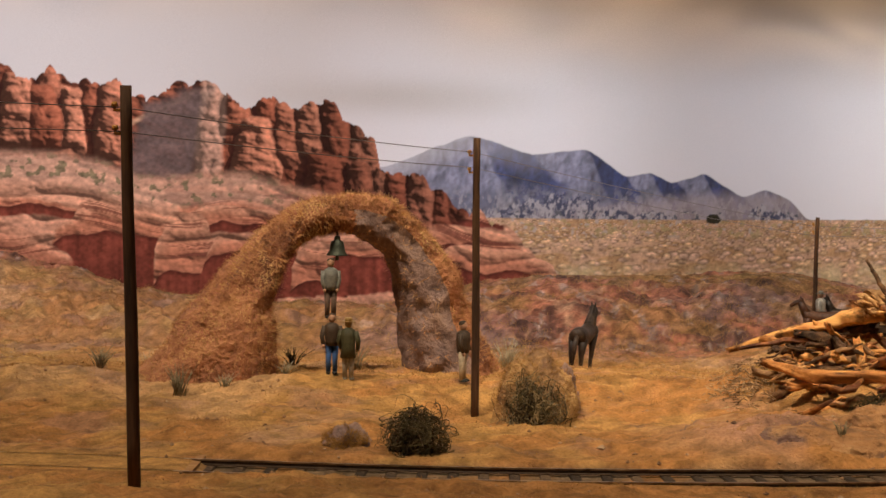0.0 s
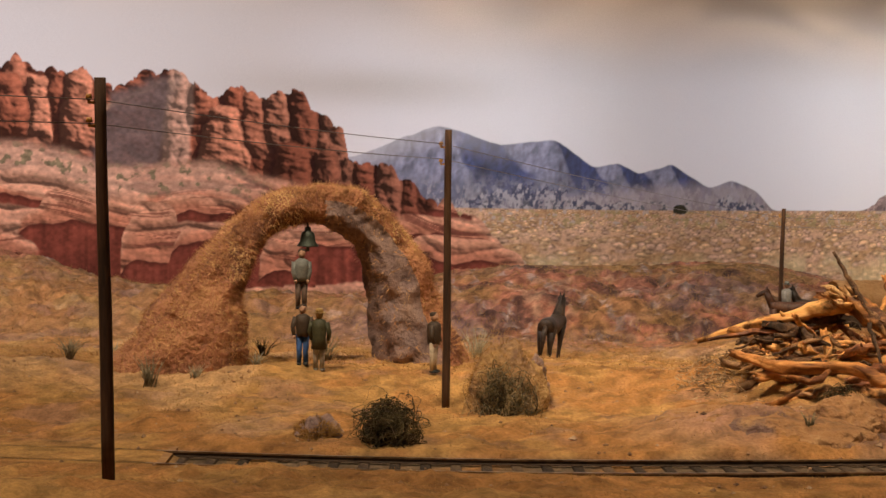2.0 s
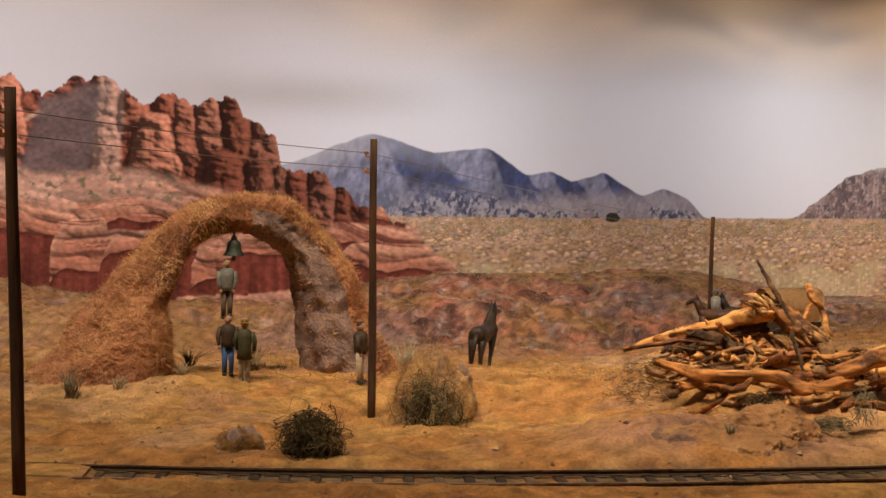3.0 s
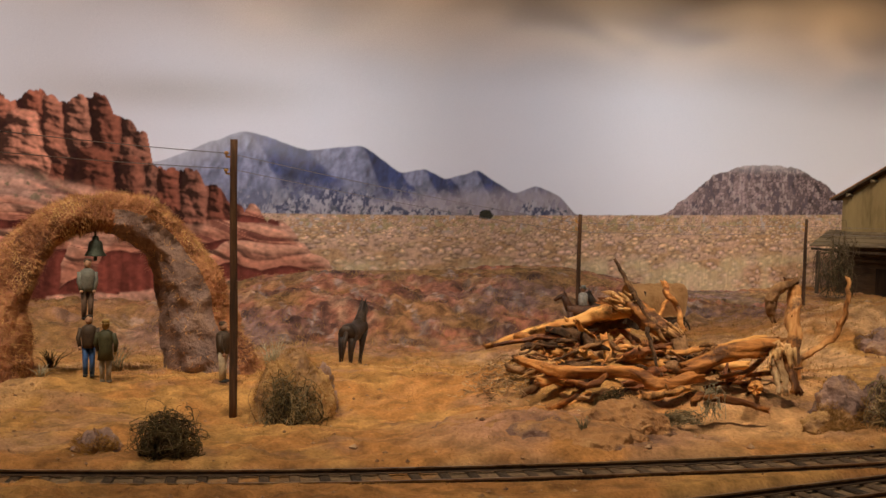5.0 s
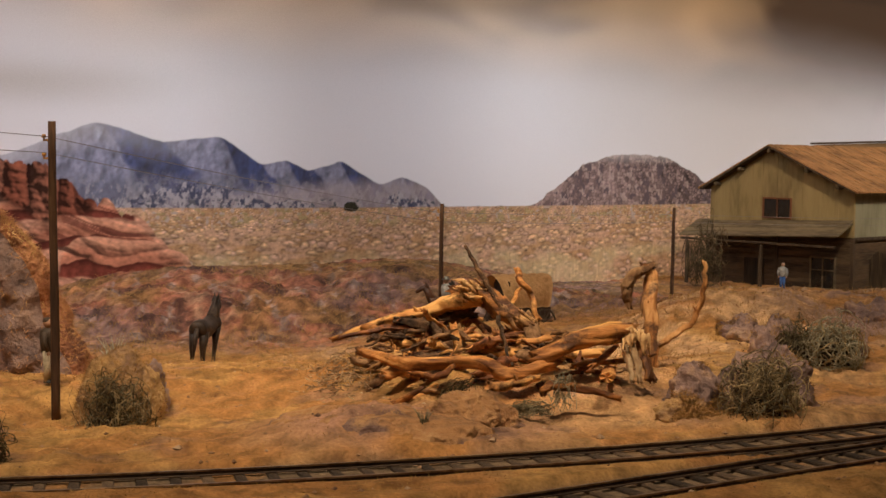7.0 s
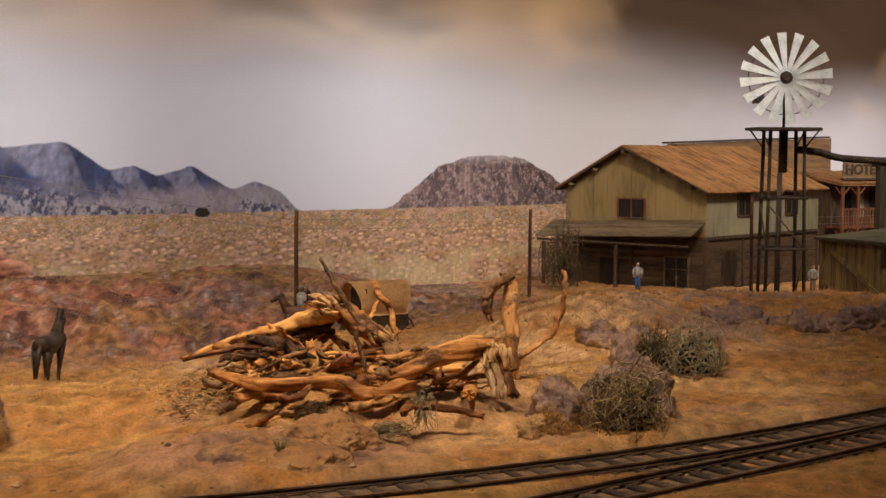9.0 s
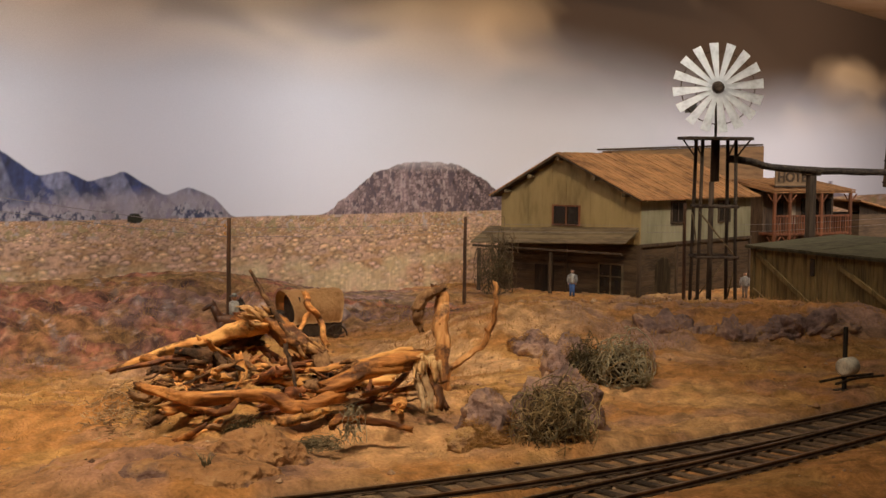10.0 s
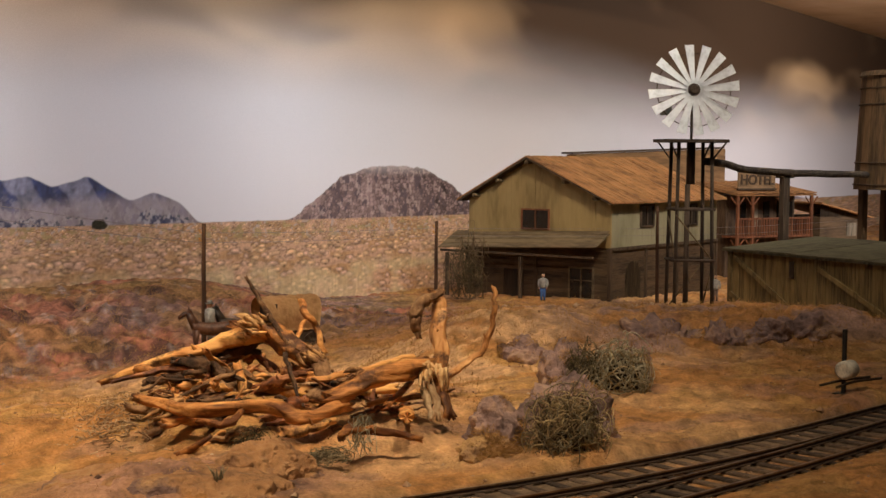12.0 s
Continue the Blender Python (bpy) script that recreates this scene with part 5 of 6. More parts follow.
def figurine(x, y, z, h, turn, legs, coat, head, shoes, label, long_coat=False, hat=None, arms=0.25):
    bm = bmesh.new()
    u = h / 8
    for s in (-1, 1):
        tube(bm, [(s * 0.42 * u, 0, 0.25 * u), (s * 0.42 * u, 0, 2 * u), (s * 0.40 * u, 0, 4 * u)], [0.30 * u, 0.36 * u, 0.50 * u], 8, 0, 0, 0)
        lumpy(bm, (s * 0.42 * u, -0.22 * u, 0.18 * u), (0.32 * u, 0.62 * u, 0.26 * u), 1, 2, 0.1, 1, True, 3)
        tube(bm, [(s * 0.95 * u, 0, 6.3 * u), (s * (1.05 + arms) * u, -0.1 * u, 5.0 * u), (s * (0.85 + arms) * u, -0.5 * u, 4.0 * u)], [0.36 * u, 0.33 * u, 0.26 * u], 8, 0, 0, 1)
        lumpy(bm, (s * (0.82 + arms) * u, -0.55 * u, 3.75 * u), (0.22 * u, 0.22 * u, 0.28 * u), 2, 2, 0.1, 1, False, 2)
    low = 2.9 if long_coat else 3.8
    tube(bm, [(0, 0, low * u), (0, 0, 4.4 * u), (0, 0, 5.6 * u), (0, 0, 6.4 * u), (0, 0, 6.75 * u)], [(1.05 if long_coat else 0.82) * u, 0.86 * u, 0.98 * u, 0.92 * u, 0.40 * u], 12, 0, 0, 1)
    lumpy(bm, (0, 0, 7.35 * u), (0.48 * u, 0.52 * u, 0.62 * u), 3, 3, 0.08, 1, False, 2)
    if hat:
        tube(bm, [(0, 0, 7.55 * u), (0, 0, 7.62 * u)], [0.85 * u, 0.85 * u], 12, 0, 0, 4)
        tube(bm, [(0, 0, 7.6 * u), (0, 0, 8.1 * u)], [0.52 * u, 0.42 * u], 10, 0, 0, 4)
    else:
        lumpy(bm, (0, 0.1 * u, 7.62 * u), (0.50 * u, 0.52 * u, 0.42 * u), 4, 2, 0.1, 1, False, 4)
    ob = part("figurine", bm, [legs, coat, head, shoes, hat or BROWNCOAT])
    ob.matrix_world = pose(x, y, z, 0, 0, turn)
    tagged(ob, label, "figurine", "figurines")


figurine(-0.0385, 0.4560, ground_z(-0.0385, 0.456) - 0.0004, 0.0212, 5, DENIM, BROWNCOAT, SKIN, BLACK, "painted toy figurine in blue trousers under the arch")
figurine(-0.0325, 0.4520, ground_z(-0.0325, 0.452) - 0.0004, 0.0212, 170, paint("figurine_pale_grey", (0.34, 0.31, 0.27)), OLIVE, MUSTARD, WHITE, "painted toy figurine in a long olive coat", True, MUSTARD)
figurine(-0.0395, 0.4600, 0.0262, 0.0210, 10, TROUSER, GREYCOAT, SKIN, BLACK, "painted toy figurine in grey standing on another", False, None, 0.0)
figurine(0.0066, 0.4480, ground_z(0.0066, 0.448) + 0.0002, 0.0208, 70, CREAM, BROWNCOAT, SKIN, BLACK, "painted toy figurine in cream trousers beside the arch")
figurine(0.452, 0.842, ground_z(0.452, 0.842) + 0.0005, 0.0185, -30, DENIM, WHITE, SKIN, BLACK, "painted toy figurine in a white shirt by the house")
figurine(0.560, 0.800, ground_z(0.56, 0.80), 0.0185, -30, TROUSER, WHITE, SKIN, BLACK, "painted toy figurine in white behind the windmill")


figurine(0.1872, 0.682, -0.0030, 0.0215, 60, GREYCOAT, paint("figurine_light_grey", (0.30, 0.28, 0.25)), SKIN, BLACK, "painted toy figurine in grey riding a bay horse", False, GREYCOAT)


def bell():
    bm = bmesh.new()
    prof = [(0.0002, 0.0072), (0.0009, 0.0070), (0.0012, 0.0062), (0.0011, 0.0056), (0.0022, 0.0050), (0.0026, 0.0035), (0.0028, 0.0018), (0.0038, 0.0003), (0.0039, 0.0), (0.0030, 0.0)]
    rings = [[bm.verts.new((r * math.cos(k * math.pi / 10), r * math.sin(k * math.pi / 10), z)) for k in range(20)] for r, z in prof]
    for a, b in zip(rings, rings[1:]):
        for k in range(20):
            f = bm.faces.new((a[k], b[k], b[(k + 1) % 20], a[(k + 1) % 20]))
            f.smooth = True
    tube(bm, [(0, 0, 0.0070), (0, 0, 0.0125)], 0.0004, 6)
    tube(bm, [(0, 0, 0.004), (0, 0, -0.0018)], [0.0003, 0.0007], 6)
    ob = part("hanging_bell", bm, material("green_bronze", [(0.030, 0.036, 0.028), (0.075, 0.085, 0.062)], 300, rough=0.5, metal=0.5, bump=0.1))
    ob.matrix_world = pose(-0.0395, 0.4830, 0.0465)
    tagged(ob, "green-grey bronze bell hanging under the arch", "bell")


bell()


def horse_figurine(m, coat, label, name="horse_figurine"):
    """Standing horse along +y, one plain mesh; 27 mm to the ears."""
    bm = bmesh.new()
    tube(bm, bend([(0, -0.0115, 0.0150), (0, -0.009, 0.0158), (0, 0, 0.0150), (0, 0.008, 0.0160), (0, 0.0105, 0.0155)], 3), [0.0012] + [0.0034] * 3 + [0.0036] * 3 + [0.0034] * 3 + [0.0037] * 2 + [0.0016], 12, 0.05)
    tube(bm, [(0, 0.0085, 0.0165), (0, 0.0110, 0.0205), (0, 0.0130, 0.0240)], [0.0030, 0.0021, 0.0016], 10)
    tube(bm, [(0, 0.0118, 0.0245), (0, 0.0150, 0.0232), (0, 0.0180, 0.0212)], [0.0016, 0.0014, 0.0009], 10)
    for s in (-1, 1):
        tube(bm, [(s * 0.0006, 0.0122, 0.0252), (s * 0.0009, 0.0124, 0.0272)], [0.0006, 0.0001], 6)
        for y0, k in ((0.0085, 0.3), (-0.0085, -0.6)):
            tube(bm, [(s * 0.0019, y0, 0.0150), (s * 0.0020, y0 + 0.001 * k, 0.0085), (s * 0.0020, y0 - 0.001 * k, 0.0050), (s * 0.0020, y0, 0.0008), (s * 0.0020, y0 + 0.0003, 0.0)], [0.0021, 0.0011, 0.0008, 0.0008, 0.0011], 8)
    tube(bm, [(0, -0.0112, 0.0165), (0, -0.0138, 0.0130), (0, -0.0135, 0.0055)], [0.0009, 0.0012, 0.0003], 8)
    tube(bm, bend([(0, 0.0085, 0.0198), (0, 0.0108, 0.0232), (0, 0.0118, 0.0258)], 2), [0.0008] * 5, 6)
    ob = part(name, bm, coat)
    ob.matrix_world = m
    return tagged(ob, label, "horse figurine", "toy horses")


DARKHORSE = material("dark_horse_paint", [(0.014, 0.010, 0.008), (0.035, 0.022, 0.015), (0.07, 0.045, 0.03)], 200, rough=0.5, bump=0.1)
horse_figurine(pose(0.0630, 0.645, -0.0205, 0, 5, -19) @ Matrix.Diagonal((1.22, 1.15, 1.27, 1)), DARKHORSE, "dark brown toy horse turned away on the sand")
BAYHORSE = material("bay_horse_paint", [(0.030, 0.013, 0.008), (0.080, 0.034, 0.018), (0.13, 0.060, 0.032)], 200, rough=0.5, bump=0.1)
for x, y, coat, words in ((0.174, 0.672, BAYHORSE, "bay brown toy horse harnessed to a covered wagon"), (0.190, 0.684, DARKHORSE, "dark toy horse harnessed to a covered wagon")):
    horse_figurine(pose(x + 0.012, y, -0.0075, 0, 0, 84) @ Matrix.Scale(0.90, 4), coat, words)


def covered_wagon():
    top = empty("covered_wagon", pose(0.228, 0.690, -0.0115, 0, 0, 12) @ Matrix.Scale(0.89, 4), "covered wagon with a tan canvas hood behind the logs", "wagon")
    canvas = material("tan_canvas", [(0.48, 0.26, 0.105), (0.64, 0.38, 0.165), (0.70, 0.44, 0.21)], 120, bump=0.3)
    wood = material("dark_wagon_wood", [(0.035, 0.022, 0.014), (0.08, 0.05, 0.03)], 250)
    bm = bmesh.new()
    rings = []
    for k in range(13):
        x = -0.0155 + 0.031 * k / 12
        puff = 1 + 0.05 * math.sin(k * math.pi / 2) ** 2
        ring = []
        for s in range(25):
            a = math.radians(-35 + 250 * s / 24)
            ring.append((x + 0.003 * (k - 6) / 6 * max(0, math.sin(a)), 0.0115 * math.cos(a) * puff, 0.0225 + 0.0118 * math.sin(a) * puff))
        rings.append([bm.verts.new(p) for p in ring])
    for a, b in zip(rings, rings[1:]):
        for s in range(24):
            f = bm.faces.new((a[s], b[s], b[s + 1], a[s + 1]))
            f.smooth = True
    bmesh.ops.solidify(bm, geom=bm.faces[:], thickness=0.0004)
    part("canvas_hood", bm, canvas, top)
    bm = bmesh.new()
    box(bm, -0.0165, 0.0165, -0.0090, 0.0090, 0.0085, 0.0155, bevel=0.0004)
    part("wagon_box", bm, wood, top)
    # dark panel added inside the hood as the shade of its open mouth
    bm = bmesh.new()
    box(bm, -0.0115, -0.0110, -0.0100, 0.0100, 0.0155, 0.0310, bevel=0.0001)
    part("hood_shade_panel", bm, wood, top)
    for x, r in ((-0.0115, 0.0060), (0.0115, 0.0072)):
        for y in (-0.0105, 0.0105):
            bm = bmesh.new()
            ring = [Vector((x + r * math.cos(k * math.pi / 12), y, r + r * math.sin(k * math.pi / 12))) for k in range(25)]
            tube(bm, ring, 0.0005, 6)
            for k in range(6):
                a = k * math.pi / 6
                tube(bm, [(x - r * math.cos(a), y, r - r * math.sin(a)), (x + r * math.cos(a), y, r + r * math.sin(a))], 0.0003, 4)
            part("wheel", bm, wood, top)
    bm = bmesh.new()
    tube(bm, [(-0.016, 0, 0.007), (-0.055, 0, 0.008)], 0.0005, 6)
    part("shaft", bm, wood, top)


covered_wagon()

# ---------------------------------------------------------------- buildings


def wood(name, rgb, island=0.35, stretch=(1, 1, 0.12), scale=260):
    return material(name, [tuple(c * 0.5 for c in rgb), rgb, tuple(min(1, c * 1.35) for c in rgb)], scale, stretch=stretch, bump=0.35, island=island)


YELLOW_BOARD = material("ochre_painted_board", [(0.16, 0.112, 0.048), (0.27, 0.195, 0.085), (0.31, 0.225, 0.10)], 45, stretch=(1, 1, 0.3), bump=0.25, island=0.10)
GREEN_BOARD = material("grey_green_board", [(0.165, 0.150, 0.09), (0.235, 0.215, 0.135), (0.26, 0.24, 0.155)], 45, stretch=(1, 1, 0.3), bump=0.25, island=0.08)
DARK_BOARD = wood("dark_brown_siding", (0.072, 0.045, 0.024), 0.25, (0.15, 0.15, 1))
ROOF_BOARD = wood("orange_brown_roof_board", (0.29, 0.142, 0.055), 0.12, (0.2, 0.2, 0.2))
PORCH_BOARD = wood("weathered_porch_board", (0.12, 0.085, 0.045), 0.3, (0.15, 0.15, 1))
TRIM = wood("dark_timber_trim", (0.060, 0.038, 0.022), 0.2)
SHED_BOARD = wood("olive_plank", (0.170, 0.115, 0.044), 0.35)
SHED_ROOF = wood("grey_green_felt", (0.085, 0.075, 0.045), 0.2, (1, 1, 1), 160)
RED_TIMBER = wood("red_brown_timber", (0.16, 0.058, 0.025), 0.35)
GLASS = material("dark_window_glass", [(0.010, 0.009, 0.008), (0.022, 0.018, 0.014)], 60, rough=0.15, bump=0, spec=0.5)
SILVER = material("silver_vane", [(0.46, 0.50, 0.56), (0.60, 0.65, 0.72), (0.68, 0.73, 0.79)], 120, rough=0.5, metal=0.0, bump=0.1)


def simple_box(name, b, mat, parent, bevel=0.0002, label="", m=None):
    bm = bmesh.new()
    box(bm, *b, m=m, bevel=bevel)
    return part(name, bm, mat, parent, label)


def window(parent, axis, u0, u1, z0, z1, frame_mat, mullions=1, rail=0, name="window"):
    """A framed window in the wall plane x=0 (axis 'y') or y=0 (axis 'x')."""
    def put(b):
        u, v, n0, n1, lo, hi = b
        return (n0, n1, u, v, lo, hi) if axis == "y" else (u, v, n0, n1, lo, hi)
    f = 0.0011
    hold = simple_box(name, put((u0, u1, -0.0004, 0.0004, z0, z1)), GLASS, parent, 0, "dark glass window in a timber frame")
    for b in ((u0 - f, u0, -0.0012, 0.0012, z0 - f, z1 + f), (u1, u1 + f, -0.0012, 0.0012, z0 - f, z1 + f), (u0, u1, -0.0012, 0.0012, z0 - f, z0), (u0, u1, -0.0012, 0.0012, z1, z1 + f)):
        simple_box("frame", put(b), frame_mat, hold, 0.0001)
    for k in range(mullions):
        c = u0 + (u1 - u0) * (k + 1) / (mullions + 1)
        simple_box("mullion", put((c - 0.0005, c + 0.0005, -0.001, 0.001, z0, z1)), frame_mat, hold, 0.0001)
    if rail:
        c = (z0 + z1) / 2 + 0.002
        simple_box("glazing_bar", put((u0, u1, -0.0009, 0.0009, c - 0.0004, c + 0.0004)), frame_mat, hold, 0.0001)


def house():
    """Two-storey timber store: ochre gable, grey-green side, dark ground floor, porch roof along the gable."""
    top = empty("timber_house", pose(0.494, 0.826, 0, 0, 0, 30.0), "two-storey timber house with ochre gable and orange plank roof", "house")
    w, n, eave, ridge, ry, mid = 0.117, 0.1625, 0.0605, 0.0890, 0.064, 0.0295
    rnd = random.Random(11)

    def roof_z(y):
        return eave + (ridge - eave) * (y / ry if y < ry else (w - y) / (w - ry))
    core = simple_box("ground_floor", (0.0012, n, 0.0012, w - 0.001, -0.03, mid), DARK_BOARD, top, 0, "dark brown ground floor")
    bm = bmesh.new()
    sect = [(0.0012, mid), (w - 0.001, mid), (w - 0.001, eave - 0.001), (ry, ridge - 0.0015), (0.0012, eave - 0.001)]
    a = [bm.verts.new((0.0012, y, z)) for y, z in sect]
    b = [bm.verts.new((n, y, z)) for y, z in sect]
    bm.faces.new(a[::-1]), bm.faces.new(b)
    for k in range(5):
        bm.faces.new((a[k], a[(k + 1) % 5], b[(k + 1) % 5], b[k]))
    bmesh.ops.recalc_face_normals(bm, faces=bm.faces)
    upper = part("upper_floor", bm, YELLOW_BOARD, top)
    # gable planks
    y, k = 0.0, 0
    while y < w - 0.001:
        y1 = min(y + 0.0040, w)
        bm = bmesh.new()
        d = rnd.uniform(-0.00025, 0.00025)
        lo = mid + 0.0005
        box(bm, d, 0.0012, y + 0.00008, y1 - 0.00008, lo, 0.05)
        for v in bm.verts:
            if v.co.z > 0.045:
                v.co.z = roof_z(min(max(v.co.y, 0), w)) - 0.0006
        part("plank", bm, YELLOW_BOARD, upper)
        y = y1
    # side planks
    x = 0.0
    while x < n - 0.001:
        x1 = min(x + 0.0095, n)
        simple_box("plank", (x + 0.00006, x1 - 0.00006, rnd.uniform(-0.0002, 0.0002), 0.0012, mid - 0.001, eave), GREEN_BOARD, upper, 0.0001)
        x = x1
    # dark siding below
    z = -0.028
    while z < mid - 0.001:
        z1 = min(z + 0.0036, mid - 0.0008)
        simple_box("siding_board", (0.0002, 0.0012, 0.0002, w, z + 0.0001, z1), DARK_BOARD, core, 0.0002)
        simple_box("siding_board", (0.0002, n, 0.0002, 0.0012, z + 0.0001, z1), DARK_BOARD, core, 0.0002)
        z = z1
    for x, y in ((-0.0006, -0.0006), (-0.0006, 0.058), (-0.0006, w - 0.001)):
        simple_box("corner_post", (x, x + 0.0028, y, y + 0.0026, -0.03, mid), TRIM, core)
    for x in (0.048, 0.095, n - 0.003):
        simple_box("corner_post", (x, x + 0.0026, -0.0010, 0.0014, -0.03, mid), TRIM, core)
    simple_box("sill_beam", (0.0, n, -0.0012, 0.0010, mid - 0.0018, mid + 0.0004), TRIM, core)
    # roof
    roof = empty("roof", Matrix(), "orange-brown plank roof", "")
    roof.parent = top
    del roof["label"]
    over, drop = 0.0070, 0.0035
    for side in (0, 1):
        y_low = -drop if side == 0 else w + drop
        fall = (ridge - eave) / (ry if side == 0 else w - ry)
        z_low = eave - fall * drop
        bm = bmesh.new()
        vs = [bm.verts.new(p) for p in ((-over, ry, ridge), (n + 0.004, ry, ridge), (n + 0.004, y_low, z_low), (-over, y_low, z_low))]
        bm.faces.new(vs)
        bmesh.ops.recalc_face_normals(bm, faces=bm.faces)
        bmesh.ops.solidify(bm, geom=bm.faces[:], thickness=0.0012)
        part("roof_deck", bm, TRIM, roof)
        x = -over
        while x < n + 0.003:
            x1 = x + rnd.choice((0.0023, 0.0027, 0.0031))
            lift = rnd.uniform(0.0018, 0.0024)
            bm = bmesh.new()
            p = [(x + 0.0002, ry, ridge + lift), (x1 - 0.0002, ry, ridge + lift), (x1 - 0.0002, y_low - 0.002 * (1 if side == 0 else -1), z_low - 0.0006 + lift), (x + 0.0002, y_low - 0.002 * (1 if side == 0 else -1), z_low - 0.0006 + lift)]
            f1 = [bm.verts.new(q) for q in p]
            f2 = [bm.verts.new((q[0], q[1], q[2] - 0.0011)) for q in p]
            bm.faces.new(f1), bm.faces.new(f2[::-1])
            for k in range(4):
                bm.faces.new((f1[k], f1[(k + 1) % 4], f2[(k + 1) % 4], f2[k]))
            bmesh.ops.recalc_face_normals(bm, faces=bm.faces)
            part("roof_board", bm, ROOF_BOARD, roof)
            x = x1
    for y in (0.010, 0.034, ry, 0.088, 0.108):
        bm = bmesh.new()
        tube(bm, [(-0.0062, y, roof_z(y) - 0.0022), (0.004, y, roof_z(y) - 0.0022)], 0.0014, 8)
        part("purlin_end", bm, PORCH_BOARD, roof)
    # porch roof along the gable
    porch = empty("porch_roof", Matrix(), "", "")
    porch.parent = top
    for k in range(4):
        x0, x1 = -0.021 + 0.0055 * k, -0.021 + 0.0055 * (k + 1) + 0.0015
        z0 = 0.0250 + 0.0026 * k
        bm = bmesh.new()
        box(bm, x0, x1, -0.001, 0.128, 0, 0.0009, bevel=0.0002)
        for v in bm.verts:
            v.co.z += z0 + 0.40 * (v.co.x - x0) + 0.0006 + 0.0052 * (1 - v.co.y / 0.132)
            if k == 3 and v.co.y < 0:
                v.co.y += 0.002
        part("porch_board", bm, PORCH_BOARD, porch)
    simple_box("porch_beam", (-0.0200, -0.0185, 0.002, 0.127, 0.0232, 0.0248), TRIM, porch)
    for y in (0.058, 0.120):
        simple_box("porch_post", (-0.0202, -0.0180, y, y + 0.0022, -0.03, 0.0225), TRIM, porch)
    window(top, "y", 0.0490, 0.0700, 0.0412, 0.0535, RED_TIMBER)
    window(top, "y", 0.0135, 0.0310, -0.0050, 0.0150, PORCH_BOARD, 1, 1)
    window(top, "x", 0.0410, 0.0585, 0.0435, 0.0570, TRIM)
    window(top, "x", 0.1095, 0.1260, 0.0425, 0.0560, TRIM)
    simple_box("door", (-0.0006, 0.001, 0.0690, 0.0855, -0.028, 0.0120), wood("dark_door", (0.035, 0.022, 0.013)), top, 0.0002, "dark plank door")
    bm = bmesh.new()
    pts = [(0.020, -0.028), (0.041, -0.028), (0.041, 0.012)] + [(0.0305 + 0.0105 * math.cos(a * math.pi / 10), 0.012 + 0.008 * math.sin(a * math.pi / 10)) for a in range(1, 10)] + [(0.020, 0.012)]
    f = bm.faces.new([bm.verts.new((u, -0.0006, v)) for u, v in pts])
    bmesh.ops.solidify(bm, geom=[f], thickness=0.0014)
    part("arched_door", bm, wood("plank_door", (0.09, 0.06, 0.032)), top, "round-topped plank door")


house()


def false_front():
    top = empty("false_front_building", pose(0.573, 1.018, 0, 0, 0, 13.5), "brown timber building with a flat false front", "building")
    bm = bmesh.new()
    box(bm, 0, 0.180, 0, 0.012, -0.03, 0.096, bevel=0.0004)
    for v in bm.verts:
        if v.co.z > 0.05:
            v.co.z += -0.0028 + 0.0065 * v.co.x / 0.18
    part("front_wall", bm, wood("brown_front_board", (0.20, 0.112, 0.05), 0.2, (0.15, 1, 1), 120), top)
    simple_box("coping", (-0.001, 0.181, -0.0012, 0.0132, 0.0936, 0.0950), TRIM, top, 0.0002, m=Matrix.Rotation(math.atan(-0.0065 / 0.18), 4, "Y"))


false_front()


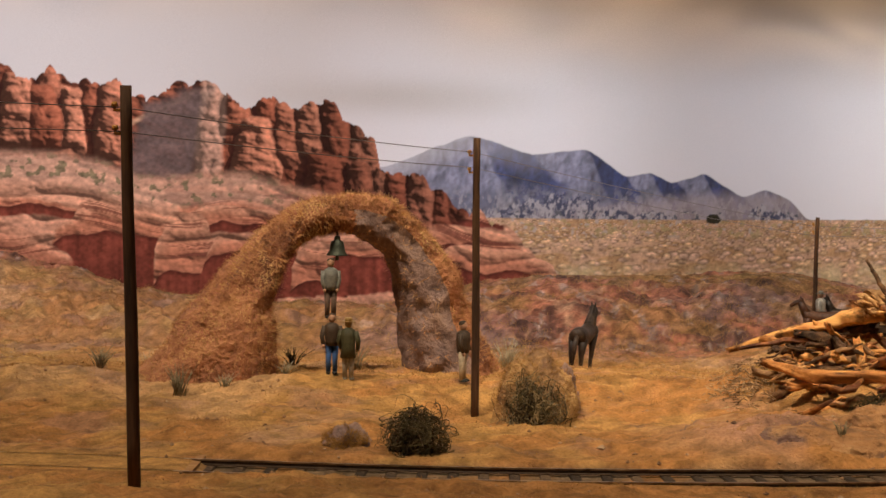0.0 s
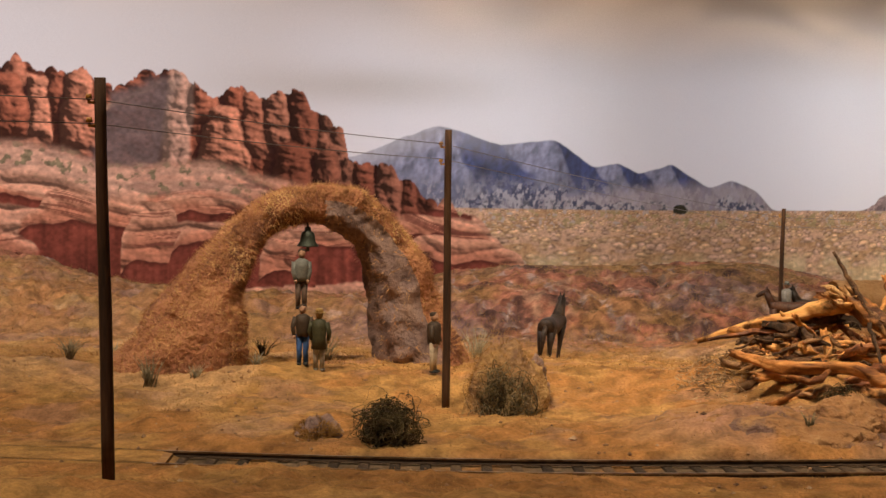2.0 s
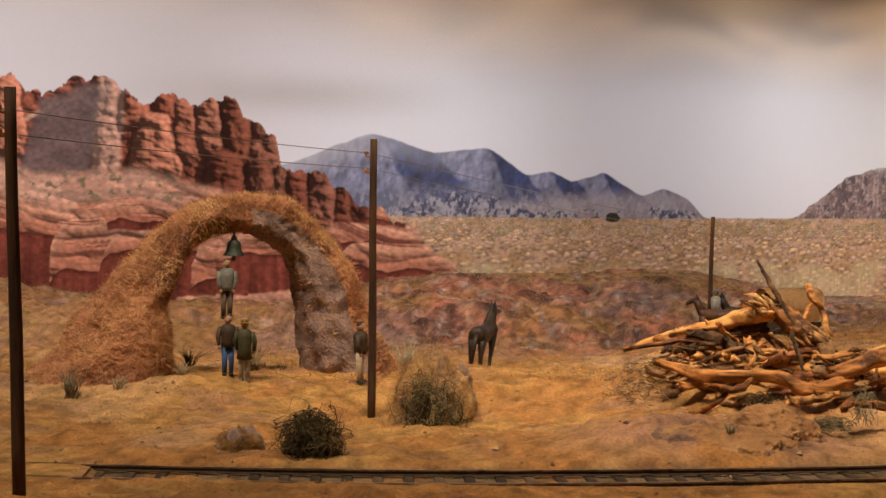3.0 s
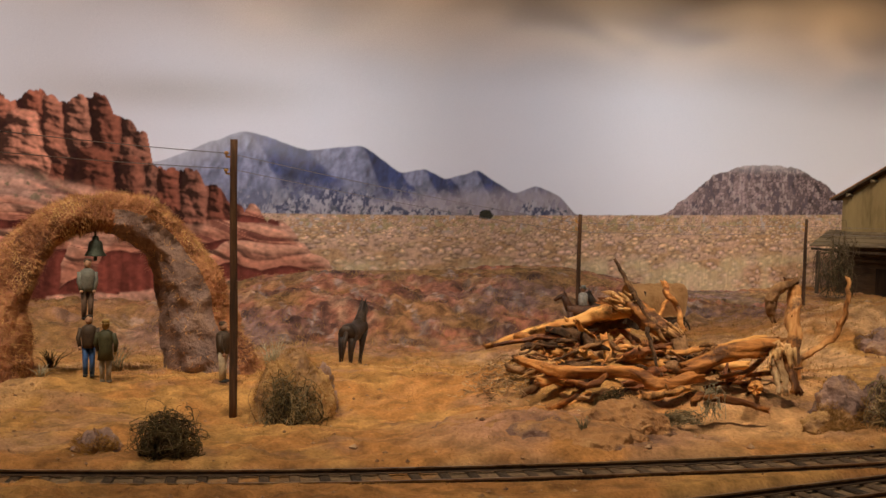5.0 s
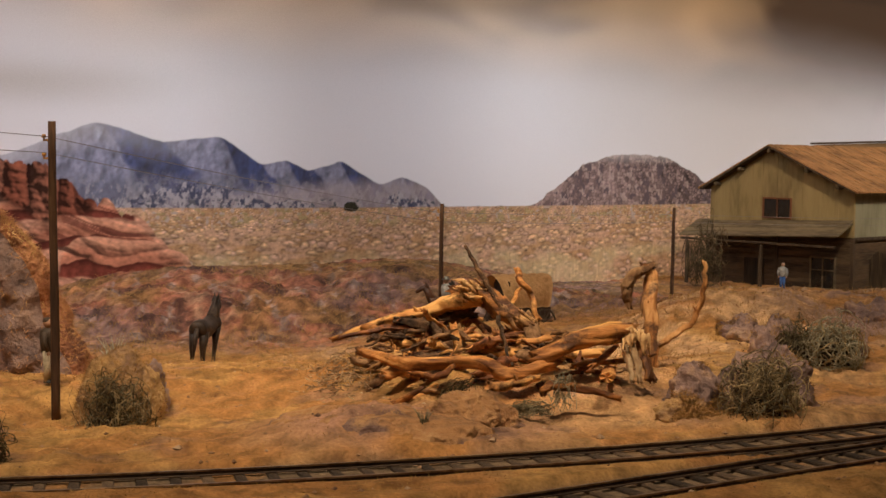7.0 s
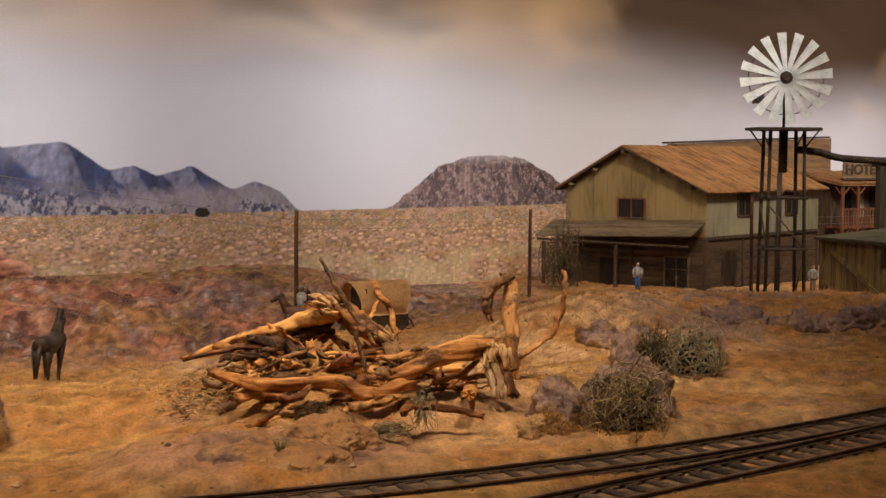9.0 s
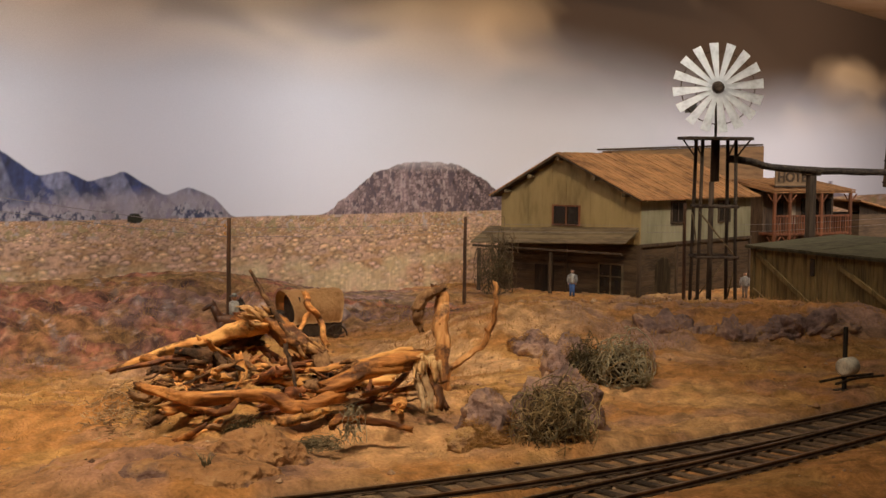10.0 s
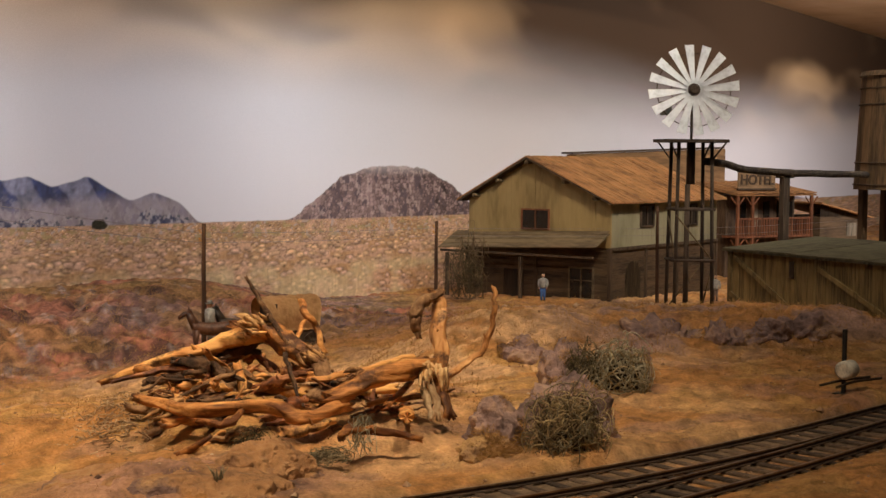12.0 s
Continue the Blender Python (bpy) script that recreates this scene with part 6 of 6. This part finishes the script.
def hotel():
    top = empty("hotel_building", pose(0.724, 1.000, 0, 0, 0, 8), "red-brown timber hotel with a railed balcony and sign", "hotel")
    wall = wood("brown_hotel_wall", (0.085, 0.052, 0.030), 0.2)
    simple_box("wall", (-0.004, 0.078, 0.016, 0.075, -0.03, 0.060), wall, top)
    bm = bmesh.new()
    box(bm, -0.010, 0.084, -0.004, 0.06, 0, 0.0014)
    for v in bm.verts:
        v.co.z += 0.0595 + 0.14 * (v.co.y + 0.004)
    roof = part("roof", bm, ROOF_BOARD, top)
    for k in range(18):
        x = -0.010 + 0.0052 * k
        bm = bmesh.new()
        box(bm, x + 0.0003, x + 0.0049, -0.0052, 0.06, 0, 0.0008)
        for v in bm.verts:
            v.co.z += 0.0611 + 0.14 * (v.co.y + 0.0052) + 0.0003 * (k % 3)
        part("roof_board", bm, ROOF_BOARD, roof)
    simple_box("balcony_floor", (-0.008, 0.082, -0.003, 0.016, 0.0235, 0.0255), RED_TIMBER, top)
    rail = simple_box("balcony_rail", (-0.008, 0.082, -0.003, -0.0015, 0.0392, 0.0408), RED_TIMBER, top)
    bm = bmesh.new()
    box(bm, 0, 0.0011, -0.0028, -0.0018, 0.0255, 0.0392)
    me = bpy.data.meshes.new("baluster")
    bm.to_mesh(me)
    bm.free()
    me.materials.append(RED_TIMBER)
    for k in range(30):
        ob = new("baluster", me)
        ob.parent = rail
        ob.location = (-0.007 + 0.003 * k, 0, 0)
    for x in (-0.007, 0.010, 0.046, 0.080):
        simple_box("post", (x - 0.0013, x + 0.0013, -0.0032, -0.0008, -0.03, 0.0600), RED_TIMBER, top)
        for s in (-1, 1):
            for z in (0.0585, 0.0225):
                bm = bmesh.new()
                tube(bm, [(x, -0.002, z - 0.0085), (x + s * 0.0075, -0.002, z)], 0.0007, 4)
                part("brace", bm, RED_TIMBER, top)
    for x in (0.012, 0.026, 0.040, 0.056, 0.068):
        simple_box("window", (x, x + 0.007, 0.0150, 0.0160, 0.032, 0.054), GLASS if x != 0.026 else wood("pale_shutter", (0.30, 0.24, 0.17)), top)
    sign = simple_box("sign_board", (-0.003, 0.040, 0.0020, 0.0034, 0.0655, 0.0800), wood("sign_board_wood", (0.20, 0.125, 0.065), 0.1, (0.15, 1, 1)), top, 0.0002, "sign board lettered HOTEL")
    for b in ((-0.0042, 0.0412, 0.0012, 0.0030, 0.0795, 0.0812), (-0.0042, 0.0412, 0.0012, 0.0030, 0.0643, 0.0658)):
        simple_box("sign_trim", b, TRIM, sign)
    text = bpy.data.curves.new("lettering", "FONT")
    text.body, text.size, text.extrude, text.align_x, text.align_y = "HOTEL", 0.0125, 0.0003, "CENTER", "CENTER"
    text.offset = 0.0003
    tmp = new("lettering_curve", text)
    me = bpy.data.meshes.new_from_object(tmp.evaluated_get(bpy.context.evaluated_depsgraph_get()))
    bpy.data.objects.remove(tmp)
    me.materials.append(TRIM)
    ob = new("lettering", me)
    ob.parent = sign
    ob.matrix_basis = pose(0.0185, 0.0016, 0.0727, 90, 0, 0) @ Matrix.Diagonal((1.0, 0.95, 1, 1))


hotel()


def cabin():
    top = empty("small_cabin", pose(0.822, 1.02, 0, 0, 0, 10), "small brown cabin with a sloping plank roof", "cabin")
    simple_box("wall", (0, 0.060, 0, 0.055, -0.03, 0.040), wood("cabin_siding", (0.105, 0.066, 0.036), 0.2, (0.15, 0.15, 1)), top)
    bm = bmesh.new()
    box(bm, -0.004, 0.066, -0.005, 0.060, 0, 0.0014)
    for v in bm.verts:
        v.co.z += 0.052 - 0.20 * (v.co.x + 0.004)
    part("roof", bm, ROOF_BOARD, top)
    bm = bmesh.new()
    vs = [bm.verts.new(p) for p in ((0, 0, 0.040), (0.060, 0, 0.040), (0, 0, 0.0512))]
    bm.faces.new(vs)
    bmesh.ops.solidify(bm, geom=bm.faces[:], thickness=0.001)
    part("gable_board", bm, TRIM, top)
    simple_box("window", (0.035, 0.048, -0.0008, 0.0004, 0.022, 0.034), wood("pale_window", (0.22, 0.18, 0.13)), top)


cabin()


def plank_shed():
    top = empty("plank_shed", pose(0.474, 0.662, 0, 0, 0, 4), "olive plank freight shed with a flat felted roof", "shed")
    rnd = random.Random(3)
    long, deep, eave = 0.235, 0.060, 0.0388
    body = simple_box("wall", (0.0010, deep, -long, 0, -0.02, eave), SHED_BOARD, top, 0)
    y = 0.0
    while y > -long:
        y1 = y - rnd.choice((0.0019, 0.0022, 0.0026))
        ob = simple_box("plank", (rnd.uniform(-0.0003, 0.0002), 0.0010, y1 + 0.0002, y, -0.012 + rnd.uniform(-0.001, 0.001), eave), SHED_BOARD, body, 0.0001)
        y = y1
    x = 0.0
    while x < deep:
        x1 = x + 0.003
        simple_box("plank", (x, x1 - 0.0002, 0.0, 0.0008, -0.012, eave), SHED_BOARD, body, 0.0001)
        x = x1
    for y0, z0, y1, z1 in ((-0.004, 0.036, -0.064, 0.004), (-0.070, 0.034, -0.140, 0.004), (-0.001, 0.016, -0.028, 0.003), (-0.150, 0.034, -0.215, 0.004)):
        bm = bmesh.new()
        d = Vector((0, y1 - y0, z1 - z0))
        m = Matrix.Translation((-0.0009, (y0 + y1) / 2, (z0 + z1) / 2)) @ Matrix.Rotation(math.atan2(d.z, d.y), 4, "X")
        box(bm, -0.0006, 0.0006, -d.length / 2, d.length / 2, -0.0013, 0.0013, m, 0.0001)
        part("brace_board", bm, SHED_BOARD, top)
    simple_box("corner_post", (-0.0012, 0.0014, -0.0020, 0.0012, -0.02, eave), SHED_BOARD, top)
    simple_box("window", (-0.0008, 0.0003, -0.0515, -0.0480, 0.0275, 0.0365), GLASS, top, 0, "small dark loophole")
    bm = bmesh.new()
    box(bm, -0.003, deep + 0.003, -long - 0.004, 0.004, 0, 0.0011)
    for v in bm.verts:
        v.co.z += eave + 0.075 * (v.co.x + 0.003)
    roof = part("roof", bm, SHED_ROOF, top, "grey-green felted roof")
    for k in range(9):
        bm = bmesh.new()
        y = 0.003 - 0.027 * k
        box(bm, -0.0036, deep + 0.0036, y - 0.0275, y, 0, 0.0006)
        for v in bm.verts:
            v.co.z += eave + 0.0012 + 0.0002 * (k % 2) + 0.075 * (v.co.x + 0.003)
        part("felt_strip", bm, SHED_ROOF, roof)


plank_shed()


def windmill():
    cx, cy = 0.4640, 0.6880
    top = empty("windmill_tower", pose(cx, cy, 0, 0, 0, 0), "wind pump with white blades on a dark timber tower", "windmill")
    steel = wood("dark_tower_timber", (0.050, 0.034, 0.024), 0.2)
    feet = []
    for a in (205, 300, 25, 115):
        c, s = math.cos(radians(a)), math.sin(radians(a))
        feet.append((c, s))
        bm = bmesh.new()
        tube(bm, [(0.0150 * c, 0.0150 * s, -0.006), (0.0138 * c, 0.0138 * s, 0.048), (0.0128 * c, 0.0128 * s, 0.0985)], 0.0011, 6, 0.1)
        part("leg", bm, steel, top)
    for z, r in ((0.0035, 0.0150), (0.0325, 0.0143), (0.0610, 0.0138)):
        for k in range(4):
            (a, b), (c, d) = feet[k], feet[(k + 1) % 4]
            bm = bmesh.new()
            tube(bm, [(a * r * 1.1, b * r * 1.1, z), (c * r * 1.1, d * r * 1.1, z)], 0.0009, 5)
            part("crossbeam", bm, steel, top)
    for k, (z0, z1) in enumerate(((0.0325, 0.058), (0.0035, 0.030), (0.0035, 0.030), (0.0325, 0.058))):
        (a, b), (c, d) = feet[k], feet[(k + 1) % 4]
        bm = bmesh.new()
        tube(bm, [(a * 0.0145, b * 0.0145, z1), (c * 0.0145, d * 0.0145, z0)], 0.0005, 5)
        part("brace", bm, PORCH_BOARD, top)
    for c, s in feet:
        bm = bmesh.new()
        tube(bm, [(0.0125 * c, 0.0125 * s, 0.088), (0.0215 * c, 0.0215 * s, 0.0985)], 0.0005, 5)
        part("strut", bm, steel, top)
    bm = bmesh.new()
    tube(bm, [(-0.002, 0, -0.004), (-0.0018, 0, 0.075)], 0.0016, 8, 0.1)
    tube(bm, [(0, 0, 0.075), (0, 0, 0.0985)], 0.0026, 10, 0.1)
    part("pump_pipe", bm, steel, top)
    for k in range(9):
        y = -0.020 + 0.0044 * k
        bm = bmesh.new()
        half = 0.0212 - 0.05 * abs(k - 4) * 0.02
        box(bm, -half, half, y, y + 0.0042, 0.0985, 0.1001, pose(0, 0, 0, 0, 0, -24), 0.0001)
        part("deck_board", bm, steel, top)
    bm = bmesh.new()
    tube(bm, [(0, 0, 0.100), (0, 0, 0.1265)], 0.0008, 8)
    part("mast", bm, steel, top)
    wheel = empty("wheel", pose(-0.0045, -0.0085, 0.1275, 84, 0, -24), "", "")
    wheel.parent = top
    bm = bmesh.new()
    tube(bm, [(0, 0, -0.007), (0, 0, 0.0014)], [0.0016, 0.0034], 12)
    tube(bm, [(0, 0, 0.0014), (0, 0, 0.0026)], [0.0034, 0.0020], 12)
    part("hub", bm, steel, wheel)
    bm = bmesh.new()
    v = []
    for sgn in (1, -1):
        for x, h in ((0.0036, 0.0011), (0.0252, 0.0027)):
            for yy in (-1, 1):
                v.append((x, yy * h, sgn * 0.0002 + yy * 0.0007))
    vs = [bm.verts.new(p) for p in v]
    for q in ((0, 2, 3, 1), (4, 5, 7, 6), (0, 1, 5, 4), (2, 6, 7, 3), (0, 4, 6, 2), (1, 3, 7, 5)):
        bm.faces.new([vs[i] for i in q])
    bmesh.ops.recalc_face_normals(bm, faces=bm.faces)
    me = bpy.data.meshes.new("blade")
    bm.to_mesh(me)
    bm.free()
    me.materials.append(SILVER)
    for k in range(16):
        ob = new("blade", me)
        ob.parent = wheel
        ob.matrix_basis = pose(0, 0, 0, 0, 0, 22.5 * k + 6)
    for r in (0.0125, 0.0205):
        bm = bmesh.new()
        tube(bm, [(r * math.cos(k * math.pi / 18), r * math.sin(k * math.pi / 18), -0.0008) for k in range(37)], 0.0003, 4)
        part("ring", bm, TRIM, wheel)
    bm = bmesh.new()
    tube(bm, [(0, 0.0, 0.1275), (-0.004, 0.012, 0.124)], 0.0005, 5)
    box(bm, -0.0095, -0.0060, 0.011, 0.018, 0.114, 0.122)
    part("tail_vane", bm, GREYCOAT, top, "grey tail vane")


windmill()


def water_tower():
    x, y = 0.634, 0.703
    top = empty("water_tower", pose(x, y, 0), "brown wooden water tank on dark timber legs", "water tower")
    stave = wood("brown_tank_stave", (0.125, 0.078, 0.040), 0.35)
    for k in range(28):
        a0, a1 = 2 * math.pi * k / 28, 2 * math.pi * (k + 0.97) / 28
        bm = bmesh.new()
        v = []
        for z, r in ((0.0715, 0.0325), (0.1420, 0.0290)):
            for a in (a0, a1):
                for t in (0, 0.002):
                    v.append(bm.verts.new(((r - t) * math.cos(a), (r - t) * math.sin(a), z)))
        for q in ((0, 2, 6, 4), (1, 5, 7, 3), (0, 4, 5, 1), (2, 3, 7, 6), (0, 1, 3, 2), (4, 6, 7, 5)):
            bm.faces.new([v[i] for i in q])
        bmesh.ops.recalc_face_normals(bm, faces=bm.faces)
        part("stave", bm, stave, top)
    for z in (0.0745, 0.088, 0.124, 0.134):
        r = 0.0325 - 0.0035 * (z - 0.0715) / 0.0705
        bm = bmesh.new()
        tube(bm, [((r + 0.0002) * math.cos(k * math.pi / 18), (r + 0.0002) * math.sin(k * math.pi / 18), z) for k in range(37)], 0.0006, 5)
        part("hoop", bm, TRIM, top)
    bm = bmesh.new()
    bmesh.ops.create_cone(bm, segments=28, radius1=0.0312, radius2=0.0312, depth=0.002, cap_ends=True, matrix=Matrix.Translation((0, 0, 0.0725)))
    part("tank_floor", bm, TRIM, top)
    bm = bmesh.new()
    bmesh.ops.create_cone(bm, segments=28, radius1=0.0305, radius2=0.0295, depth=0.003, cap_ends=True, matrix=Matrix.Translation((0, 0, 0.1430)))
    part("lid", bm, stave, top)
    for px, py in ((-0.021, -0.016), (0.021, -0.016), (-0.021, 0.016), (0.021, 0.016), (-0.004, -0.022), (0.0, 0.02)):
        simple_box("leg", (px - 0.0022, px + 0.0022, py - 0.0022, py + 0.0022, -0.01, 0.0715), TRIM, top)


water_tower()


def trough_pipe():
    bm = bmesh.new()
    tube(bm, bend([(0.470, 0.683, 0.0880), (0.487, 0.688, 0.0868), (0.505, 0.693, 0.0835), (0.538, 0.700, 0.0818), (0.565, 0.702, 0.0812), (0.604, 0.703, 0.0806)], 6, 0.0004), 0.0021, 12, 0.18)
    pipe = empty("water_pipe", pose(0, 0, 0), "dark bark-covered pipe from windmill to water tower", "pipe")
    part("pipe", bm, material("black_brown_bark", [(0.016, 0.013, 0.011), (0.040, 0.031, 0.025), (0.08, 0.06, 0.045)], 200, bump=0.5), pipe)
    simple_box("post", (0.5365, 0.5410, 0.6985, 0.7030, -0.01, 0.0805), wood("grey_brown_post", (0.085, 0.062, 0.045), 0.2), pipe)
    simple_box("bracket", (0.5335, 0.5440, 0.6985, 0.7030, 0.0785, 0.0808), TRIM, pipe)


trough_pipe()


def switch_stand():
    z = ground_z(0.352, 0.42)
    top = empty("switch_stand", pose(0.352, 0.420, z, 0, 0, 25), "black switch post with a white round weight", "switch stand")
    black = paint("black_iron", (0.020, 0.017, 0.015))
    simple_box("post", (-0.0007, 0.0007, -0.0007, 0.0007, -0.002, 0.0235), black, top, 0.0002)
    bm = bmesh.new()
    tube(bm, [(-0.0036, -0.0012, 0.0092), (-0.0030, -0.0012, 0.0092), (0.0030, -0.0012, 0.0092), (0.0036, -0.0012, 0.0092)], [0.0024, 0.0033, 0.0033, 0.0024], 16)
    part("weight", bm, paint("dirty_white_weight", (0.58, 0.52, 0.42)), top, "dirty white round weight")
    for y in (-0.0022, 0.0022):
        bm = bmesh.new()
        tube(bm, bend([(-0.012, y * 1.4, 0.0045), (0.004, y, 0.0046), (0.022, y - 0.002, 0.0040)], 3), 0.0005, 5)
        part("rod", bm, TRIM, top)
    simple_box("base_plate", (-0.0032, 0.0032, -0.0028, 0.0028, -0.001, 0.0008), black, top)


switch_stand()

# ---------------------------------------------------------------- loose ground cover


def scatter_fibres():
    """Short dry flock fibres over the sand, in one sheet of loose blades."""
    rng = np.random.default_rng(4)
    n = 260000
    x = rng.uniform(-0.32, 0.52, n)
    y = 0.27 + (rng.random(n) ** 1.5) * 0.59
    thick = fractal(x * 30, y * 30, 205) > rng.uniform(0.30, 0.62, n)
    clear = (np.abs(y - track_line(x)) > 0.010) & ((np.abs(y - second_line(x)) > 0.010) | (x < 0.06))
    x, y = x[thick & clear], y[thick & clear]
    z = ground_height(x, y)
    n = len(x)
    h, a = rng.uniform(0.0004, 0.0013, n) * np.interp(y, (0.30, 0.42, 0.55), (0.6, 1.1, 2.6)), rng.uniform(0, 2 * math.pi, n)
    lean, w = rng.uniform(0.5, 1.8, n), 0.00012
    foot = np.stack([x, y, z - 0.0002], 1)
    side = np.stack([np.cos(a + 1.5), np.sin(a + 1.5), 0 * a], 1) * w
    tip = foot + np.stack([np.cos(a) * lean * h, np.sin(a) * lean * h, h], 1)
    v = np.stack([foot - side, foot + side, tip], 1).reshape(-1, 3).astype(np.float32)
    me = bpy.data.meshes.new("dry_grass")
    me.vertices.add(3 * n), me.loops.add(3 * n), me.polygons.add(n)
    me.vertices.foreach_set("co", v.ravel())
    me.loops.foreach_set("vertex_index", np.arange(3 * n, dtype=np.int32))
    me.polygons.foreach_set("loop_start", np.arange(0, 3 * n, 3, dtype=np.int32))
    me.update(calc_edges=True)
    me.materials.append(STRAW)
    tagged(new("dry_grass", me), "short straw-coloured flock fibres on the sand", "grass", kind="stuff")


def scatter_stones():
    """Loose grit and pebbles."""
    rng = random.Random(8)
    bm = bmesh.new()
    for k in range(1500):
        x, y = rng.uniform(-0.30, 0.50), 0.28 + 0.45 * rng.random() ** 1.4
        if abs(y - float(track_line(x))) < 0.004:
            continue
        r = rng.uniform(0.0003, 0.0009) * (1.8 if rng.random() < 0.07 else 1)
        c = Vector((x, y, ground_z(x, y) + r * 0.2))
        vs = [bm.verts.new(c + Vector((a * r * rng.uniform(0.7, 1.3), b * r * rng.uniform(0.7, 1.3), d * r * rng.uniform(0.5, 0.9)))) for a, b, d in ((1, 0, 0), (0, 1, 0), (-1, 0, 0), (0, -1, 0), (0, 0, 1), (0, 0, -1))]
        for a, b in ((0, 1), (1, 2), (2, 3), (3, 0)):
            bm.faces.new((vs[a], vs[b], vs[4])), bm.faces.new((vs[b], vs[a], vs[5]))
    for k in range(240):
        x = rng.uniform(0.27, 0.43)
        y = 0.615 + rng.gauss(0, 0.012)
        r = rng.uniform(0.0005, 0.0016)
        c = Vector((x, y, ground_z(x, y) + r * 0.3))
        vs = [bm.verts.new(c + Vector((a * r * rng.uniform(0.6, 1.5), b * r * rng.uniform(0.6, 1.5), d * r * rng.uniform(0.5, 1.0)))) for a, b, d in ((1, 0, 0), (0, 1, 0), (-1, 0, 0), (0, -1, 0), (0, 0, 1), (0, 0, -1))]
        for a, b in ((0, 1), (1, 2), (2, 3), (3, 0)):
            bm.faces.new((vs[a], vs[b], vs[4])), bm.faces.new((vs[b], vs[a], vs[5]))
    tagged(part("pebbles", bm, material("mixed_grit", [(0.10, 0.05, 0.03), (0.34, 0.19, 0.10), (0.52, 0.37, 0.24)], 90, bump=0)), "small mixed grit strewn over the sand", "pebbles", kind="stuff")


scatter_fibres()
scatter_stones()
